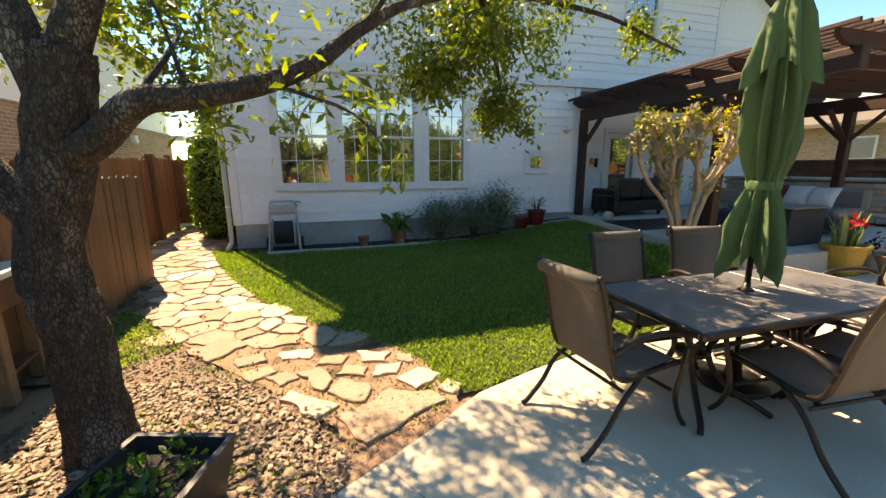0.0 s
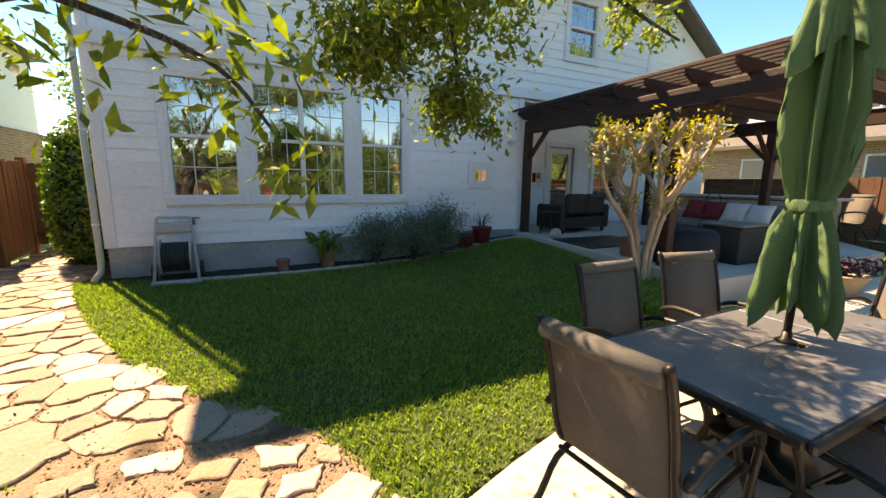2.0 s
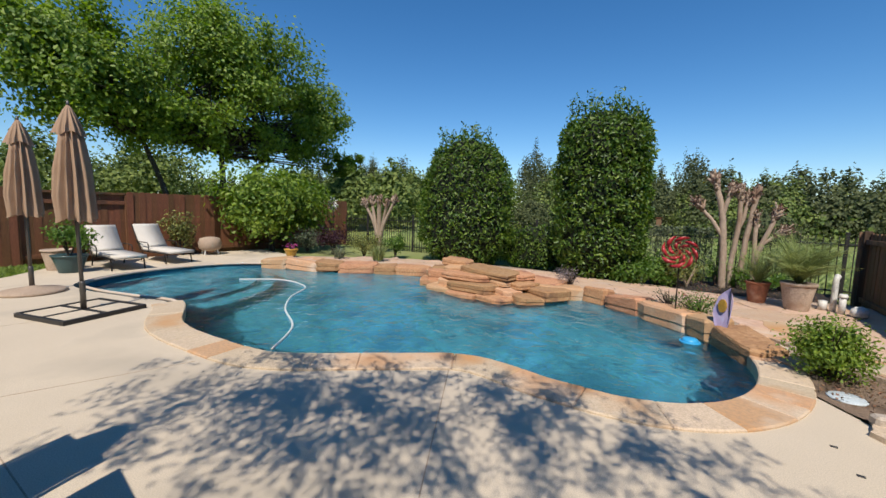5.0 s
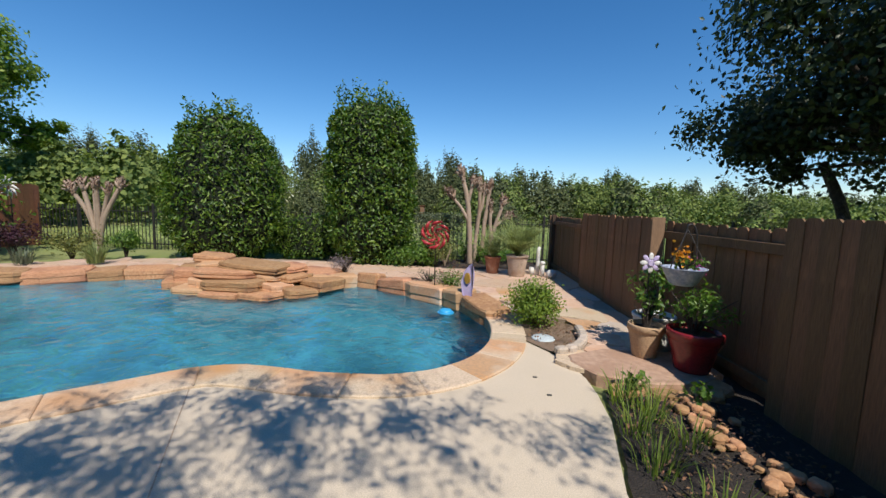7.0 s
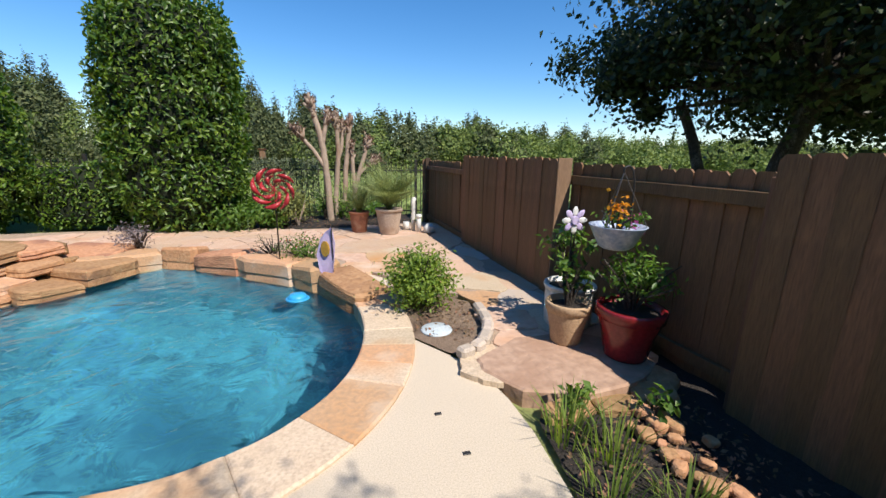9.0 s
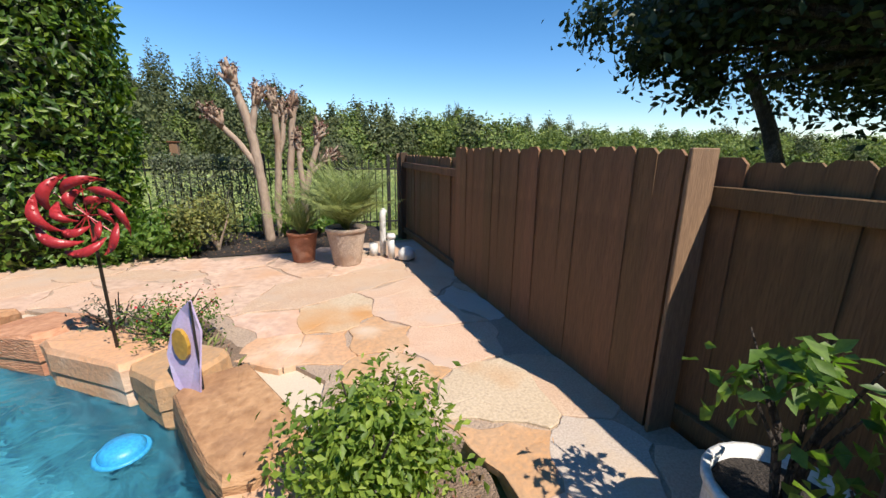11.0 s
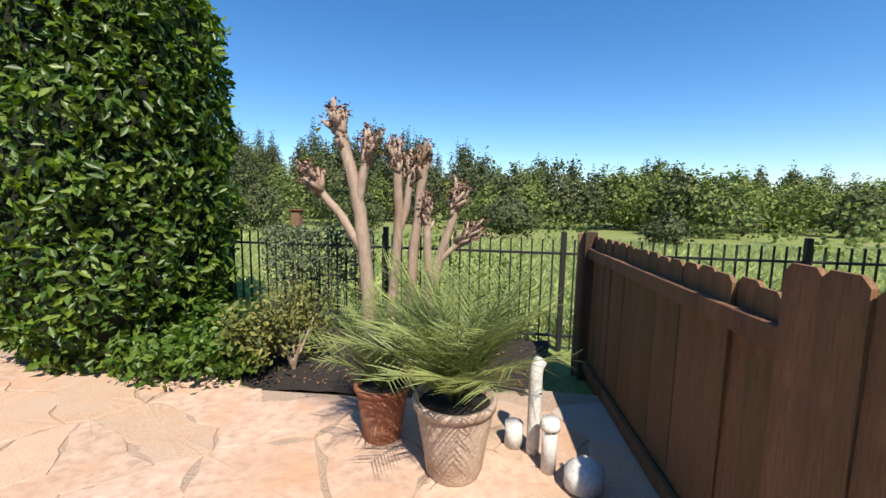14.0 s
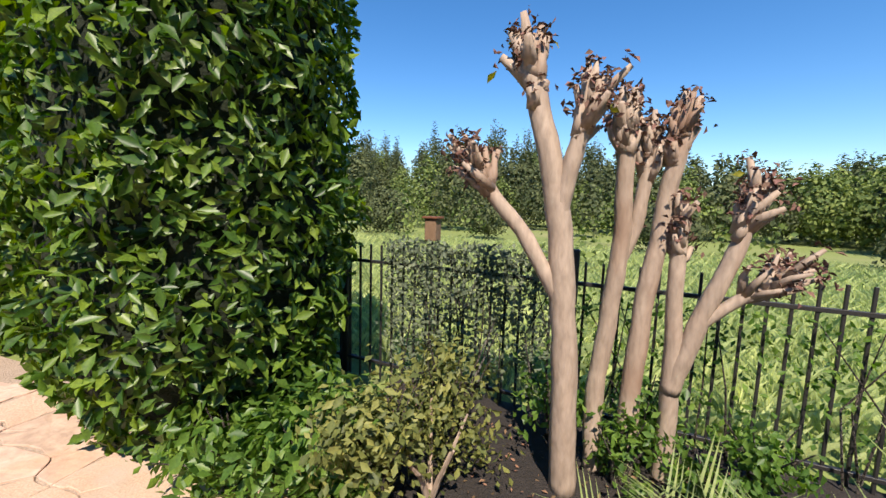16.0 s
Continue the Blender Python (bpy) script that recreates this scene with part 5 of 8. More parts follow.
def dining_chair(at, rz, label="high-backed patio chair with taupe sling fabric and bronze frame"):
    c = thing("patio_chair", label, "chair", at, rz, "chairs round the patio table")
    ribbon([(0.27, 0.43), (0.20, 0.445), (0.0, 0.42), (-0.16, 0.40), (-0.22, 0.43)], 0.47, 0.012).make("seat", M_sling, c, smooth=True)
    ribbon([(-0.22, 0.43), (-0.27, 0.56), (-0.31, 0.75), (-0.36, 0.94), (-0.39, 0.985)], 0.47, 0.012).make("backrest", M_sling, c, smooth=True)
    Geo().tube([(-0.235, -0.385, 0.985), (0.235, -0.385, 0.985)], 0.042, 12).make("head_roll", M_sling, c, "padded rolled headrest", smooth=True)
    for s in (-1, 1):
        x = 0.255 * s
        Geo().tube(smooth_path([(x, -0.40, 1.03), (x, -0.36, 0.93), (x, -0.31, 0.75), (x, -0.27, 0.56), (x, -0.22, 0.43), (x, -0.1, 0.40), (x, 0.1, 0.42), (x, 0.28, 0.43)], 3), 0.016, 8).make("side_rail", M_bronze, c, smooth=True)
        x = 0.29 * s
        Geo().tube(smooth_path([(x, -0.29, 0.60), (x, -0.15, 0.655), (x, 0.1, 0.655), (x, 0.25, 0.62), (x, 0.29, 0.54)], 3), [0.014] + [0.02] * 11 + [0.014], 8).make("armrest", M_bronze, c, smooth=True)
        Geo().tube(smooth_path([(x, 0.29, 0.55), (x, 0.26, 0.42), (x, 0.22, 0.25), (x, 0.27, 0.1), (x, 0.33, 0.018)], 3), 0.016, 8).make("leg", M_bronze, c, smooth=True)
        Geo().tube(smooth_path([(x * 0.9, -0.05, 0.40), (x, -0.2, 0.30), (x, -0.30, 0.15), (x, -0.42, 0.03), (x, -0.46, 0.018)], 3), 0.016, 8).make("leg", M_bronze, c, smooth=True)
    Geo().tube([(-0.28, 0.2, 0.27), (0.28, 0.2, 0.27)], 0.012, 6).make("stretcher", M_bronze, c)
    Geo().tube([(-0.28, -0.2, 0.36), (0.28, -0.2, 0.36)], 0.012, 6).make("stretcher", M_bronze, c)
    return c


_c0 = dining_chair((1.50, 1.67, 0), -84)
for x, y, rz in ((2.22, 2.2, 178), (3.08, 2.24, 168), (4.30, 1.75, 78), (3.02, 1.18, 8), (2.42, 1.14, -4)):
    copy_thing(_c0, pose(x, y, 0, 0, 0, rz))

tb = thing("patio_table", "long stone-topped patio table with scrolled bronze legs", "table", (2.66, 1.68, 0))
TL, TW = 0.97, 0.45
for i, (a, b) in enumerate(((-TL, -0.34), (-0.335, 0.335), (0.34, TL))):
    if i == 1:
        for c, d in ((-TW, -0.06), (0.06, TW)):
            Geo().box((a, c, 0.695), (b, d, 0.72), 0.004).make("top_panel", M_tabletop, tb)
        for c, d in ((a, -0.06), (0.06, b)):
            Geo().box((c, -0.058, 0.695), (d, 0.058, 0.718), 0.004).make("top_panel", M_tabletop, tb)
    else:
        Geo().box((a, -TW, 0.695), (b, TW, 0.72), 0.004).make("top_panel", M_tabletop, tb)
for s in (-1, 1):
    Geo().box((-TL - 0.03, s * TW - 0.0 if s > 0 else -TW - 0.03, 0.675), (TL + 0.03, TW + 0.03 if s > 0 else -TW, 0.722), 0.01).make("edge_rail", M_bronze, tb)
    Geo().box((s * TL if s > 0 else -TL - 0.03, -TW + 0.002, 0.675), (TL + 0.03 if s > 0 else -TL, TW - 0.002, 0.722), 0.01).make("edge_rail", M_bronze, tb)
    Geo().box((s * 0.5 - 0.03, -0.3, 0.66), (s * 0.5 + 0.03, 0.3, 0.694), 0.006).make("crossbar", M_bronze, tb)
    for u in (-1, 1):
        for w in (-1, 1):
            Geo().tube(smooth_path([(s * 0.5, u * 0.26, 0.67), (s * 0.5 + w * 0.05, u * 0.14, 0.5), (s * 0.5 + w * 0.07, u * 0.07, 0.34), (s * 0.5 + w * 0.12, u * 0.16, 0.16), (s * 0.5 + w * 0.24, u * 0.32, 0.06), (s * 0.5 + w * 0.29, u * 0.37, 0.02)], 3), 0.02, 8).make("leg", M_bronze, tb, smooth=True)
    Geo().lathe([(0.10, 0.32), (0.11, 0.34), (0.10, 0.36)], 14, (s * 0.5, 0, 0)).make("leg_ring", M_bronze, tb, smooth=True)
Geo().tube([(-0.5, 0, 0.34), (0.5, 0, 0.34)], 0.018, 8).make("stretcher", M_bronze, tb)

# ---- umbrellas ----
M_green = material("green_canvas", (0.115, 0.20, 0.075), (0.085, 0.155, 0.06), 3, 0.7, 0.25, 160, thin=0.12)
M_tan = material("tan_canvas", (0.47, 0.33, 0.23), (0.38, 0.25, 0.165), 3, 0.85, 0.25, 160, thin=0.1)
M_alu = material("grey_pole", (0.16, 0.15, 0.14), (0.12, 0.11, 0.1), 10, 0.4, 0.1, metal=0.6)


def folded(prof, n, folds, deep, hem, seed, twist=0.0, lean=(0, 0)):
    """A closed canopy: a turned skin drawn into folds, with an uneven hem. prof: (radius, z, fold depth)."""
    g = Geo()
    k = len(prof)
    for j, (r, z, d) in enumerate(prof):
        for i in range(n):
            a = 2 * math.pi * i / n
            ph = folds * a + twist * z + 0.8 * math.sin(2 * a + seed)
            f = 1 - 2 * abs(math.sin(ph / 2)) ** 0.8
            q = r * 0.72 * (1 + d * deep * (0.8 * f + 0.55 * noise.noise((math.cos(a) * 2.2, math.sin(a) * 2.2, z * 1.5 + seed)) + 0.16 * math.cos(3 * ph + 5 * z + seed) + 0.4 * noise.noise((math.cos(a) * 3.5, math.sin(a) * 3.5, z * 5 + seed))))
            low = hem * max(0, 1 - j / 2.5)
            zz = z + low * (0.6 * math.sin(3 * a + seed) - 0.5 * f + 0.5 * noise.noise((math.cos(a) * 2, math.sin(a) * 2, seed)))
            g.v.append((q * math.cos(a) + lean[0] * z, q * math.sin(a) + lean[1] * z, zz))
    for j in range(k - 1):
        g.f += [(j * n + i, j * n + (i + 1) % n, (j + 1) * n + (i + 1) % n, (j + 1) * n + i) for i in range(n)]
    g.f.append(tuple(range((k - 1) * n, k * n)))
    return g


um = thing("green_umbrella", "closed dark green umbrella tied at the waist over the table", "umbrella", (2.62, 1.70, 0))
Geo().tube([(0, 0, 0.03), (0, 0, 2.61)], 0.019, 10).make("pole", M_bronze, um, smooth=True)
folded([(0.21, 0.91, 1), (0.235, 0.97, 1), (0.225, 1.06, 1), (0.20, 1.18, 1), (0.155, 1.32, 0.9), (0.11, 1.44, 0.4), (0.112, 1.48, 0.5), (0.14, 1.6, 0.9), (0.16, 1.75, 1), (0.165, 1.9, 1), (0.165, 2.05, 1), (0.145, 2.2, 0.9), (0.115, 2.33, 0.8)], 160, 9, 0.58, 0.14, 4, 1.1).make("canopy", M_green, um, smooth=True)
folded([(0.235, 2.14, 1), (0.215, 2.22, 1), (0.175, 2.36, 1), (0.15, 2.46, 1), (0.11, 2.55, 0.9), (0.065, 2.61, 0.6), (0.02, 2.64, 0.2)], 110, 6, 0.5, 0.09, 9, 0.6).make("vent_cap", M_green, um, "upper vent flap of the canopy", smooth=True)
folded([(0.128, 1.425, 0.4), (0.135, 1.44, 0.4), (0.135, 1.47, 0.4), (0.128, 1.485, 0.4)], 48, 7, 0.3, 0.0, 4, 1.1).make("tie_strap", M_green, um, smooth=True)
Geo().lathe([(0.020, 2.62), (0.026, 2.635), (0.018, 2.66), (0.004, 2.67)], 10).make("finial", M_bronze, um, smooth=True)
Geo().lathe([(0.05, 0.722), (0.05, 0.73), (0.025, 0.745), (0.022, 0.78)], 14).make("table_ring", M_bronze, um, smooth=True)
Geo().lathe([(0.22, 0.004), (0.23, 0.02), (0.21, 0.05), (0.06, 0.08), (0.04, 0.2)], 20).make("base", M_bronze, um, smooth=True)


def pool_umbrella(at, square, lean):
    u = thing("pool_umbrella", "closed tan canvas umbrella on a " + ("square steel frame base" if square else "round weathered base"), "umbrella", at, 18, "umbrellas beside the pool")
    Geo().tube([(0, 0, 0.05), (lean * 1.4, 0, 1.4), (lean * 2.6, 0, 2.72)], 0.024, 10).make("pole", M_alu, u, smooth=True)
    folded([(0.25, 1.27, 1), (0.255, 1.33, 1), (0.235, 1.6, 1), (0.20, 1.95, 1), (0.16, 2.3, 0.9), (0.13, 2.5, 0.8)], 128, 11, 0.40, 0.04, 2, 0, (lean, 0)).make("canopy", M_tan, u, smooth=True)
    folded([(0.19, 2.42, 1), (0.17, 2.48, 1), (0.12, 2.62, 0.8), (0.06, 2.74, 0.5), (0.018, 2.80, 0.2)], 88, 11, 0.34, 0.03, 6, 0, (lean, 0)).make("vent_cap", M_tan, u, smooth=True)
    Geo().lathe([(0.016, 2.79), (0.022, 2.81), (0.006, 2.86)], 8, (lean * 2.75, 0, 0)).make("finial", M_alu, u, smooth=True)
    Geo().lathe([(0.034, 0.06), (0.034, 0.42), (0.028, 0.44)], 12).make("stem", M_alu, u, smooth=True)
    if square:
        for a in range(4):
            Geo().box((-0.5, -0.5, 0.0), (0.5, -0.45, 0.06), 0.006, Matrix.Rotation(a * math.pi / 2, 4, "Z") @ Matrix.Diagonal((0.999 if a % 2 else 0.9, 1, 1, 1))).make("frame_bar", M_black, u)
        for x in (-1, 1):
            for y in (-1, 1):
                Geo().box((x * 0.235 - 0.2, y * 0.235 - 0.2, 0.0), (x * 0.235 + 0.2, y * 0.235 + 0.2, 0.05), 0.008).make("paver", M_concrete, u)
        Geo().box((-0.45, -0.03, 0.0), (0.45, 0.03, 0.055), 0.005).make("crossbar", M_black, u)
        Geo().box((-0.03, -0.44, 0.0), (0.03, 0.44, 0.053), 0.005).make("crossbar", M_black, u)
        Geo().tube([(0.03, 0, 0.4), (0.075, 0, 0.4)], 0.012, 6).make("knob", M_black, u)
    else:
        Geo().lathe([(0.42, 0.0), (0.44, 0.02), (0.40, 0.05), (0.12, 0.09), (0.05, 0.12)], 24).make("base", M_joint, u, "round stone-look base", smooth=True)
    return u


pool_umbrella((7.38, -0.72, 0), True, 0.02)
pool_umbrella((9.5, -0.5, 0), False, 0.015)

# ---- lounge chairs ----
M_cushion = material("white_cushion", (0.66, 0.62, 0.56), (0.58, 0.54, 0.48), 5, 0.9, 0.2, 120)


def lounge(at, rz):
    c = thing("lounge_chair", "reclined pool lounge chair with an off-white cushion", "lounge chair", at, rz, "lounge chairs by the pool")
    ribbon([(-0.95, 0.30), (-0.3, 0.31), (0.30, 0.31), (0.36, 0.33)], 0.6, 0.07).make("seat_cushion", M_cushion, c, smooth=True)
    ribbon([(0.36, 0.34), (0.60, 0.62), (0.80, 0.93)], 0.6, 0.07).make("back_cushion", M_cushion, c, smooth=True)
    for s in (-1, 1):
        x = 0.31 * s
        Geo().tube([(x, -0.97, 0.26), (x, 0.4, 0.26), (x, 0.83, 0.95)], 0.015, 8).make("side_rail", M_bronze, c)
        Geo().tube([(x, -0.75, 0.26), (x, -0.80, 0.0)], 0.015, 8).make("leg", M_bronze, c)
        Geo().tube([(x, 0.30, 0.26), (x, 0.40, 0.0)], 0.015, 8).make("leg", M_bronze, c)
        Geo().tube(smooth_path([(x * 1.1, 0.52, 0.50), (x * 1.1, 0.3, 0.50), (x * 1.1, 0.0, 0.49), (x * 1.1, -0.05, 0.40), (x * 1.1, -0.03, 0.26)], 3), 0.013, 6).make("armrest", M_bronze, c, smooth=True)
    return c


lounge((12.0, -2.2, 0), -86)
lounge((12.4, -3.3, 0), -82)

# ---- patio furniture under the pergola ----
M_brownfab = material("brown_leather", (0.045, 0.022, 0.016), (0.03, 0.015, 0.012), 4, 0.45, 0.2, 60)
M_grey = material("grey_cushion", (0.22, 0.20, 0.18), (0.17, 0.155, 0.14), 5, 0.9, 0.2, 140)
M_navy = material("navy_cover", (0.012, 0.016, 0.026), (0.008, 0.010, 0.018), 5, 0.8, 0.3, 60)
M_wicker = material("dark_wicker", (0.055, 0.055, 0.058), (0.03, 0.03, 0.032), 40, 0.6, 0.8, 90)
M_red = material("red_fabric", (0.28, 0.025, 0.03), (0.2, 0.018, 0.022), 6, 0.85, 0.2, 120)
M_white = material("white_fabric", (0.62, 0.62, 0.6), (0.5, 0.5, 0.48), 6, 0.9, 0.2, 120)


def pz(y):
    return 0.34 + (min(y, 8.2) - 3.6) * 0.034


sofa = thing("brown_sofa", "dark brown tufted leather loveseat standing on the patio", "sofa", (6.78, 7.62, pz(7.62)), 4)
for i in range(2):
    Geo().box((-0.60 + i * 0.61, -0.30, 0.36), (-0.01 + i * 0.61, 0.40, 0.52), 0.05).make("seat_cushion", M_brownfab, sofa)
    bc = Geo().box((-0.60 + i * 0.61, -0.42, 0.40), (-0.01 + i * 0.61, -0.24, 0.86), 0.06).make("back_cushion", M_brownfab, sofa)
    for u in range(3):
        for w in range(2):
            Geo().lathe([(0.018, -0.01), (0.02, 0.0), (0.012, 0.01)], 8, m=pose(-0.50 + i * 0.61 + u * 0.2, -0.424, 0.54 + w * 0.18, 90)).make("tuft_button", M_black, bc)
Geo().box((-0.63, -0.38, 0.10), (0.63, 0.40, 0.355), 0.03).make("base", M_brownfab, sofa)
for s_ in (-1, 1):
    Geo().box((s_ * 0.71 - 0.07, -0.42, 0.08), (s_ * 0.71 + 0.07, 0.40, 0.62), 0.05).make("armrest", M_brownfab, sofa)
    for y in (-0.34, 0.34):
        Geo().box((s_ * 0.64 - 0.03, y - 0.03, 0), (s_ * 0.64 + 0.03, y + 0.03, 0.10), 0.006).make("foot", M_black, sofa)
rug = thing("rug", "worn brown woven rug on the patio slab", "rug", (6.2, 6.2, pz(6.2)))
Geo().box((-0.8, -0.5, 0.0), (0.8, 0.5, 0.02), 0.006, pose(0, 0, 0.004, 1.95)).make("mat", M_brownfab, rug)
st = thing("side_table", "small black metal side table on the patio", "table", (5.78, 7.25, pz(7.25)))
Geo().lathe([(0.2, 0.48), (0.21, 0.49), (0.2, 0.5)], 18).make("top", M_black, st, smooth=True)
for k in range(3):
    a = k * 2.1
    Geo().tube([(0.16 * math.cos(a), 0.16 * math.sin(a), 0.48), (0.2 * math.cos(a), 0.2 * math.sin(a), 0.0)], 0.01, 6).make("leg", M_black, st)
gx = thing("garden_speaker", "small grey rock-shaped speaker on the slab edge", "speaker", (5.62, 6.85, pz(6.85)))
Geo().lathe([(0.10, 0.0), (0.12, 0.08), (0.09, 0.17), (0.03, 0.2)], 10, wob=lambda a, j: 1 + 0.12 * math.sin(3 * a + j)).make("body", M_stone_g, gx, smooth=True)

sec = thing("outdoor_sofa", "low grey outdoor sofa scattered with cushions", "sofa", (8.5, 5.2, pz(5.2)), 90)
Geo().box((-1.0, -0.42, 0.08), (1.0, 0.42, 0.30), 0.03).make("base", M_wicker, sec)
for i in range(3):
    Geo().box((-0.98 + i * 0.66, -0.30, 0.30), (-0.34 + i * 0.66, 0.42, 0.46), 0.05).make("seat_cushion", M_grey, sec)
    Geo().box((-0.98 + i * 0.66, -0.44, 0.40), (-0.34 + i * 0.66, -0.26, 0.80), 0.06).make("back_cushion", M_grey, sec)


def pillow(name, label, at, rz, mat, s=0.42, rx=60):
    g = Geo()
    n = 10
    for side in (1, -1):
        for j in range(n + 1):
            for i in range(n + 1):
                u, v = i / n * 2 - 1, j / n * 2 - 1
                h = 0.09 * (max(0, (1 - u * u) * (1 - v * v)) ** 0.45)
                k = 1 - 0.07 * (1 - abs(u)) * (abs(v) ** 3) - 0.07 * (1 - abs(v)) * (abs(u) ** 3)
                g.v.append((u * s / 2 * k, v * s / 2 * k, side * h))
    N = (n + 1) ** 2
    for j in range(n):
        for i in range(n):
            a = j * (n + 1) + i
            g.f += [(a, a + 1, a + n + 2, a + n + 1), (N + a, N + a + n + 1, N + a + n + 2, N + a + 1)]
    o = g.make(name, mat, None, label, "pillow", "cushions on the outdoor sofa", smooth=True)
    o.matrix_basis = pose(*at, rx, 0, rz)
    return o


for x, y, mat, lab in ((8.32, 5.75, M_red, "plump red pillow leaning on the grey sofa"), (8.30, 5.35, M_red, "plump red pillow leaning on the grey sofa"), (8.22, 4.95, M_white, "white pillow leaning on the grey sofa"), (8.22, 4.55, M_white, "white pillow leaning on the grey sofa")):
    pillow("pillow", lab, (x, y, pz(y) + 0.66), -90, mat)
bx = thing("wicker_cabinet", "black wicker storage box with a grey lid", "cabinet", (7.0, 4.28, pz(4.28)), 0)
Geo().box((-0.38, -0.3, 0.0), (0.38, 0.3, 0.56), 0.02).make("body", M_wicker, bx)
Geo().box((-0.40, -0.32, 0.565), (0.40, 0.32, 0.60), 0.012).make("lid", M_grey, bx)
for i in range(14):
    Geo().box((-0.36, -0.307, 0.04 + i * 0.036), (0.36, -0.301, 0.062 + i * 0.036), 0.002).make("weave_strip", M_wicker, bx)
    Geo().box((-0.387, -0.28, 0.04 + i * 0.036), (-0.381, 0.28, 0.062 + i * 0.036), 0.002).make("weave_strip", M_wicker, bx)
ot = thing("covered_ottoman", "round ottoman under a dark navy cover", "ottoman", (6.1, 4.55, pz(4.55)))
Geo().lathe([(0.5, 0.0), (0.52, 0.2), (0.50, 0.42), (0.44, 0.5), (0.2, 0.53), (0.02, 0.53)], 28, wob=lambda a, j: 1 + 0.025 * math.sin(9 * a + j)).make("cover", M_navy, ot, smooth=True)

# stone outdoor kitchen along the fence side
kit = thing("outdoor_kitchen", "stacked limestone outdoor counter with a slab top", "counter", (10.9, 6.3, pz(6.3)), 0)
_rk = random.Random(3)
_bm = [Geo().box((-0.10, -0.17, -0.055), (0.10, 0.17, 0.055), 0.015).mesh("stone", M_stone_g), Geo().box((-0.10, -0.12, -0.055), (0.10, 0.12, 0.055), 0.015).mesh("stone", M_stone), Geo().box((-0.10, -0.24, -0.055), (0.10, 0.24, 0.055), 0.015).mesh("stone", M_stone_g)]
for r in range(7):
    y = -1.8 + (r % 2) * 0.1
    while y < 1.75:
        k = _rk.randrange(3)
        w = (0.17, 0.12, 0.24)[k]
        piece("stone", _bm[k], kit, pose(-0.4 + _rk.uniform(-0.01, 0.01), y + w, 0.06 + r * 0.115))
        y += 2 * w + 0.008
Geo().box((-0.36, -1.78, 0.0), (0.4, 1.78, 0.82), 0.01).make("core", M_joint, kit)
Geo().box((-0.56, -1.95, 0.83), (0.45, 1.95, 0.89), 0.015).make("worktop", M_stone_g, kit, "rough grey stone slab top")
bs = thing("bistro_chair", "round-backed black wire chair", "chair", (9.6, 6.3, pz(6.3)), 80)
Geo().lathe([(0.2, 0.44), (0.21, 0.45), (0.2, 0.46)], 18).make("seat", M_black, bs, smooth=True)
Geo().tube([(0.2 * math.cos(a), -0.2 - 0.03 * math.sin(a), 0.72 + 0.24 * math.sin(a)) for a in [math.pi * 2 * i / 20 for i in range(21)]], 0.01, 6).make("backrest", M_black, bs, smooth=True)
for k in range(4):
    a = math.pi / 4 + k * math.pi / 2
    Geo().tube([(0.15 * math.cos(a), 0.15 * math.sin(a), 0.44), (0.2 * math.cos(a), 0.2 * math.sin(a), 0.0)], 0.01, 6).make("leg", M_black, bs)
for x, y, rz in ((11.6, 4.6, 60), (11.9, 4.0, 75)):
    copy_thing(_c0, pose(x, y, pz(y) if y > 4.4 else 0.0, 0, 0, rz))
ps = thing("plant_stand", "tall black wrought iron plant stand with a small pot", "plant stand", (11.35, 3.2, -0.07))
for dx in (-0.16, 0.16):
    for dy in (-0.16, 0.16):
        Geo().tube([(dx, dy, 0), (dx * 0.9, dy * 0.9, 0.92)], 0.012, 6).make("leg", M_black, ps)
for z in (0.15, 0.9):
    Geo().box((-0.18, -0.18, z), (0.18, 0.18, z + 0.025), 0.004).make("shelf", M_black, ps)
Geo().tube(smooth_path([(-0.1, 0, 0.925), (-0.14, 0, 1.2), (0, 0, 1.5), (0.14, 0, 1.2), (0.1, 0, 0.925)], 4), 0.012, 6).make("arch", M_black, ps)
Geo().lathe([(0.06, 0.925), (0.09, 1.08), (0.095, 1.1), (0.07, 1.1)], 12).make("pot", M_navy, ps, smooth=True)

# ---- garden helpers ----
M_terra = material("terracotta", (0.36, 0.15, 0.085), (0.28, 0.11, 0.06), 6, 0.85, 0.3, 60, dirt=(0.42, 0.25, 0.17), dirt_scale=4)
M_tanpot = material("tan_pot", (0.52, 0.36, 0.22), (0.44, 0.29, 0.17), 5, 0.8, 0.3, 60)
M_whitepot = material("cream_fluted_pot", (0.55, 0.44, 0.35), (0.45, 0.34, 0.26), 8, 0.85, 0.4, 50, dirt=(0.36, 0.25, 0.18), dirt_scale=5)
M_redpot = material("red_glazed_pot", (0.25, 0.018, 0.022), (0.19, 0.014, 0.018), 5, 0.25, 0.08, 40, spec=0.6)
M_yellowpot = material("yellow_glazed_pot", (0.50, 0.30, 0.05), (0.42, 0.24, 0.04), 5, 0.35, 0.1, 40)
M_palewhite = material("white_plastic", (0.72, 0.72, 0.70), (0.6, 0.6, 0.57), 6, 0.5, 0.15, 60)
M_greenleaf = material("garden_leaf", (0.13, 0.23, 0.04), (0.085, 0.165, 0.028), 5, 0.45, 0.0, vary=0.4, island=True, thin=0.35)
M_greyleaf = material("grey_green_leaf", (0.17, 0.205, 0.125), (0.12, 0.15, 0.09), 5, 0.7, 0.0, vary=0.35, island=True, thin=0.2)
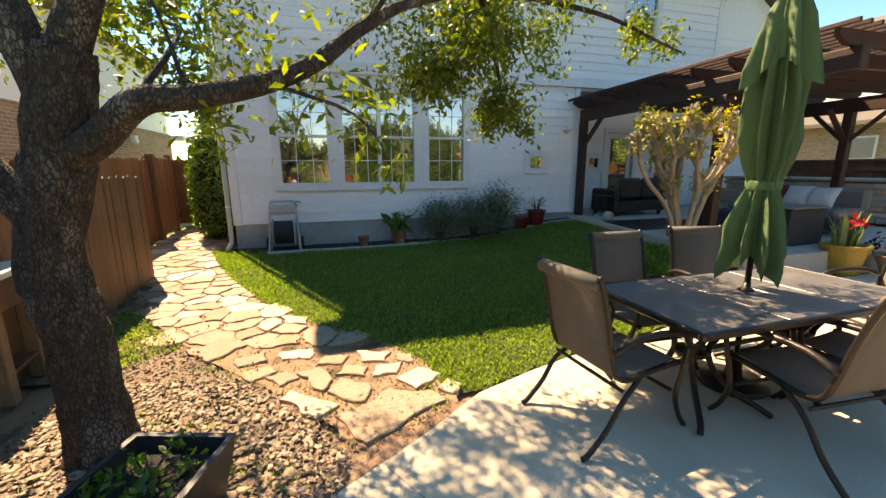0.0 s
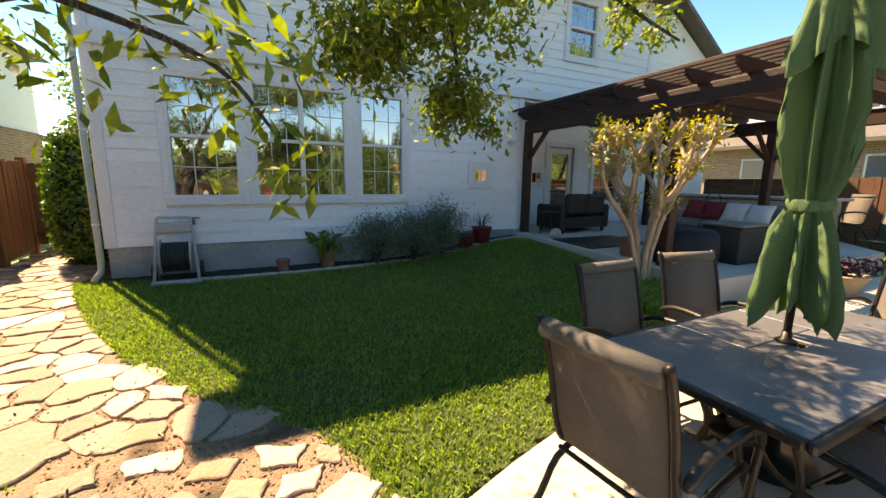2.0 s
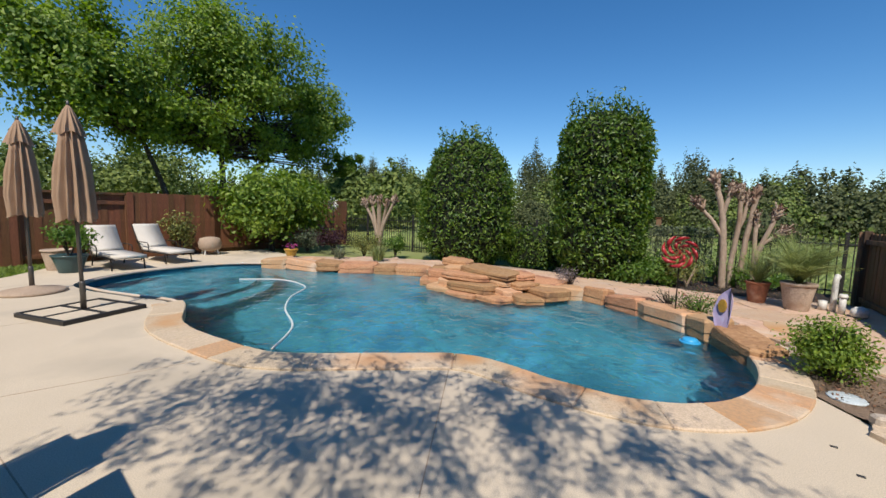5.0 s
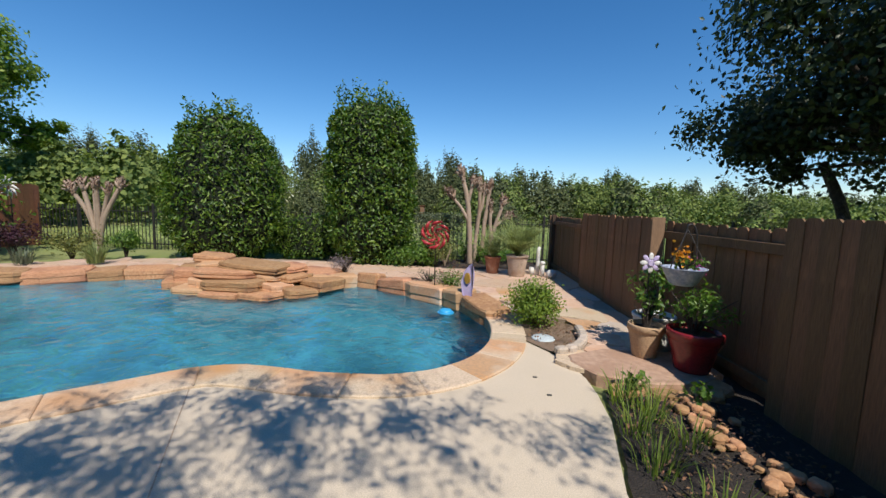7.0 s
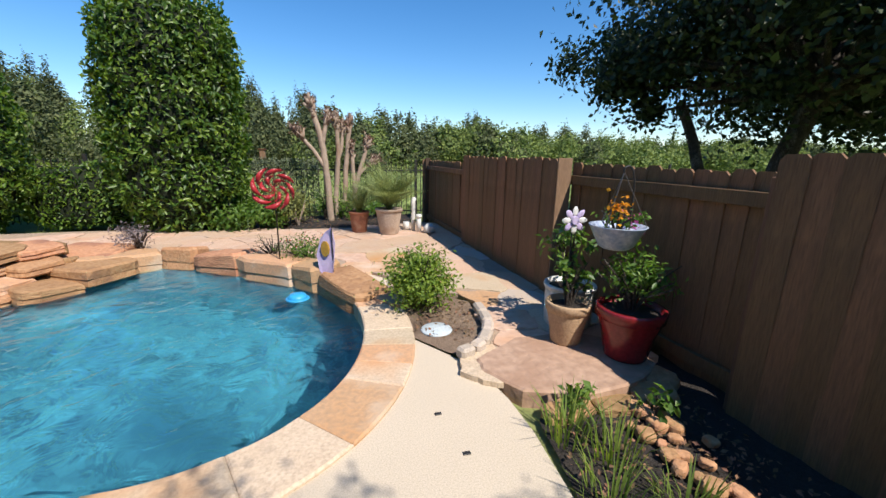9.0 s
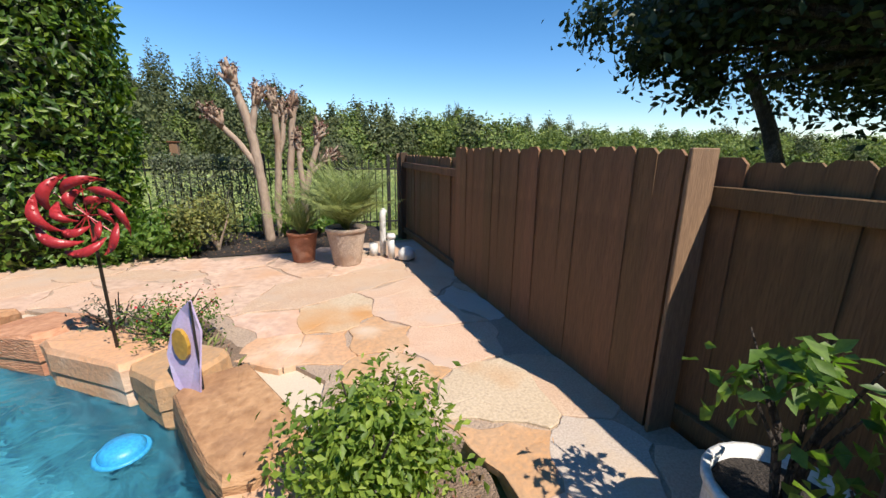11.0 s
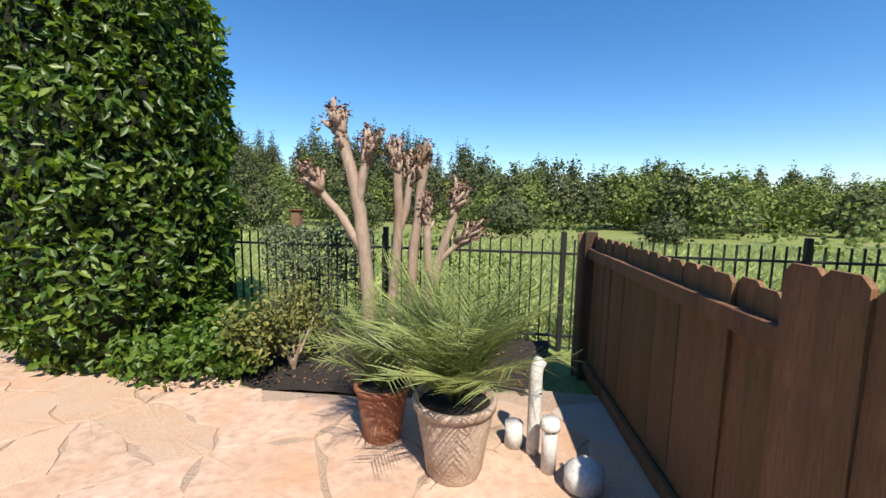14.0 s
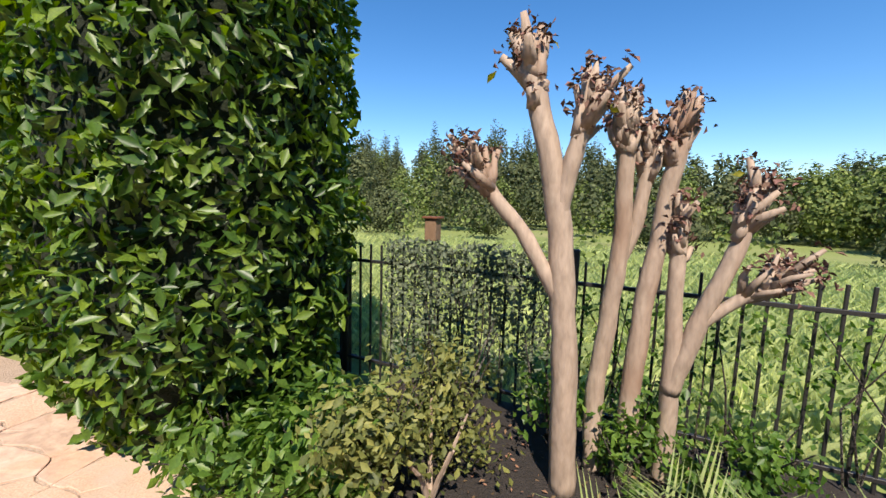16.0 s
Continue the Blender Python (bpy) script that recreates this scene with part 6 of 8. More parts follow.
M_brownleaf = material("bronze_leaf", (0.20, 0.225, 0.06), (0.15, 0.165, 0.045), 5, 0.6, 0.0, vary=0.5, island=True, thin=0.25)
M_purple = material("purple_leaf", (0.05, 0.012, 0.022), (0.035, 0.01, 0.02), 5, 0.6, 0.0, vary=0.4, island=True, thin=0.2)
M_newleaf = material("spring_leaf", (0.36, 0.32, 0.05), (0.26, 0.24, 0.035), 5, 0.5, 0.0, vary=0.35, island=True, thin=0.35)
M_palm = material("palm_leaf", (0.25, 0.31, 0.11), (0.19, 0.24, 0.08), 4, 0.5, 0.0, vary=0.35, island=True, thin=0.25)
M_dry = material("dry_leaf", (0.22, 0.135, 0.075), (0.15, 0.085, 0.045), 5, 0.9, 0.0, vary=0.5, island=True)
M_litter = material("pale_litter", (0.25, 0.17, 0.11), (0.12, 0.08, 0.05), 5, 0.9, 0.0, vary=0.6, island=True)
M_twig = material("smooth_pale_bark", (0.44, 0.345, 0.265), (0.34, 0.255, 0.19), 7, 0.7, 0.3, 40, stretch=(1, 1, 0.3), dirt=(0.24, 0.15, 0.10), dirt_scale=4)
M_seed = material("dry_seed_head", (0.20, 0.11, 0.08), (0.13, 0.07, 0.05), 8, 0.9, 0.4, 60, vary=0.3, island=True)
M_flower_y = material("orange_petal", (0.75, 0.36, 0.02), (0.6, 0.25, 0.02), 5, 0.6, 0.0, vary=0.2, island=True, thin=0.3)
M_flower_p = material("pink_petal", (0.55, 0.10, 0.28), (0.4, 0.08, 0.3), 5, 0.6, 0.0, vary=0.3, island=True, thin=0.3)
M_flower_r = material("red_petal", (0.55, 0.05, 0.04), (0.42, 0.03, 0.03), 5, 0.6, 0.0, vary=0.2, island=True, thin=0.3)
M_lilac = material("lilac_paint", (0.40, 0.30, 0.55), (0.55, 0.48, 0.65), 12, 0.5, 0.1)
M_redmetal = material("red_enamel", (0.42, 0.03, 0.035), (0.33, 0.025, 0.03), 6, 0.35, 0.1)


def pot(name, label, at, rt, rb, h, mat, rim=0.04, flutes=0, soil=True):
    p = thing(name, label, "pot", at)
    w = (lambda a, j: 1 + (0.018 * math.cos(flutes * a) if 0 < j < 5 else 0)) if flutes else None
    Geo().lathe([(rb * 0.96, 0), (rb, 0.012), (rb + (rt - rb) * 0.4, h * 0.45), (rt * 0.97, h - rim - 0.01), (rt * 0.97, h - rim), (rt * 1.04, h - rim + 0.004), (rt * 1.06, h - 0.012), (rt * 1.03, h), (rt * 0.93, h), (rt * 0.9, h - 0.05)], 36 if flutes else 24, wob=w).make("body", mat, p, smooth=True)
    if soil:
        Geo().lathe([(rt * 0.905, h - 0.06), (rt * 0.905, h - 0.045), (rt * 0.4, h - 0.035)], 18).make("soil", M_soil, p)
    return p


def shrub(name, label, at, r, h, n, leaf, mat, seed, stems=7, aspect=0.45, category="shrub", zlow=0.25, jitter=0.8):
    """Stems fanning out to a loose head of leaves."""
    t = thing(name, label, category, at)
    rs = np.random.RandomState(seed)
    g = Geo()
    tips = []
    for k in range(stems):
        a = rs.uniform(0, 6.28)
        d = r * rs.uniform(0.25, 0.9)
        z = h * rs.uniform(0.6, 1.0)
        tips.append((d * math.cos(a), d * math.sin(a), z))
        g.tube([(0.02 * math.cos(a), 0.02 * math.sin(a), 0), (d * 0.35 * math.cos(a), d * 0.35 * math.sin(a), z * 0.55), tips[-1]], [0.012, 0.008, 0.003], 5)
    g.make("stem", M_bark, t, kind="stuff")
    p, q, cc = blob_points(rs, n, (0, 0, h * (0.5 + zlow / 2)), (r, r, h * (0.5 - zlow / 2)), max(8, n // 40), 0.2, 0.25)
    p[:, 2] = np.maximum(p[:, 2], 0.01)
    cloud("foliage", p, q, leaf, mat, t, aspect, 0.12, jitter, seed)
    return t


def blades(name, label, at, n, h, r, mat, seed, w=0.012, category="grass", lean=0.5):
    """A tuft of arching blades."""
    rs = np.random.RandomState(seed)
    t = thing(name, label, category, at)
    V, F = [], []
    for k in range(n):
        a, d = rs.uniform(0, 6.28), r * math.sqrt(rs.uniform(0, 1)) * 0.5
        b = np.array((d * math.cos(a), d * math.sin(a), 0))
        out = np.array((math.cos(a), math.sin(a), 0)) * lean * h * rs.uniform(0.2, 1.2)
        hh = h * rs.uniform(0.5, 1.1)
        s = np.array((-math.sin(a), math.cos(a), 0)) * w / 2
        o = len(V)
        for u, wd in ((0, 1), (0.5, 0.85), (1, 0)):
            c = b + out * u * u + np.array((0, 0, hh * (u - 0.18 * u * u)))
            V += [c - s * wd, c + s * wd] if wd else [c]
        F += [(o, o + 1, o + 3), (o, o + 3, o + 2), (o + 2, o + 3, o + 4)]
    tri_mesh("blade", np.array(V), np.array(F), mat, t, kind="stuff")
    return t


def to_edge(x, y, poly):
    """The nearest place on an outline, slightly uneven."""
    best = None
    for i in range(len(poly)):
        a, b = poly[i - 1], poly[i]
        dx, dy = b[0] - a[0], b[1] - a[1]
        t = min(max(((x - a[0]) * dx + (y - a[1]) * dy) / (dx * dx + dy * dy + 1e-9), 0), 1)
        p = (a[0] + dx * t, a[1] + dy * t)
        d = math.dist(p, (x, y))
        if best is None or d < best[0]:
            best = (d, p)
    return best[1][0] + 0.02 * noise.noise((x * 9, y * 9, 1)), best[1][1] + 0.02 * noise.noise((x * 9, y * 9, 5))


def patch(name, poly, zf, mat, step, label, category):
    """A gridded sheet of ground over an outline."""
    g, ids = Geo(), {}
    x0, y0 = min(p[0] for p in poly), min(p[1] for p in poly)
    nx, ny = int((max(p[0] for p in poly) - x0) / step) + 1, int((max(p[1] for p in poly) - y0) / step) + 1
    full = {(ix, iy) for iy in range(ny) for ix in range(nx) if inside((x0 + (ix + 0.5) * step, y0 + (iy + 0.5) * step), poly)}
    for iy in range(ny):
        for ix in range(nx):
            if inside((x0 + (ix + 0.5) * step, y0 + (iy + 0.5) * step), poly):
                q = []
                for k in ((ix, iy), (ix + 1, iy), (ix + 1, iy + 1), (ix, iy + 1)):
                    if k not in ids:
                        ids[k] = len(g.v)
                        X, Y = x0 + k[0] * step, y0 + k[1] * step
                        if any((k[0] + i, k[1] + j) not in full for i in (-1, 0) for j in (-1, 0)):
                            X, Y = to_edge(X, Y, poly)
                        g.v.append((X, Y, zf(X, Y)))
                    q.append(ids[k])
                g.f.append(tuple(q))
    return g.make(name, mat, label=label, category=category, kind="structure", smooth=True)


def many(poly, n, seed):
    """Random places inside an outline."""
    rs = np.random.RandomState(seed)
    P = np.array(poly)
    lo, hi = P.min(0), P.max(0)
    p = rs.uniform(lo, hi, (n, 2))
    ok = np.zeros(n, bool)
    for i in range(len(P)):
        a, b = P[i], P[i - 1]
        if a[1] == b[1]:
            continue
        c = ((a[1] > p[:, 1]) != (b[1] > p[:, 1])) & (p[:, 0] < (b[0] - a[0]) * (p[:, 1] - a[1]) / (b[1] - a[1]) + a[0])
        ok ^= c
    return p[ok]


def turf(name, label, poly, n, h, zf, mat, seed, w=0.006):
    """Grass blades over an area: nobody could count them."""
    p = many(poly, n, seed)
    rs = np.random.RandomState(seed + 1)
    m = len(p)
    z = np.array([zf(x, y) for x, y in p])
    a = rs.uniform(0, 6.28, m)
    hh = h * rs.uniform(0.5, 1.25, m) * (1 + 0.25 * np.sin(p[:, 0] * 3.1) * np.cos(p[:, 1] * 2.7))
    b = np.stack([p[:, 0], p[:, 1], z - 0.012], 1)
    s = np.stack([-np.sin(a), np.cos(a), 0 * a], 1) * w * rs.uniform(0.6, 1.3, m)[:, None]
    ln = np.stack([np.cos(a), np.sin(a), 0 * a], 1) * (hh * rs.uniform(0.2, 1.0, m))[:, None]
    up = np.stack([0 * a, 0 * a, hh], 1)
    V = np.stack([b - s, b + s, b + ln * 0.3 + up * 0.6 + s * 0.7, b + ln + up], 1).reshape(-1, 3)
    i = np.arange(m)[:, None] * 4
    F = np.concatenate([i + [0, 1, 2], i + [0, 2, 3]], 1).reshape(-1, 3)
    return tri_mesh(name, V, F, mat, None, label, "grass", "stuff")


# ---- left of the lawn: gravel, path dirt, beds ----
def path_z(x, y):
    return max(0.0, (y - 5.0) * 0.022)


GRAVEL = [(-3.62, 6.3), (-3.3, 7.4), (-2.65, 5.55), (-1.8, 3.99), (-1.09, 3.08), (-0.56, 2.5), (-0.1, 1.8), (-0.2, 1.5), (-0.5, 1.2), (-0.78, 0.5), (-0.82, -0.6), (-0.74, -1.6), (-2.1, -1.6), (-2.1, 3.2), (-3.8, 3.2)]
patch("gravel_bed", GRAVEL, lambda x, y: path_z(x, y) - 0.012 + 0.012 * noise.noise((x * 4, y * 4, 2)), M_gravel, 0.06, "bare ground with gravel and leaf litter under the oak", "ground")
PATHWAY = [(-3.66, 12.6), (-3.66, 9.5), (-3.5, 8.2), (-3.26, 7.33), (-2.65, 5.55), (-1.8, 3.99), (-1.09, 3.08), (-0.56, 2.5), (-0.19, 2.0), (-0.24, 1.5), (0.3, 1.79), (0.62, 2.0), (0.62, 2.3), (0.55, 2.65), (0.33, 3.08), (-0.37, 3.87), (-0.95, 4.72), (-1.47, 5.7), (-1.97, 6.95), (-2.2, 7.7), (-2.1, 12.6)]
patch("path_dirt", PATHWAY, lambda x, y: path_z(x, y) - 0.004 + 0.008 * noise.noise((x * 5, y * 5, 7)), M_dirt, 0.05, "reddish dirt between the path stones", "path")
BED = [(-1.9, 7.9), (-1.95, 7.5), (-0.6, 7.3), (0.6, 7.26), (2.0, 7.42), (3.4, 7.48), (4.6, 7.55), (5.45, 7.5), (5.45, 7.9)]
patch("flower_bed", BED, lambda x, y: lawn_z(x, y) + 0.01 + 0.015 * noise.noise((x * 6, y * 6, 1)), M_soil, 0.06, "dark mulch bed along the house foundation", "flower bed")
turf("grass_blades", "short green grass blades over the lawn", LAWN, 150000, 0.045, lawn_z, M_blade, 41)
WEEDY = [(-2.4, 4.9), (-1.9, 4.1), (-1.5, 3.6), (-1.8, 3.3), (-2.4, 3.5), (-2.7, 4.3)]
turf("weed_patch", "thin sunlit grass growing beside the path", WEEDY, 5000, 0.05, path_z, M_blade, 42)
turf("far_grass", "mown grass strip along the back fence", [(10.8, 3.4), (10.85, 0.9), (11.7, -0.45), (12.8, -1.3), (13.6, -1.6), (13.7, 3.6), (13.7, 6.0)], 30000, 0.06, lambda x, y: -0.05, M_blade, 43, 0.012)
turf("planting_grass", "bright grass round the pruned tree", [(4.2, 3.15), (5.15, 3.75), (5.2, 4.9), (4.7, 5.0), (4.3, 4.2)], 5200, 0.16, lawn_z, M_blade, 44, 0.010)
turf("meadow_grass", "tall loose meadow grass beyond the iron fence", [(-12, -10.8), (14, -10.8), (20, -24), (-22, -24)], 120000, 0.26, lambda x, y: -0.06, material("meadow_blade", (0.44, 0.50, 0.22), (0.36, 0.43, 0.17), 1, 0.7, 0.0, vary=0.4, island=True, thin=0.35), 45, 0.007)
sheet("yard_soil", [(-4.2, 1.0), (-0.2, 1.3), (0.3, 1.82), (1.0, 2.3), (1.2, 3.0), (-0.5, 5.0), (-2.0, 8.2), (-2.3, 12.8), (-3.9, 12.8), (-3.9, 6.0)], [], -0.045, M_dirt, label="brown garden soil under path and gravel", category="ground")
_p = many(GRAVEL, 26000, 46)
_rs = np.random.RandomState(47)
cloud("leaf_litter", np.c_[_p, [path_z(x, y) + 0.008 for x, y in _p]], np.tile((0, 0, 1.0), (len(_p), 1)), 0.038, M_litter, None, 0.55, 0.1, 0.5, 48, "dry brown leaves lying under the oak", "leaf litter", "stuff")
_p = many([(-2.0, 3.0), (-1.0, 2.9), (-0.1, 1.8), (-0.3, 1.2), (-0.9, 0.8), (-2.0, 1.2)], 4200, 49)
_g = Geo()
for x, y in _p[:3000]:
    s = R.uniform(0.008, 0.022) * (2.2 if R.random() < 0.06 else 1)
    _g.lathe([(s * 0.7, 0), (s, s * 0.2), (s * 0.75, s * 0.42), (s * 0.2, s * 0.48)], 6, (x, y, path_z(x, y) - 0.006), wob=lambda a, j, q=R.uniform(0, 6): 1 + 0.25 * math.cos(2 * a + q))
_g.make("pebbles", material("river_pebble", (0.36, 0.27, 0.19), (0.25, 0.175, 0.115), 9, 0.8, 0.3, 60, vary=0.35, island=True), label="loose river pebbles scattered under the oak", category="pebbles", kind="stuff")

_p = many([(-1.9, 4.4), (-0.6, 2.6), (-0.1, 1.75), (0.55, 2.0), (0.5, 2.8), (-0.5, 4.4)], 4200, 150)
cloud("path_litter", np.c_[_p, [path_z(x, y) + 0.004 for x, y in _p]], np.tile((0, 0, 1.0), (len(_p), 1)), 0.026, M_dry, None, 0.55, 0.1, 0.4, 151, "small dry leaf crumbs between the path stones", "leaf litter", "stuff")
turf("path_weeds", "sparse weeds sprouting along the path edge", [(-1.3, 3.1), (-0.55, 2.5), (-0.1, 1.75), (0.6, 2.05), (0.55, 2.4), (0.1, 2.2), (-0.3, 2.45), (-1.1, 3.3)], 1700, 0.035, path_z, M_blade, 152, 0.008)
turf("oak_weeds", "thin weeds among the leaf litter", [(-1.5, 2.6), (-0.8, 2.2), (-0.3, 1.6), (-0.7, 1.3), (-1.4, 1.8)], 900, 0.03, path_z, M_blade, 153, 0.009)

# house bed: hose reel, pots, shrubs
hr = thing("hose_reel", "grey wheeled hose reel cart standing by the house wall", "hose reel", (-0.98, 7.42, lawn_z(-0.98, 7.42)), 3)
M_greyplast = material("grey_plastic", (0.46, 0.45, 0.43), (0.38, 0.37, 0.35), 6, 0.55, 0.15, 60)
for s in (-1, 1):
    Geo().tube(smooth_path([(s * 0.27, -0.18, 0.02), (s * 0.24, -0.06, 0.4), (s * 0.22, 0.05, 0.75), (s * 0.2, 0.10, 0.92)], 3), 0.022, 8).make("side_frame", M_greyplast, hr, smooth=True)
    Geo().tube([(s * 0.25, 0.12, 0.02), (s * 0.22, 0.0, 0.55)], 0.02, 8).make("side_frame", M_greyplast, hr)
    Geo().lathe([(0.10, -0.025), (0.13, -0.02), (0.13, 0.02), (0.10, 0.025)], 18, m=pose(s * 0.30, 0.12, 0.13, 0, 90, 0)).make("wheel", M_black, hr, smooth=True)
    Geo().lathe([(0.05, -0.01), (0.26, -0.008), (0.26, 0.008), (0.05, 0.01)], 24, m=pose(s * 0.18, 0.0, 0.36, 0, 90, 0)).make("drum_flange", M_greyplast, hr, smooth=True)
Geo().box((-0.30, -0.26, 0.0), (0.30, -0.16, 0.05), 0.01).make("base_bar", M_greyplast, hr)
Geo().box((-0.22, 0.02, 0.70), (0.22, 0.14, 0.84), 0.02).make("tray", M_greyplast, hr)
Geo().tube([(-0.2, 0.1, 0.92), (0.2, 0.1, 0.92)], 0.02, 8).make("handle", M_greyplast, hr)
_g = Geo()
for k in range(9):
    _g.tube([(-0.15 + k * 0.036, 0.20 * math.cos(a), 0.36 + 0.20 * math.sin(a)) for a in [6.2832 * i / 16 for i in range(17)]], 0.018, 6, False)
_g.make("hose", M_black, hr, "dark rubber hose wound on the drum", kind="stuff", smooth=True)
hb = thing("hose_bib", "brass garden tap on the house wall", "tap", (-0.78, 7.86, 0.93))
Geo().tube([(0, 0, 0), (0, -0.12, 0), (0.02, -0.15, -0.06)], 0.016, 8).make("spout", M_bronze, hb)
Geo().tube([(-0.1, -0.1, 0.035), (0.1, -0.1, 0.035)], 0.012, 6).make("tap_handle", M_redmetal, hb)
pot("terracotta_pot", "small terracotta pot in the mulch bed", (0.46, 7.55, lawn_z(0.46, 7.55)), 0.11, 0.08, 0.19, M_terra)
pot("terracotta_pot", "terracotta pot holding a leafy plant", (1.18, 7.6, lawn_z(1.2, 7.6)), 0.16, 0.11, 0.30, M_terra)
shrub("potted_plant", "broad-leaved plant in a terracotta pot", (1.18, 7.6, lawn_z(1.2, 7.6) + 0.26), 0.32, 0.30, 60, 0.22, M_greenleaf, 51, 6, 0.3, "plant")
blades("cactus_plant", "upright paddle-leaved succulent among the bed plants", (1.05, 7.45, lawn_z(1, 7.4) + 0.2), 7, 0.5, 0.15, M_greenleaf, 52, 0.07, "plant", 0.4)
for i, (x, y, r, h) in enumerate(((2.0, 7.42, 0.52, 1.02), (2.72, 7.4, 0.5, 1.02), (3.3, 7.42, 0.46, 1.15))):
    shrub("sage_shrub", "grey-green sage shrub against the foundation", (x, y, lawn_z(x, y)), r * 1.15, h * 0.95, 4600, 0.055, M_greyleaf, 53 + i, 24, 0.30, "shrub", 0.04)
pot("red_pot", "glossy dark red pot with a spindly plant", (3.92, 7.58, lawn_z(3.9, 7.6)), 0.17, 0.13, 0.26, M_redpot)
pot("red_pot", "taller glossy dark red pot in the mulch", (4.32, 7.62, lawn_z(4.3, 7.6)), 0.20, 0.15, 0.34, M_redpot)
shrub("potted_plant", "sparse stemmy plant growing in a red pot", (4.32, 7.62, lawn_z(4.3, 7.6) + 0.29), 0.34, 0.38, 60, 0.05, M_greyleaf, 57, 12, 0.4, "plant")
# bed edging stones
_e = smooth_path([(-0.7, 7.33), (0.6, 7.25), (2.0, 7.42), (3.4, 7.48), (4.6, 7.56), (5.3, 7.5)], 6)
edg = thing("bed_edging", "low pale stone edging between lawn and mulch", "edging", kind="structure")
for a, b in zip(_e, _e[1:]):
    L, an = math.dist(a, b), math.degrees(math.atan2(b[1] - a[1], b[0] - a[0]))
    Geo().box((0.004, -0.04, -0.03), (L - 0.004, 0.04, 0.035 + R.uniform(0, 0.015)), 0.012, pose(a[0], a[1], lawn_z(*a), 0, 0, an)).make("stone", M_stone_g, edg)

# clipped shrub at the house corner and plants by the gate
hedge("corner_shrub", "tall leafy shrub beside the side gate", (-2.45, 9.6, 0.12), (0.55, 0.8), 2.4, 6500, 0.10, 24, top_round=0.4, category="shrub")

# planter, potting bench and bin beneath the oak
pl = thing("planter_box", "square black planter box on the ground", "planter", (-0.98, 1.5, 0.0), -18)
for k in range(4):
    Geo().add([(-0.19, -0.19, 0), (0.19, -0.19, 0), (0.25, -0.25, 0.32), (-0.25, -0.25, 0.32), (-0.17, -0.17, 0), (0.17, -0.17, 0), (0.22, -0.22, 0.32), (-0.22, -0.22, 0.32)], [(0, 1, 2, 3), (5, 4, 7, 6), (3, 2, 6, 7)], Matrix.Rotation(k * math.pi / 2, 4, "Z")).make("side_panel", material("charcoal_plastic", (0.03, 0.032, 0.035), (0.02, 0.021, 0.023), 5, 0.5, 0.1) if k == 0 else bpy.data.materials["charcoal_plastic"], pl)
Geo().box((-0.20, -0.20, 0.2), (0.20, 0.20, 0.25), 0.01).make("soil", M_soil, pl)
shrub("planter_plant", "low dark leafy plant filling the planter", (-0.98, 1.5, 0.24), 0.2, 0.12, 160, 0.05, M_greenleaf, 58, 5, 0.55, "plant")
bn = thing("potting_bench", "brown wooden potting bench with shelves", "bench", (-2.95, 3.05, 0.0), 10)
Geo().box((-0.65, -0.3, 0.86), (0.65, 0.3, 0.91), 0.008).make("worktop", M_palewhite, bn, "white-topped bench surface")
Geo().box((-0.62, -0.27, 0.64), (0.62, 0.27, 0.855), 0.008).make("apron", M_fence, bn)
for x in (-0.57, 0.57):
    for y in (-0.23, 0.23):
        Geo().box((x - 0.045, y - 0.045, 0), (x + 0.045, y + 0.045, 0.64), 0.006).make("leg", M_raw, bn)
Geo().box((-0.6, -0.25, 0.18), (0.6, 0.25, 0.21), 0.005).make("shelf", M_fence, bn)
gb = thing("garden_bin", "green plastic garden bin with a lid", "bin", (-2.98, 3.72, 0.0), 10)
Geo().lathe([(0.22, 0), (0.25, 0.35), (0.28, 0.78), (0.29, 0.8)], 4, m=Matrix.Rotation(math.pi / 4, 4, "Z")).make("body", material("green_plastic", (0.045, 0.10, 0.03), (0.035, 0.08, 0.025), 5, 0.5, 0.1), gb)
Geo().lathe([(0.32, 0.80), (0.33, 0.84), (0.24, 0.90)], 4, m=Matrix.Rotation(math.pi / 4, 4, "Z")).make("lid", bpy.data.materials["green_plastic"], gb)


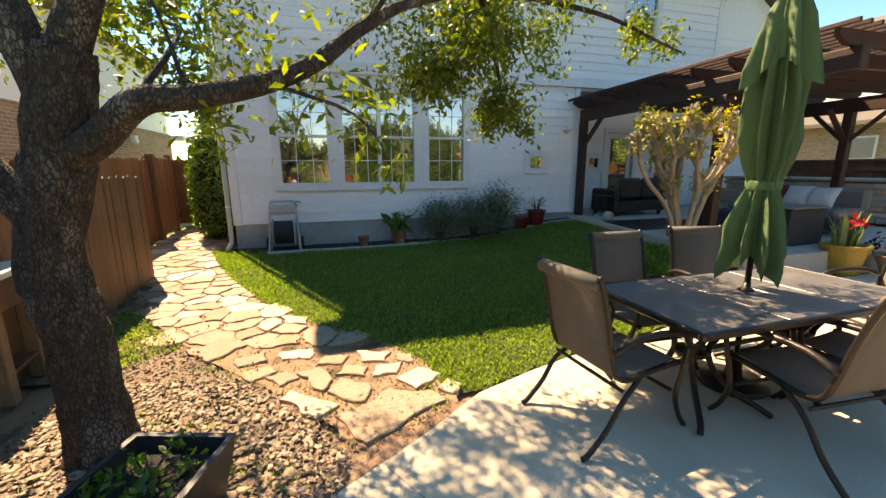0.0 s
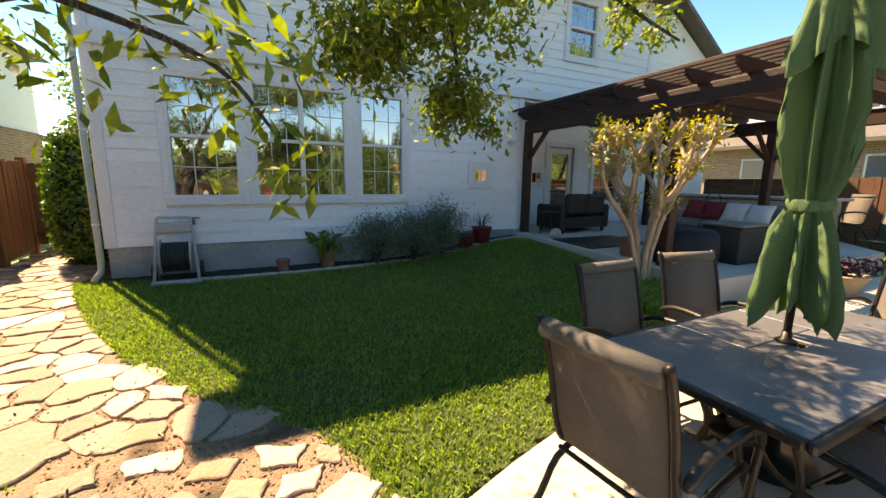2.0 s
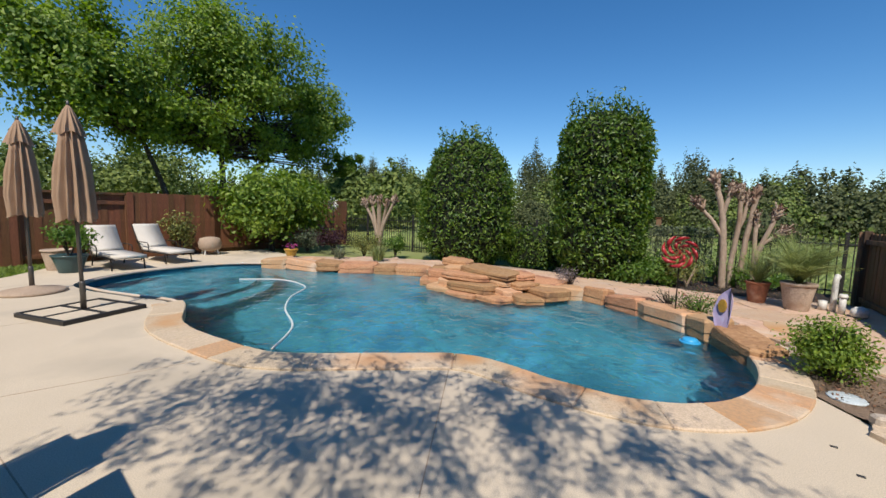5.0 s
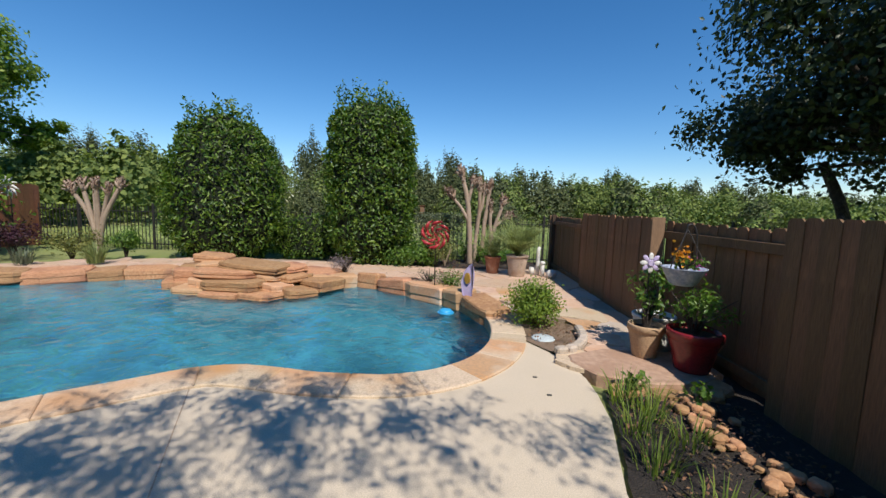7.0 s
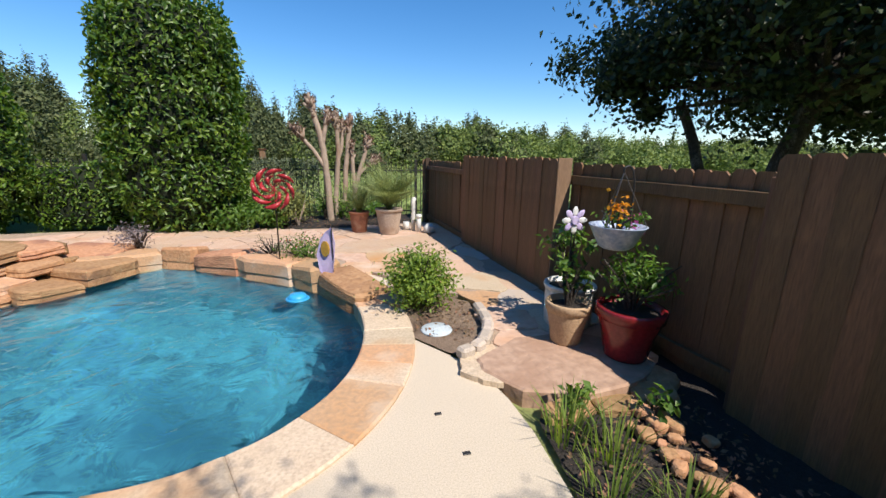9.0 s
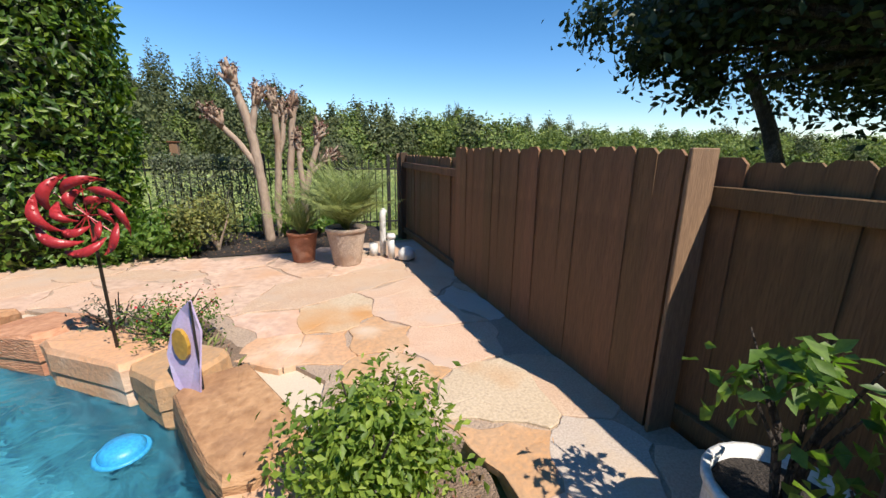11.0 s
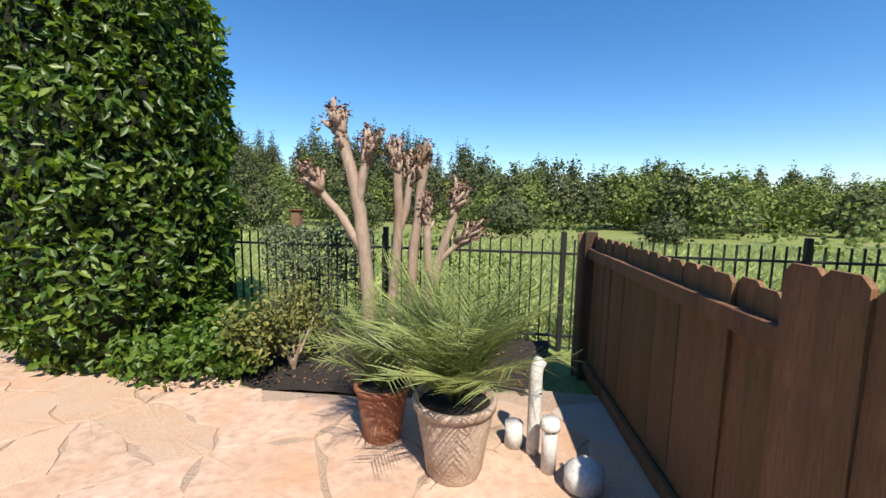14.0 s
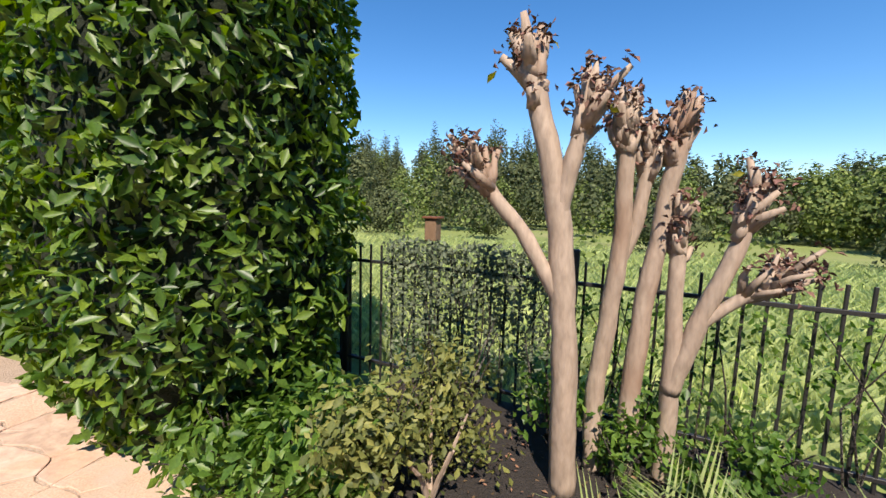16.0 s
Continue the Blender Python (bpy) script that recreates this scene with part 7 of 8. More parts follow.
# ---- pruned crape myrtles ----
def stubby(name, label, at, trunks, seed, leafy=0, twig=0.16, ends_mat=M_seed, grow=(1.0, 1.04)):
    """Bare pruned trunks that end in knobs of short stubs. trunks: (points, r0, r1)."""
    t = thing(name, label, "tree", at)
    rs = np.random.RandomState(seed)
    P, N = [], []
    for pts, r0, r1 in trunks:
        pts = [(p[0] * grow[0], p[1] * grow[0], p[2] * grow[1]) for p in pts]
        g = Geo()
        q = smooth_path(pts, 6)
        g.tube([(x + 0.012 * noise.noise((z * 5, seed, x)), y + 0.012 * noise.noise((z * 5, seed + 9, y)), z) for x, y, z in q], [(r0 + (r1 - r0) * i / (len(q) - 1)) * (1 + 0.12 * noise.noise((i * 0.8, seed, 2))) for i in range(len(q))], 10)
        g.make("trunk", M_twig, t, smooth=True)
        e = np.array(pts[-1])
        d = e - np.array(pts[-2])
        d /= np.linalg.norm(d)
        g = Geo()
        for k in range(34):
            v = d * 1.25 + np.array((0, 0, 0.25)) + rs.normal(0, 0.42, 3)
            v /= np.linalg.norm(v)
            L = twig * rs.uniform(0.5, 1.3)
            b0 = e - d * rs.uniform(0, 0.2) + rs.normal(0, 0.012, 3)
            tip = b0 + v * L
            g.tube([tuple(b0), tuple(b0 + v * L * 0.5 + rs.normal(0, 0.01, 3)), tuple(tip)], [r1 * 0.85, r1 * 0.66, r1 * 0.36], 6)
            for j in range(7):
                P.append(tip + rs.normal(0, 0.022, 3))
                N.append(v + rs.normal(0, 0.4, 3))
        g.make("knob", M_twig, t, "knobby pruned end with cut stubs", smooth=True, kind="stuff")
    if ends_mat:
        cloud("seed_head", P, N, 0.045, ends_mat, t, 0.5, 0.2, 0.6, seed, kind="stuff")
    if leafy:
        k = rs.randint(0, len(P), leafy)
        cloud("new_leaf", np.array(P)[k] + rs.normal(0, 0.05, (leafy, 3)), np.array(N)[k], 0.065, M_newleaf, t, 0.5, 0.12, 0.8, seed + 1, kind="stuff")
    return t


stubby("crape_myrtle", "heavily pruned bare crape myrtle with pale smooth trunks", (0.3, -9.75, 0.0), [([(0.0, 0.0, 0.0), (0.03, 0.06, 0.8), (0.09, 0.09, 1.45), (0.18, 0.12, 1.9), (0.28, 0.13, 2.25)], 0.076, 0.052), ([(0.10, 0.1, 1.5), (0.04, 0.12, 1.82), (-0.03, 0.14, 2.05)], 0.05, 0.038), ([(0.04, 0.08, 1.05), (0.25, 0.12, 1.4), (0.44, 0.15, 1.62), (0.55, 0.16, 1.78)], 0.045, 0.036), ([(-0.14, -0.3, 0.0), (-0.12, -0.32, 0.5), (-0.18, -0.30, 1.1), (-0.20, -0.27, 1.6), (-0.18, -0.25, 2.0)], 0.06, 0.046), ([(-0.17, -0.30, 1.2), (-0.28, -0.32, 1.55), (-0.32, -0.34, 1.92)], 0.044, 0.038), ([(-0.30, -0.34, 0.0), (-0.33, -0.36, 0.8), (-0.39, -0.36, 1.4), (-0.46, -0.35, 1.98)], 0.064, 0.046), ([(-0.52, -0.38, 0.0), (-0.52, -0.38, 0.5), (-0.50, -0.36, 1.2), (-0.49, -0.36, 1.5)], 0.058, 0.036), ([(-0.52, -0.38, 0.55), (-0.62, -0.36, 0.95), (-0.74, -0.36, 1.3), (-0.81, -0.36, 1.62)], 0.056, 0.038), ([(-0.62, -0.36, 0.95), (-0.80, -0.36, 1.12), (-0.95, -0.36, 1.24)], 0.036, 0.026)], 61, 14, 0.19)
stubby("crape_myrtle", "pruned crape myrtle with bare grey stems by the iron fence", (10.5, -9.4, 0.0), [([(0, 0, 0), (0.1 * k, 0.05 * (k % 2), 0.9), (0.26 * k, 0.1 * (k % 3), 1.65 + 0.1 * (k % 2))], 0.07, 0.05) for k in (-3, -2, -1, 0, 1, 2)], 62, 0, 0.2)


def spring_trunks(seed):
    """Stems that fork twice on the way up, each fork thinner."""
    rs = np.random.RandomState(seed)
    out = []
    for k in range(6):
        a = k * 1.047 + rs.uniform(-0.3, 0.3)
        d = np.array((math.cos(a), math.sin(a), 0))
        p0, p1, p2 = d * 0.06, d * 0.10 + (0, 0, 0.5), d * rs.uniform(0.22, 0.32) + (0, 0, rs.uniform(0.95, 1.15))
        out.append(([tuple(p0), tuple(p1), tuple(p2)], 0.042, 0.034))
        for j in range(2):
            b = a + (j - 0.5) * 1.5 + rs.uniform(-0.25, 0.25)
            e = np.array((math.cos(b), math.sin(b), 0))
            q = p2 + e * rs.uniform(0.18, 0.30) + (0, 0, rs.uniform(0.35, 0.5))
            out.append(([tuple(p2), tuple(p2 + e * 0.14 + (0, 0, 0.18)), tuple(q)], 0.034, 0.026))
            for h in range(2):
                c = b + (h - 0.5) * 1.7 + rs.uniform(-0.3, 0.3)
                f = np.array((math.cos(c), math.sin(c), 0))
                out.append(([tuple(q), tuple(q + f * 0.08 + (0, 0, 0.14)), tuple(q + f * rs.uniform(0.12, 0.24) + (0, 0, rs.uniform(0.28, 0.42)))], 0.025, 0.02))
    out.append(([(-0.05, 0, 0.1), (-0.35, -0.05, 0.75), (-0.8, -0.1, 1.2), (-0.98, -0.12, 1.62)], 0.036, 0.026))
    return out


stubby("crape_myrtle", "pruned crape myrtle tipped with yellow-green spring leaves", (4.95, 4.35, 0.14), spring_trunks(4), 63, 2600, 0.13, None, (1.15, 1.10))


# ---- terrace things ----
def palm(label, at, fronds, L, seed):
    t = thing("palm_plant", label, "palm", at)
    rs = np.random.RandomState(seed)
    g = Geo()
    V, F = [], []
    for k in range(fronds):
        a = k * 2.399 + rs.uniform(-0.2, 0.2)
        el = rs.uniform(0.9, 1.53)
        l = L * rs.uniform(0.75, 1.1)
        d = np.array((math.cos(a), math.sin(a), 0))
        pts = []
        for u in np.linspace(0, 1, 9):
            pts.append(d * l * (u * math.cos(el) + 0.14 * u * u) + np.array((0, 0, l * (u * math.sin(el) - 0.42 * u * u * math.cos(el) - 0.10 * u * u))))
        g.tube([tuple(p) for p in pts], [0.006 - 0.0006 * i for i in range(9)], 4)
        side = np.array((-math.sin(a), math.cos(a), 0))
        for j in range(46):
            u = 0.14 + 0.86 * j / 46
            i = min(int(u * 8), 7)
            p = pts[i] + (pts[i + 1] - pts[i]) * (u * 8 - i)
            dr = pts[i + 1] - pts[i]
            dr /= np.linalg.norm(dr)
            s = 1 if j % 2 else -1
            v = side * s * 0.8 + dr * 0.75 + np.array((0, 0, rs.uniform(-0.15, 0.3)))
            v /= np.linalg.norm(v)
            ll = L * 0.30 * (1 - 0.55 * abs(u - 0.45)) * rs.uniform(0.85, 1.1)
            w = np.cross(v, (0, 0, 1.0))
            w = w / (np.linalg.norm(w) + 1e-9) * 0.0034
            o = len(V)
            V += [p - w, p + w, p + v * ll * 0.6 + w * 0.7 - (0, 0, 0.01), p + v * ll - np.array((0, 0, 0.10 * ll))]
            F += [(o, o + 1, o + 2), (o, o + 2, o + 3)]
    g.make("frond_stem", M_palm, t, smooth=True)
    tri_mesh("leaflet", np.array(V), np.array(F), M_palm, t, kind="stuff")
    return t


pot("cream_pot", "large cream fluted planter with a palm", (-0.76, -8.16, 0.045), 0.235, 0.165, 0.46, M_whitepot, 0.05, 24)
palm("bushy pygmy date palm in the cream planter", (-0.76, -8.16, 0.44), 50, 0.98, 71)
pot("terracotta_pot", "terracotta planter with a young palm", (-0.24, -8.41, 0.045), 0.18, 0.13, 0.38, M_terra)
palm("young palm in the terracotta planter", (-0.24, -8.41, 0.36), 24, 0.75, 72)
pp = thing("pvc_pipe", "white plastic pipes standing by the fence corner", "pipe", (-1.24, -8.40, 0.045))
Geo().tube(smooth_path([(0, 0, 0), (0, 0, 0.46), (-0.005, -0.01, 0.56), (-0.03, -0.04, 0.60)], 3), 0.042, 12).make("pipe", M_palewhite, pp, smooth=True)
Geo().tube([(-0.08, 0.16, 0), (-0.08, 0.16, 0.30)], 0.045, 12).make("pipe", M_palewhite, pp, smooth=True)
Geo().lathe([(0.058, 0.27), (0.062, 0.29), (0.05, 0.33)], 12, (-0.08, 0.16, 0)).make("pipe_cap", M_palewhite, pp, smooth=True)
Geo().tube([(0.12, -0.06, 0), (0.12, -0.06, 0.16)], 0.06, 12).make("pipe_stub", M_palewhite, pp, smooth=True)
gr = thing("garden_rock_ornament", "round white stone ornament lying by the fence", "ornament", (-1.50, -8.12, 0.045))
Geo().lathe([(0.05, 0), (0.11, 0.03), (0.11, 0.12), (0.05, 0.17)], 14, wob=lambda a, j: 1 + 0.1 * math.sin(2 * a)).make("body", M_palewhite, gr, smooth=True)
# bed beside the pool: round bush, white lid, border stones
patch("pool_bed", [(-0.42, -4.1), (-0.73, -3.66), (-0.92, -3.72), (-1.12, -4.05), (-1.16, -4.7), (-0.75, -5.02), (-0.38, -4.85)], lambda x, y: 0.012 + 0.01 * noise.noise((x * 8, y * 8, 3)), M_gravel, 0.05, "small mulched bed between deck and terrace", "flower bed")
shrub("round_bush", "round bright green bush in the small bed", (-0.63, -4.62, 0.0), 0.33, 0.60, 5200, 0.042, M_treeleaf, 73, 14, 0.5, "bush", 0.05)
ld = thing("skimmer_lid", "round white plastic skimmer lid in the bed", "lid", (-0.69, -4.11, 0.008))
Geo().lathe([(0.13, 0), (0.135, 0.012), (0.125, 0.02), (0.05, 0.022)], 24).make("lid_disc", material("pale_blue_plastic", (0.58, 0.64, 0.66), (0.48, 0.55, 0.58), 5, 0.5, 0.1), ld, smooth=True)
Geo().box((-0.03, -0.012, 0.021), (0.03, 0.012, 0.028), 0.004).make("lid_grip", bpy.data.materials["pale_blue_plastic"], ld)
# pots by the fence
pot("tan_pot", "tan terracotta pot with a rolled rim", (-1.62, -3.64, 0.056), 0.165, 0.115, 0.33, M_tanpot, 0.07)
shrub("rose_plant", "thin leafy rose growing in a tan pot", (-1.62, -3.64, 0.35), 0.2, 0.36, 150, 0.06, M_greenleaf, 74, 8, 0.55, "plant")
pot("white_tub", "large white plastic tub behind the smaller pots", (-1.84, -3.98, 0.045), 0.21, 0.2, 0.36, M_palewhite)
shrub("rose_plant", "taller leafy plant in the white tub", (-1.80, -3.96, 0.36), 0.22, 0.58, 210, 0.065, M_greenleaf, 75, 9, 0.55, "plant")
pot("red_pot", "large glossy red pot with a rolled rim", (-1.93, -3.34, 0.056), 0.225, 0.15, 0.38, M_redpot, 0.08)
shrub("tomato_plant", "sprawling green vegetable plant in a red pot", (-1.93, -3.34, 0.39), 0.33, 0.40, 620, 0.055, M_greenleaf, 76, 12, 0.4, "plant")
hk = thing("hanging_basket", "blue and white hanging planter with chains and flowers", "hanging planter", (-1.88, -3.5, 0.045))
Geo().tube(smooth_path([(-0.08, 0, 0.0), (-0.08, 0, 1.1), (-0.06, 0, 1.30), (-0.02, 0, 1.36), (0.02, 0, 1.35), (0.02, 0, 1.32)], 4), 0.007, 6).make("hook_pole", M_black, hk, smooth=True)
Geo().lathe([(0.09, 0.78), (0.12, 0.80), (0.19, 0.94), (0.2, 0.95), (0.185, 0.95), (0.11, 0.84)], 24, (0.02, 0, 0)).make("basin", material("blue_white_ceramic", (0.62, 0.66, 0.72), (0.30, 0.38, 0.55), 14, 0.3, 0.05, 40, crisp=0.6), hk, smooth=True)
for k in range(3):
    a = 0.5 + k * 2.094
    Geo().tube([(0.02 + 0.19 * math.cos(a), 0.19 * math.sin(a), 0.95), (0.02, 0, 1.32)], 0.004, 4).make("chain", M_alu, hk)
shrub("basket_flowers", "orange and pink flowers spilling from the planter", (-1.86, -3.5, 0.95), 0.18, 0.16, 170, 0.04, M_greenleaf, 77, 6, 0.5, "flowers")
_rs = np.random.RandomState(78)
for mat, c, n, nm in ((M_flower_y, (-1.80, -3.42, 1.12), 60, "orange_blossom"), (M_flower_p, (-1.98, -3.5, 1.02), 40, "pink_blossom")):
    cloud(nm, np.array(c) + _rs.normal(0, 0.04, (n, 3)), _rs.normal(0, 0.4, (n, 3)) + (0, 0, 0.8), 0.035, mat, None, 0.8, 0.15, 0.5, 79, ("bright orange marigold" if mat is M_flower_y else "small pink trailing") + " blossoms in the hanging planter", "flowers", "stuff")
sp = thing("flower_spinner", "lilac and white metal flower spinner on a rod", "garden spinner", (-1.64, -3.72, 0.3))
Geo().tube([(0, 0, 0.0), (0, 0, 0.68)], 0.006, 6).make("rod", M_black, sp)
for k in range(8):
    a = k * math.pi / 4
    Geo().lathe([(0.005, 0.025), (0.022, 0.05), (0.024, 0.08), (0.008, 0.105)], 10, m=Matrix.Translation((0, 0.02, 0.70)) @ Matrix.Rotation(a, 4, "Y") @ Matrix.Diagonal((1, 0.25, 1, 1))).make("petal", M_lilac if k % 2 else M_palewhite, sp, smooth=True)
Geo().lathe([(0.03, -0.02), (0.035, 0), (0.03, 0.02)], 12, m=pose(0, 0.02, 0.70, 90)).make("hub", M_lilac, sp)
# red wind spinner, garden flag, lavender, pocket plants
rd = thing("wind_spinner", "red metal wind spinner on a thin dark stake", "garden spinner", (0.82, -6.15, 0.03))
Geo().tube([(0, 0, 0), (0, 0, 1.0)], 0.010, 6).make("stake", M_bronze, rd)
for ring, (r0, n) in enumerate(((0.11, 6), (0.20, 8))):
    for k in range(n):
        a = k * 2 * math.pi / n
        g = Geo()
        for u in np.linspace(0, 1, 9):
            an, w = a + (u - 0.5) * 1.15, 0.003 + 0.026 * math.sin(math.pi * u)
            for rr, dy in ((r0 + (u - 0.5) * 0.09 - w, 0.0), (r0 + (u - 0.5) * 0.09 + w, 0.022), (r0 + (u - 0.5) * 0.09 + w, 0.025), (r0 + (u - 0.5) * 0.09 - w, 0.003)):
                g.v.append((rr * math.cos(an), 0.06 * math.sin(math.pi * u) + ring * 0.03 + dy, 1.0 + rr * math.sin(an)))
        for i in range(8):
            g.f += [(i * 4 + j, i * 4 + (j + 1) % 4, i * 4 + 4 + (j + 1) % 4, i * 4 + 4 + j) for j in range(4)]
        g.make("vane", M_redmetal, rd, smooth=True)
        Geo().tube([(0, 0.02, 1.0), (r0 * 0.95 * math.cos(a), 0.02, 1.0 + r0 * 0.95 * math.sin(a))], 0.004, 4).make("spoke", M_redmetal, rd)
fg = thing("garden_flag", "lilac fish-shaped garden banner with a yellow patch on a stake", "garden flag", (0.17, -5.5, 0.04), -34)
Geo().tube([(0, 0, 0), (0, 0, 0.62)], 0.006, 6).make("stake", M_black, fg)
_o = [(0.0, 0.08), (0.09, 0.05), (0.16, 0.12), (0.2, 0.3), (0.17, 0.48), (0.1, 0.56), (0.02, 0.62), (-0.02, 0.45), (-0.03, 0.25)]
Geo().add([(x, -0.006 + 0.03 * math.sin(z * 9), z) for x, z in _o] + [(x, 0.006 + 0.03 * math.sin(z * 9), z) for x, z in _o], [tuple(range(9)), tuple(range(17, 8, -1))] + [(i, i + 9, (i + 1) % 9 + 9, (i + 1) % 9) for i in range(9)]).make("banner", M_lilac, fg)
Geo().lathe([(0.001, -0.012), (0.06, -0.010), (0.06, 0.010), (0.001, 0.012)], 10, m=pose(0.08, 0.02, 0.38, 90, 0, 0) @ Matrix.Diagonal((0.9, 1.5, 1, 1))).make("patch", M_yellowpot, fg)
patch("pocket_bed", [(-0.05, -5.65), (0.15, -5.55), (0.55, -6.05), (1.15, -6.6), (1.35, -6.95), (0.6, -6.95), (0.3, -6.45), (0.05, -6.05)], lambda x, y: 0.05 + 0.02 * noise.noise((x * 7, y * 7, 3)), M_gravel, 0.05, "brown planting pocket in the terrace paving", "flower bed")
shrub("flowering_shrub", "low airy shrub with tiny red flowers", (0.55, -6.3, 0.04), 0.34, 0.40, 1300, 0.032, M_greenleaf, 80, 16, 0.5, "shrub", 0.1)
_rs = np.random.RandomState(81)
cloud("red_blossom", np.array((0.55, -6.3, 0.34)) + _rs.normal(0, 1, (50, 3)) * (0.18, 0.18, 0.06), _rs.normal(0, 0.5, (50, 3)) + (0, 0, 0.6), 0.022, M_flower_r, None, 0.8, 0.15, 0.5, 81, "tiny red blossoms on the low shrub", "flowers", "stuff")
shrub("dry_shrub", "sparse brownish shrub at the spinner's foot", (0.95, -6.5, 0.03), 0.24, 0.36, 420, 0.03, M_greyleaf, 82, 14, 0.35)
shrub("lavender", "grey lavender tuft on the terrace", (2.8, -7.3, 0.05), 0.32, 0.40, 520, 0.05, material("lavender_leaf", (0.26, 0.21, 0.22), (0.19, 0.16, 0.16), 5, 0.8, 0.0, vary=0.3, island=True, thin=0.15), 83, 20, 0.25)
# shrubs at the foot of the hedge and the mulch behind the palms
patch("back_bed", [(-1.3, -9.2), (-0.5, -8.95), (0.3, -8.95), (1.0, -8.85), (1.7, -8.75), (1.9, -10.6), (-1.6, -10.6)], lambda x, y: 0.03 + 0.02 * noise.noise((x * 6, y * 6, 4)), M_soil, 0.07, "dark mulch bed before the iron fence", "flower bed")
for i, (x, y, r, h, n, lf, mat) in enumerate(((1.95, -8.92, 0.42, 0.5, 1500, 0.085, M_greenleaf), (1.48, -9.02, 0.40, 0.68, 1600, 0.085, M_greenleaf), (1.15, -9.15, 0.38, 0.75, 1500, 0.06, M_brownleaf), (0.95, -9.6, 0.36, 0.9, 1300, 0.055, M_brownleaf))):
    shrub("bed_shrub", ("fresh green leafy" if mat is M_greenleaf else "bronze-green small-leaved") + " shrub at the hedge foot", (x, y, 0.03), r, h, n, lf, mat, 84 + i, 10, 0.5, "shrub", 0.05)
for i, (x, y, r, h) in enumerate(((0.02, -9.92, 0.24, 0.42), (-0.42, -9.85, 0.22, 0.36), (0.42, -10.15, 0.28, 0.6), (-0.1, -10.3, 0.3, 0.66), (-0.7, -10.2, 0.26, 0.5))):
    shrub("vine_shrub", "leafy green growth round the myrtle trunks", (x, y, 0.03), r, h, 420, 0.06, M_greenleaf, 190 + i, 8, 0.55, "shrub", 0.05)
_rs = np.random.RandomState(90)
for i, (x0, x1, n, h) in enumerate(((0.55, 2.0, 3600, 1.3), (-1.3, 0.6, 700, 1.05), (5.2, 9.0, 900, 1.0))):
    v = thing("climbing_vine", "wiry vine climbing through the iron fence", "vine", ((x0 + x1) / 2, -10.5, 0.0))
    P = np.c_[_rs.uniform(x0, x1, n) - (x0 + x1) / 2, _rs.normal(0, 0.05, n), h * np.sqrt(_rs.uniform(0.02, 1, n))]
    cloud("foliage", P, _rs.normal(0, 1, (n, 3)) + (0, 0.6, 0.3), 0.055, M_greyleaf if i == 0 else M_greenleaf, v, 0.5, 0.1, 0.6, 91 + i)
    g = Geo()
    for k in range(10):
        x = _rs.uniform(x0, x1) - (x0 + x1) / 2
        g.tube([(x, 0, 0), (x + _rs.normal(0, 0.1), 0.03, h * 0.5), (x + _rs.normal(0, 0.2), 0, h * 0.95)], [0.008, 0.006, 0.003], 5)
    g.make("stem", M_bark, v)
sb = thing("dead_stump", "small bleached dead shrub in the mulch", "shrub", (0.92, -9.3, 0.03))
for k in range(5):
    a = k * 1.3
    Geo().tube([(0, 0, 0), (0.08 * math.cos(a), 0.08 * math.sin(a), 0.2), (0.2 * math.cos(a), 0.2 * math.sin(a), 0.3 + 0.06 * k)], [0.02, 0.014, 0.006], 6).make("stem", M_twig, sb)
bf = thing("bird_feeder", "small wooden bird feeder on a pole beyond the fence", "bird feeder", (1.75, -10.9, -0.07))
Geo().tube([(0, 0, 0), (0, 0, 1.35)], 0.014, 6).make("pole", M_black, bf)
Geo().box((-0.06, -0.06, 1.35), (0.06, 0.06, 1.56), 0.008).make("box", M_raw, bf)
Geo().box((-0.08, -0.08, 1.56), (0.08, 0.08, 1.58), 0.004).make("lid", M_fence, bf)
# far side plantings and ornaments
for i, (x, y, r, h, m, lab) in enumerate(((10.9, -7.7, 0.7, 0.85, M_purple, "dark purple-leaved shrub"), (9.6, -7.9, 0.6, 0.7, M_brownleaf, "bronze-green shrub"), (11.9, -7.4, 0.55, 0.75, M_greyleaf, "greyish shrub"), (8.9, -8.6, 0.4, 0.7, M_greenleaf, "green shrub"))):
    shrub("border_shrub", lab + " in the border behind the pool", (x, y, 0.0), r, h, 1500, 0.07, m, 95 + i, 12)
blades("ornamental_grass", "pale ornamental grass tuft behind the pool rocks", (8.25, -7.2, 0.08), 160, 0.55, 0.3, M_palm, 101, 0.018)
blades("ornamental_grass", "silvery grass clump behind the pool rocks", (9.4, -6.75, 0.08), 120, 0.4, 0.3, M_greyleaf, 102, 0.018)
pot("yellow_pot", "small yellow glazed pot on the rock edge", (10.9, -6.15, 0.035), 0.2, 0.13, 0.22, M_yellowpot)
shrub("potted_plant", "small plant with pink flowers in the yellow pot", (10.9, -6.15, 0.21), 0.2, 0.2, 120, 0.05, M_flower_p, 103, 6, 0.5, "plant")
dr = thing("garden_stool", "round woven rattan stool beside the lounge chairs", "stool", (13.0, -4.75, 0.0))
Geo().lathe([(0.2, 0.12), (0.3, 0.2), (0.32, 0.36), (0.27, 0.5), (0.1, 0.54)], 20).make("body", M_joint, dr, smooth=True)
for k in range(4):
    a = k * 1.57 + 0.6
    Geo().tube([(0.22 * math.cos(a), 0.22 * math.sin(a), 0.2), (0.26 * math.cos(a), 0.26 * math.sin(a), 0.0)], 0.02, 6).make("leg", M_palewhite, dr)
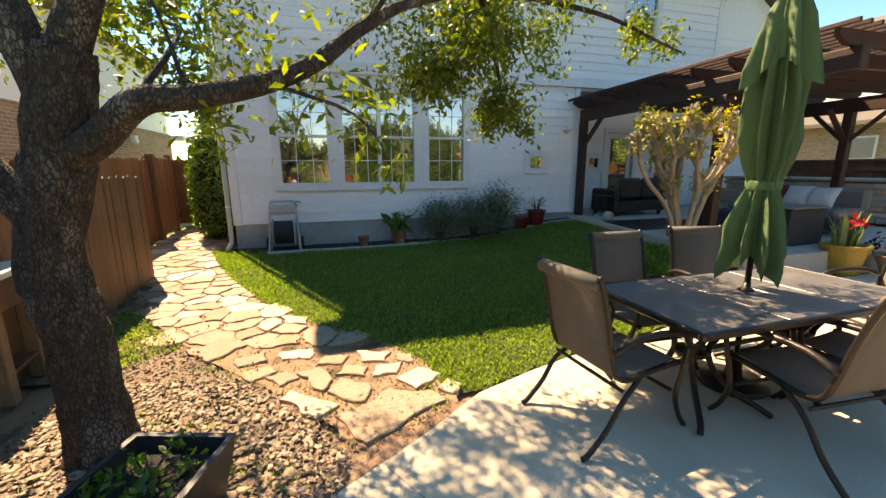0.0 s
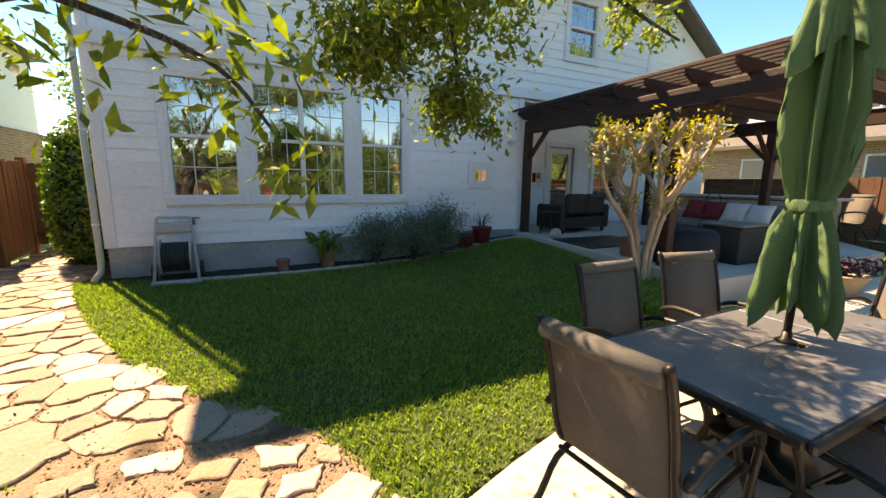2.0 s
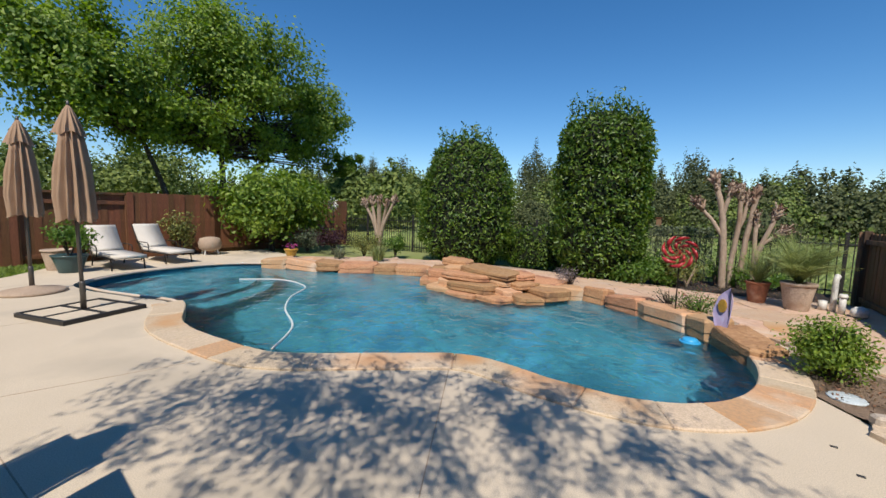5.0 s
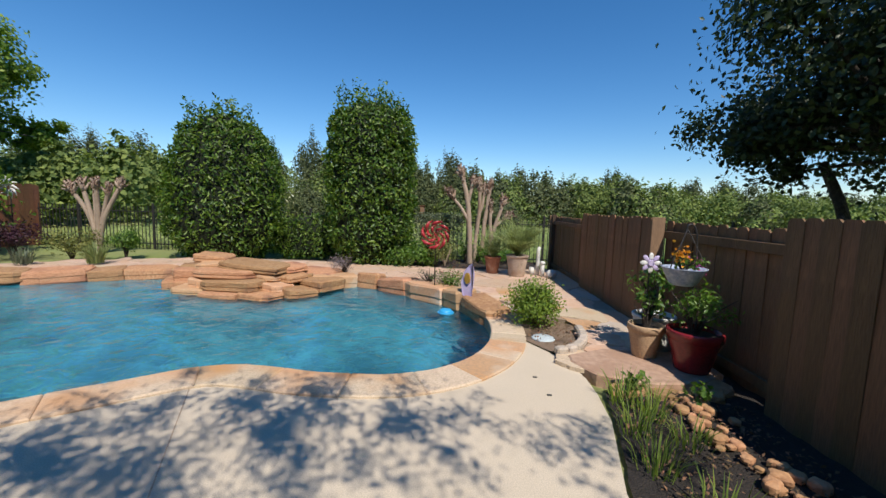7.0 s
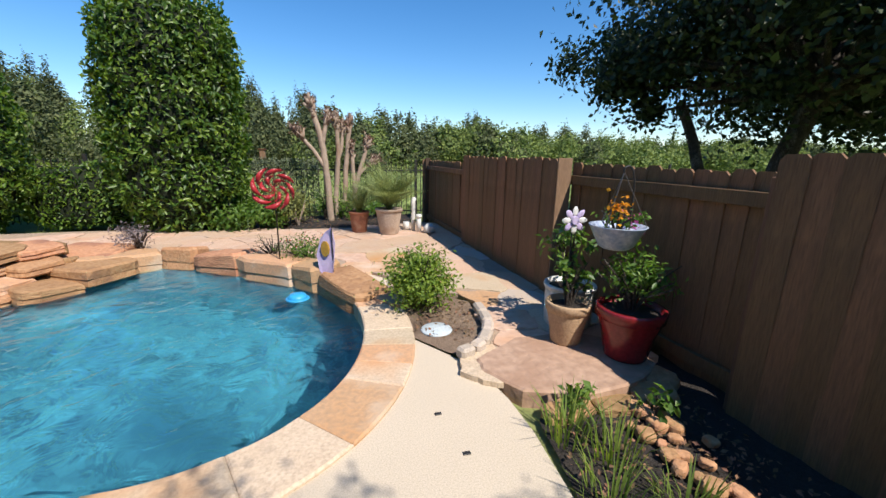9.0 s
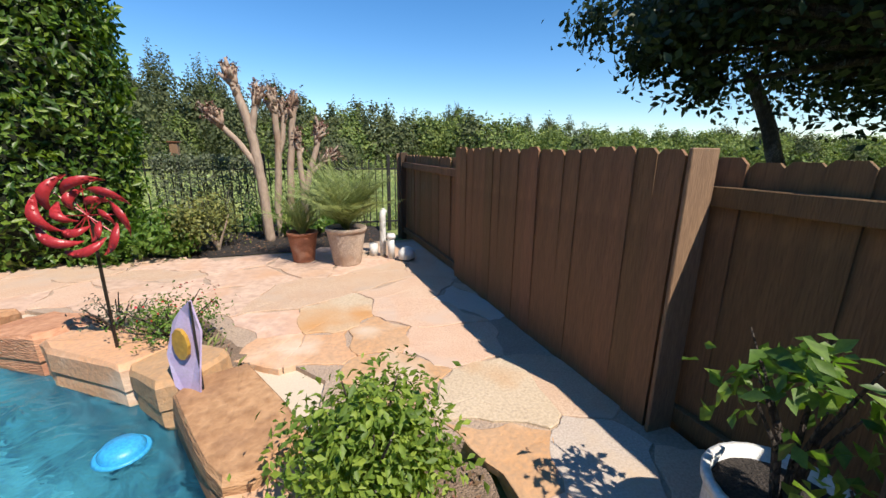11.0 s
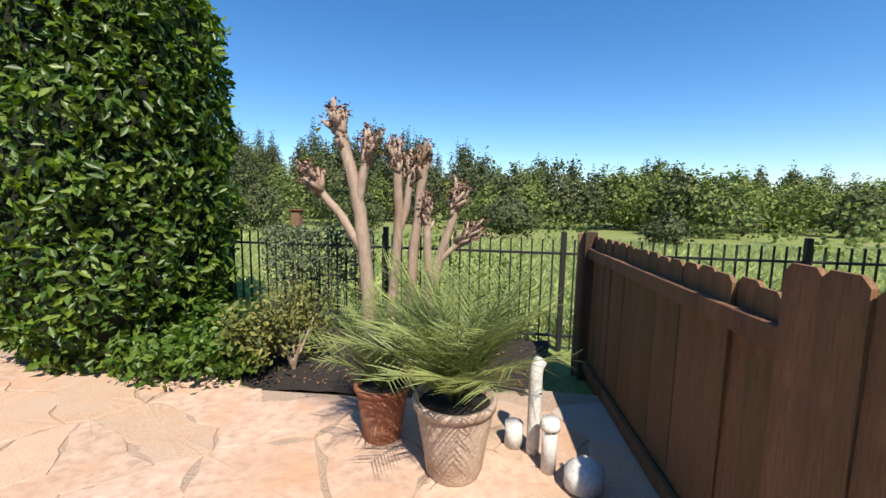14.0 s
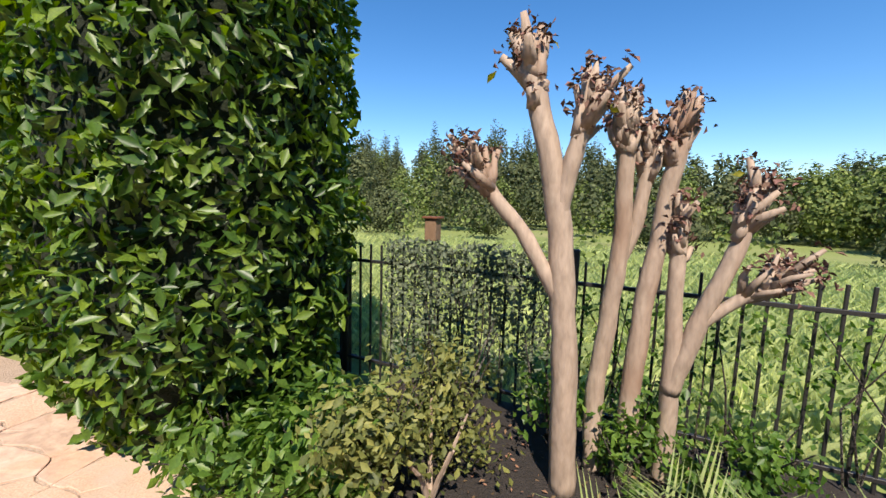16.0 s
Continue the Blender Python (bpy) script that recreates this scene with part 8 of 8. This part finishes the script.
pot("green_pot", "blue-green glazed pot beside the lounge chairs", (11.6, -1.35, 0.0), 0.3, 0.2, 0.38, material("teal_glaze", (0.06, 0.11, 0.11), (0.04, 0.08, 0.085), 5, 0.3, 0.1))
shrub("potted_plant", "leafy plant with red blooms in the teal pot", (11.6, -1.35, 0.34), 0.42, 0.75, 700, 0.09, M_greenleaf, 104, 9, 0.45, "plant")
pot("cream_pot", "pale cement pot by the back fence", (12.2, -1.25, -0.05), 0.26, 0.18, 0.5, M_whitepot)
shrub("fence_shrub", "bronze flowering shrub against the back fence", (13.3, -4.1, -0.07), 0.5, 1.35, 900, 0.10, M_brownleaf, 105, 10)
shrub("fence_shrub", "dark leafy shrub against the back fence", (13.3, -1.9, -0.07), 0.45, 1.25, 800, 0.10, M_greenleaf, 106, 10)
pw = thing("wind_spinner", "silver pinwheel spinner on a tall stake", "garden spinner", (12.4, -8.9, -0.07))
Geo().tube([(0, 0, 0), (0, 0, 1.75)], 0.014, 6).make("stake", M_black, pw)
for k in range(10):
    a = k * 0.628
    Geo().tube([(0.05 * math.cos(a), 0.03, 1.72 + 0.05 * math.sin(a)), (0.17 * math.cos(a + 0.3), 0.05, 1.72 + 0.17 * math.sin(a + 0.3)), (0.3 * math.cos(a + 0.75), 0.03, 1.72 + 0.3 * math.sin(a + 0.75))], [0.01, 0.035, 0.012], 5).make("vane", M_palewhite, pw, smooth=True)
pot("yellow_planter", "big yellow-ochre planter with tall spiky plants", (7.15, 3.55, 0.0), 0.28, 0.2, 0.45, M_yellowpot, 0.06)
blades("snake_plant", "tall striped snake plant in the ochre planter", (7.15, 3.55, 0.4), 26, 0.62, 0.3, M_palm, 107, 0.06, "plant", 0.25)
_rs = np.random.RandomState(108)
cloud("red_lily", np.array((7.05, 3.4, 0.78)) + _rs.normal(0, 0.035, (16, 3)), _rs.normal(0, 0.6, (16, 3)) + (0, -0.6, 0.4), 0.12, M_flower_r, None, 0.5, 0.1, 0.5, 109, "red lily bloom among the snake plant leaves", "flower", "stuff")
pot("ochre_bowl", "wide ochre bowl planter with trailing purple plants", (7.8, 3.2, 0.0), 0.3, 0.2, 0.3, M_tanpot)
shrub("purple_plant", "trailing dark purple plant in the ochre bowl", (7.8, 3.2, 0.26), 0.36, 0.24, 420, 0.08, M_purple, 110, 8, 0.5, "plant")
pot("terracotta_bowl", "low terracotta bowl on the grass strip", (12.7, 2.75, -0.05), 0.34, 0.22, 0.24, M_terra)
shrub("purple_plant", "dark purple plant in the terracotta bowl", (12.7, 2.75, 0.16), 0.4, 0.42, 500, 0.1, M_purple, 111, 8, 0.5, "plant")
pot("patterned_pot", "small patterned red clay pot on the patio edge", (5.6, 5.1, pz(5.1)), 0.15, 0.12, 0.3, M_terra)
# soil bed along the fence with tufts
patch("fence_bed", [(-2.5, 2.2), (-0.85, 0.3), (-0.87, -0.6), (-0.78, -1.64), (-0.94, -2.37), (-1.02, -2.92), (-1.9, -3.1), (-2.1, -3.4), (-2.5, -3.4)], lambda x, y: -0.03 + 0.03 * noise.noise((x * 5, y * 5, 9)), M_soil, 0.06, "shaded dark soil bed below the fence", "flower bed")
for i, (x, y, n, h) in enumerate(((-1.1, -2.75, 60, 0.32), (-1.25, -2.55, 60, 0.30), (-1.05, -2.3, 50, 0.28), (-1.0, -1.9, 60, 0.26), (-1.15, -1.5, 50, 0.28), (-1.35, -2.2, 50, 0.22), (-1.1, -1.1, 40, 0.25))):
    blades("grass_tuft", "wispy green grass tuft in the shaded bed", (x, y, -0.02), n, h, 0.26, M_blade, 120 + i, 0.009)
shrub("young_weed", "small bright green leafy weed by the slab", (-1.25, -2.92, -0.02), 0.12, 0.2, 40, 0.07, M_greenleaf, 130, 5, 0.55, "plant")
shrub("young_weed", "small bright green leafy weed by the rocks", (-1.68, -2.75, -0.02), 0.1, 0.18, 36, 0.07, M_greenleaf, 131, 5, 0.55, "plant")
for i, (poly, n, z) in enumerate((([(-2.05, 1.8), (-0.9, 0.3), (-0.95, -2.3), (-1.05, -2.9), (-2.05, -2.9)], 2600, 0.0), ([(-0.05, -5.65), (0.55, -6.05), (1.3, -6.9), (0.6, -6.9), (0.1, -6.05)], 500, 0.065), ([(-1.2, -9.2), (1.7, -8.9), (1.8, -10.4), (-1.5, -10.4)], 900, 0.045), ([(-0.5, -4.1), (-0.9, -3.8), (-1.12, -4.2), (-1.1, -4.7), (-0.75, -4.95)], 400, 0.022))):
    _p = many(poly, n, 160 + i)
    cloud("bed_litter", np.c_[_p, np.full(len(_p), z)], np.tile((0, 0, 1.0), (len(_p), 1)), 0.035, M_dry, None, 0.5, 0.1, 0.5, 170 + i, "scattered dry leaves and bark chips in the bed", "leaf litter", "stuff")
turf("pocket_grass", "dry thin grass in the terrace pocket", [(0.0, -5.7), (0.5, -6.05), (1.2, -6.75), (0.7, -6.85), (0.2, -6.2)], 500, 0.09, lambda x, y: 0.05, M_palm, 175, 0.006)

# ---- rocks ----


def rock(size, seed, blocky=0.55):
    """A split boulder: a squared ellipsoid with uneven faces."""
    g = Geo()
    n, m = 14, 8

    def p(v, e):
        return abs(v) ** e * (1 if v >= 0 else -1)
    for j in range(m + 1):
        b = -math.pi / 2 + math.pi * j / m
        for i in range(n):
            a = 2 * math.pi * i / n
            x, y, z = p(math.cos(b), blocky) * p(math.cos(a), blocky), p(math.cos(b), blocky) * p(math.sin(a), blocky), p(math.sin(b), blocky)
            q = 1 + 0.16 * noise.noise((x * 1.3 + seed * 3.1, y * 1.3, z * 1.3)) + 0.07 * noise.noise((x * 4 + seed, y * 4, z * 4))
            g.v.append((x * q * size[0] / 2, y * q * size[1] / 2, z * q * size[2] / 2))
    for j in range(m):
        g.f += [(j * n + i, j * n + (i + 1) % n, (j + 1) * n + (i + 1) % n, (j + 1) * n + i) for i in range(n)]
    return g


def ledge(size, seed, n=13):
    """A split sandstone block: angular outline, upright bedded faces, nearly flat top."""
    g = Geo()
    rs = random.Random(seed)
    zs = ((-0.5, 0.90), (-0.34, 1.0), (-0.02, 0.96), (0.04, 1.0), (0.40, 0.98), (0.5, 0.90))
    jig = [1 + rs.uniform(-0.09, 0.06) for _ in range(n)]
    tilt = (rs.uniform(-0.12, 0.12), rs.uniform(-0.12, 0.12))

    def p(v, e):
        return abs(v) ** e * (1 if v >= 0 else -1)
    for k, (z, w) in enumerate(zs):
        for i in range(n):
            a = 2 * math.pi * (i + 0.3 * math.sin(i * 2.3 + seed)) / n
            ca, sa = p(math.cos(a), 0.42), p(math.sin(a), 0.42)
            q = w * jig[i] * (1 + rs.uniform(-0.02, 0.02))
            zz = z + rs.uniform(-0.035, 0.035) + (tilt[0] * ca + tilt[1] * sa if z > 0.2 else 0)
            g.v.append((ca * q * size[0] / 2, sa * q * size[1] / 2, zz * size[2]))
    m = len(zs)
    for k in range(m - 1):
        g.f += [(k * n + i, k * n + (i + 1) % n, (k + 1) * n + (i + 1) % n, (k + 1) * n + i) for i in range(n)]
    g.v.append((0, 0, 0.52 * size[2]))
    g.f += [((m - 1) * n + i, (m - 1) * n + (i + 1) % n, m * n) for i in range(n)]
    return g


PO = POOL[::-1]
# boulders along the far waterline
edge_rocks = thing("rock_edge", "row of tan and orange boulders along the far pool edge", "rocks")
_far = PO[56:122]
_s, _i = 0.0, 0
while _i < len(_far) - 3:
    a = _far[_i]
    w = R.uniform(0.42, 0.85)
    j = _i
    while j < len(_far) - 1 and math.dist(a, _far[j]) < w:
        j += 1
    b = _far[j]
    L = math.dist(a, b)
    if L < 0.15:
        break
    mx, my = (a[0] + b[0]) / 2, (a[1] + b[1]) / 2
    an = math.degrees(math.atan2(b[1] - a[1], b[0] - a[0]))
    nx, ny = (b[1] - a[1]) / L, -(b[0] - a[0]) / L
    dep = R.uniform(0.36, 0.5)
    h = R.uniform(0.24, 0.34)
    rk = ledge((L * 1.12, dep * 1.12, h), R.randrange(1000)).make("boulder", R.choice((M_ledge, M_ledge, M_boulder, M_stone_o)), edge_rocks, smooth=False)
    rk.matrix_basis = pose(mx + nx * dep * 0.38, my + ny * dep * 0.38, -0.01 + R.uniform(-0.03, 0.03), R.uniform(-4, 4), R.uniform(-4, 4), an)
    _i = j
# waterfall stack
fall = thing("waterfall_rocks", "stacked sandstone slabs forming a pool waterfall", "rocks", (4.3, -6.1, 0))
for x, y, z, sx, sy, sz, rz, m in (
        (1.25, -0.25, -0.08, 0.70, 0.65, 0.20, 30, 0), (0.70, 0.12, -0.09, 0.75, 0.55, 0.13, 12, 1), (0.10, 0.30, -0.10, 0.80, 0.50, 0.12, -4, 0), (-0.55, 0.28, -0.09, 0.75, 0.50, 0.13, -14, 2), (-1.05, -0.02, -0.07, 0.70, 0.55, 0.16, -38, 0),
        (1.15, -0.35, 0.08, 0.62, 0.62, 0.26, 28, 0), (0.72, 0.02, 0.03, 0.30, 0.45, 0.16, 8, 1), (0.02, 0.14, 0.04, 1.15, 0.55, 0.17, -6, 0), (-0.72, 0.04, 0.02, 0.42, 0.45, 0.12, -20, 1), (-1.25, -0.50, 0.02, 0.95, 0.75, 0.20, -30, 2),
        (0.55, -0.12, 0.13, 0.45, 0.40, 0.07, 5, 1), (0.25, -0.12, 0.20, 1.15, 0.60, 0.15, 4, 0), (-0.50, -0.14, 0.15, 0.42, 0.45, 0.10, -12, 1), (-0.85, -0.28, 0.13, 0.42, 0.45, 0.13, -25, 2),
        (0.72, -0.35, 0.30, 0.50, 0.50, 0.11, 15, 1), (-0.15, -0.28, 0.31, 1.25, 0.62, 0.14, -8, 0), (0.85, -0.60, 0.38, 0.70, 0.50, 0.15, 8, 2), (-0.70, -0.52, 0.27, 0.55, 0.50, 0.12, -30, 2),
        (0.10, -0.75, 0.13, 1.90, 0.70, 0.40, -4, 0), (1.45, -0.85, 0.05, 0.70, 0.70, 0.24, 20, 2), (-1.0, -1.0, 0.05, 0.90, 0.70, 0.22, -15, 2)):
    rk = ledge((sx, sy, sz), R.randrange(1000), R.choice((11, 13, 15))).make("slab", (M_ledge, M_stone_o, M_boulder)[m], fall)
    rk.matrix_basis = pose(x, y, z, R.uniform(-3, 3), R.uniform(-3, 3), rz)
# pool coping on the near side
cop = thing("pool_coping", "flat flagstone coping round the near pool edge", "coping", kind="structure")
_in, _out = offset_loop(PO, -0.05)[0:58], offset_loop(PO, 0.36)[0:58]
_i = 0
while _i < 57:
    j = min(57, _i + R.choice((2, 3, 4, 5)))
    lo, hi = _in[_i:j + 1], _out[_i:j + 1]
    poly = [(p[0] * 0.995 + q[0] * 0.005, p[1] * 0.995 + q[1] * 0.005) for p, q in zip(lo, [lo[len(lo) // 2]] * len(lo))]
    po = [(p[0] * 0.995 + q[0] * 0.005, p[1] * 0.995 + q[1] * 0.005) for p, q in zip(hi, [hi[len(hi) // 2]] * len(hi))]
    out = poly + po[::-1]
    Geo().prism(out[::-1], -0.16, 0.024, 0.01, 0, 0.001).make("coping_stone", R.choice((M_coping, M_coping, M_coping, M_stone_o)), cop)
    _i = j
_g = Geo()
_lip = PO[120:] + PO[:1]
_g.tube([(x, y, -0.012) for x, y in _lip], 0.028, 8)
_g.make("lip", M_stone_g, cop, "thin stone lip round the tanning step", smooth=True)

# ---- terrace paving ----
TERR = [(-2.2, -3.3), (-1.05, -3.2), (-0.82, -3.52), (-1.0, -3.68), (-1.2, -4.05), (-1.22, -4.8), (-0.75, -5.08), (-0.36, -4.9), (-0.46, -5.6), (-0.05, -6.1), (0.6, -6.5), (1.3, -7.0), (2.0, -7.4), (2.9, -7.5), (3.6, -7.0), (5.4, -7.0), (6.6, -7.4), (7.6, -6.8), (8.8, -6.0), (10.2, -5.5), (10.7, -6.4), (9.4, -7.4), (8.2, -8.2), (6, -9.0), (4.5, -9.15), (3.5, -9.15), (2.1, -9.12), (1.5, -9.0), (1.0, -8.85), (0.2, -8.9), (-0.4, -8.85), (-1.2, -9.3), (-2.12, -9.3)]
sheet("terrace_base", TERR, [], 0.034, M_joint, 0.1, "mortar bed under the terrace flagstones", "terrace")
terr = thing("terrace", "raised terrace of large irregular flagstones, sunlit", "terrace", kind="structure")
_in, _ghost = spread(TERR, 0.40, 9, 0.7)
_in = [p for p in _in if R.random() > 0.38]
_pk = [(-0.05, -5.65), (0.15, -5.55), (0.55, -6.05), (1.15, -6.6), (1.35, -6.95), (0.6, -6.95), (0.3, -6.45), (0.05, -6.05)]
_in2 = [p for p in _in if not inside(p, _pk)]
_rim = offset_loop(POOL, 0.12)
for i, poly in cells(_in2 + [p for p in _in if inside(p, _pk)] + _ghost, len(_in2), (-2.2, -9.6, 11, -3.2), 0.009):
    poly = [to_edge(*p, _rim) if inside(p, _rim) else p for p in poly]
    x, y = _in2[i]
    if inside((x, y), _rim):
        continue
    mat = R.choice((M_stone, M_flag_p, M_coping, M_stone_o, M_stone_o)) if y > -6.9 else R.choice((M_stone, M_flag_p, M_flag_p))
    if x < -1.5 and y < -4.5:
        mat = R.choice((M_stone_g, M_stone))
    Geo().prism(ragged(ragged(poly, 0.05), 0.02), 0.0, 0.045 + R.uniform(-0.004, 0.004), 0.004, R.uniform(-0.006, 0.006), 0.0025).make("flagstone", mat, terr)
# the thick step slab by the pots, and the stones that carry it
slab = thing("step_slab", "thick sandstone slab carrying the pots", "slab")
Geo().prism(ragged([(-0.83, -3.38), (-0.84, -3.52), (-1.25, -3.78), (-1.75, -3.8), (-2.12, -3.5), (-2.08, -3.2), (-1.86, -3.06), (-1.68, -3.0), (-1.36, -2.97), (-1.0, -3.09)], 0.010), -0.10, 0.054, 0.012, 0, 0.003).make("slab", M_slab, slab)
for x, y, sx, sy, sz, rz in ((-1.22, -2.93, 0.34, 0.16, 0.12, 8), (-1.55, -2.92, 0.30, 0.18, 0.11, -6), (-1.86, -2.96, 0.30, 0.2, 0.13, -20), (-2.02, -3.08, 0.22, 0.2, 0.14, 30)):
    rk = ledge((sx, sy, sz), R.randrange(1000), 14).make("edge_stone", M_ledge, slab)
    rk.matrix_basis = pose(x, y, -0.045, R.uniform(-4, 4), R.uniform(-4, 4), rz)
bor = thing("bed_border", "short row of pale border stones round the small bed", "edging")
_e = [(-0.73, -3.59), (-0.86, -3.64), (-0.96, -3.72), (-1.06, -3.88), (-1.13, -4.05), (-1.16, -4.25), (-1.17, -4.46)]
for a, b in zip(_e, _e[1:]):
    L, an = math.dist(a, b), math.degrees(math.atan2(b[1] - a[1], b[0] - a[0]))
    Geo().box((0.005, -0.05, 0), (L - 0.005, 0.05, 0.085), 0.02, pose(a[0], a[1], 0.02, 0, 0, an)).make("stone", M_stone_g, bor)
# rocks along the shaded fence bed
br = thing("bed_rocks", "line of small broken rocks through the shaded bed", "rocks")
_rp = [(-1.62, -2.85), (-1.66, -2.5), (-1.64, -2.15), (-1.72, -1.8), (-1.7, -1.4), (-1.8, -1.0), (-1.82, -0.6), (-1.9, -0.1)]
for a, b in zip(_rp, _rp[1:]):
    for k in range(10):
        t = (k + R.uniform(0, 1)) / 10
        s = R.uniform(0.05, 0.13)
        rk = rock((s, s * R.uniform(0.6, 1), s * 0.6), R.randrange(999), 0.6).make("rock", M_boulder, br)
        rk.matrix_basis = pose(a[0] + (b[0] - a[0]) * t + R.uniform(-0.16, 0.16), a[1] + (b[1] - a[1]) * t, 0.0, 0, 0, R.uniform(0, 360))
# path stones
pathway = thing("stone_path", "irregular flagstone path set in reddish dirt", "path", kind="structure")
_inner = [(-3.6, 11.3), (-3.55, 8.4), (-3.2, 7.0), (-2.75, 5.9), (-2.3, 4.7), (-1.6, 3.62), (-1.0, 3.45), (-0.68, 3.25), (-0.3, 3.15), (0.0, 3.12), (0.1, 3.2), (-0.25, 3.78), (-0.92, 4.6), (-1.42, 5.7), (-2.0, 7.1), (-2.3, 9.0), (-2.5, 11.3)]
_in, _ghost = spread(_inner, 0.27, 21, 0.5)
_in = [p for p in _in if R.random() > 0.30]
for i, poly in cells(_in + _ghost, len(_in), (-4, 2.9, 0.8, 11.6), 0.016):
    x, y = _in[i]
    k = R.uniform(0.96, 1.0) if y > 4.2 else R.uniform(0.90, 0.98)
    poly = [(x + (p[0] - x) * k, y + (p[1] - y) * k) for p in poly]
    z = path_z(x, y)
    Geo().prism(ragged(ragged(poly, 0.05), 0.015), z - 0.03, z + 0.013 + R.uniform(-0.004, 0.005), 0.005, R.uniform(-0.012, 0.012), 0.002).make("flagstone", R.choice((M_path, M_path, M_path, M_flag_p)), pathway)
# the loose stones where the path meets the deck
for poly in (((-0.21, 2.13), (-0.04, 1.80), (0.53, 2.09), (0.46, 2.24), (0.30, 2.28), (0.18, 2.36), (0.08, 2.26)), ((-0.58, 2.43), (-0.51, 2.53), (-0.18, 2.25), (-0.33, 2.15)), ((-0.26, 2.44), (-0.16, 2.60), (0.05, 2.45), (-0.01, 2.24), (-0.15, 2.30)), ((-0.49, 2.76), (-0.34, 2.82), (-0.22, 2.60), (-0.29, 2.46)), ((-1.46, 3.48), (-1.10, 3.62), (-0.96, 3.43), (-1.22, 3.19)), ((-0.01, 3.04), (0.27, 2.94), (0.20, 2.78), (0.02, 2.83)), ((0.24, 2.47), (0.44, 2.60), (0.59, 2.44), (0.36, 2.29)), ((-0.66, 3.20), (-0.38, 3.19), (-0.40, 3.01), (-0.62, 3.05)),
             ((-0.60, 2.62), (-0.72, 2.78), (-0.56, 2.86), (-0.46, 2.70)), ((-0.20, 2.66), (-0.12, 2.80), (0.06, 2.72), (0.02, 2.58)), ((0.08, 2.56), (0.12, 2.72), (0.34, 2.72), (0.26, 2.56)), ((-0.34, 2.88), (-0.28, 3.02), (-0.08, 2.96), (-0.14, 2.84)), ((-0.95, 3.02), (-1.02, 3.18), (-0.78, 3.24), (-0.74, 3.06)), ((-0.80, 2.74), (-0.90, 2.90), (-0.70, 2.98), (-0.64, 2.86)), ((0.30, 2.78), (0.34, 2.90), (0.46, 2.82), (0.42, 2.70)), ((0.52, 2.24), (0.62, 2.36), (0.70, 2.26), (0.60, 2.16))):
    Geo().prism(ragged(ragged(list(poly), 0.03), 0.012), -0.03, 0.016 + R.uniform(-0.003, 0.004), 0.006, 0, 0.002).make("flagstone", R.choice((M_path, M_path, M_flag_p)), pathway)
# joints cut in the deck, as thin dark strips
jt = thing("deck_joint", "narrow saw-cut control joints in the concrete deck", "joint", kind="structure")
for a, b in (((2.37, -2.42), (0.85, 0.2)), ((0.85, 0.2), (0.05, 1.6)), ((4.4, -0.95), (5.6, 3.3)), ((7.2, -0.9), (7.6, 3.3)), ((10.4, -0.6), (10.0, 3.3)), ((0.85, 0.2), (10.6, 0.9))):
    L, an = math.dist(a, b), math.degrees(math.atan2(b[1] - a[1], b[0] - a[0]))
    Geo().box((0, -0.004, -0.01), (L, 0.004, 0.0015), 0, pose(a[0], a[1], 0, 0, 0, an)).make("joint_line", M_joint, jt)

# pool cleaner hose and floating dispenser
ph = thing("pool_hose", "pale cleaner hose floating on the water", "hose", (0, 0, WATER_Z))
Geo().tube([(x, y, 0.012) for x, y in smooth_path([(4.4, -1.75), (5.0, -2.4), (5.9, -2.85), (6.6, -3.4), (7.2, -4.1), (8.2, -4.2), (8.9, -3.6)], 8)], 0.015, 8).make("hose", M_palewhite, ph, smooth=True)
fl2 = thing("chlorine_float", "small round blue floating dispenser on the water", "float", (0.56, -5.45, WATER_Z))
Geo().lathe([(0.06, -0.06), (0.10, -0.02), (0.105, 0.02), (0.08, 0.05), (0.03, 0.055)], 20).make("body", material("blue_plastic", (0.04, 0.38, 0.72), (0.03, 0.32, 0.62), 5, 0.4, 0.05), fl2, smooth=True)
Geo().lathe([(0.115, -0.015), (0.13, 0.0), (0.115, 0.015), (0.104, 0.0)], 20).make("rim", bpy.data.materials["blue_plastic"], fl2, smooth=True)
for x, y in ((-0.52, -2.72), (-0.45, -3.05)):
    Geo().box((-0.02, -0.012, 0), (0.02, 0.012, 0.006), 0.002).make("deck_anchor", M_black, None, "small dark deck anchor cap in the concrete", "anchor").location = (x, y, 0.0)
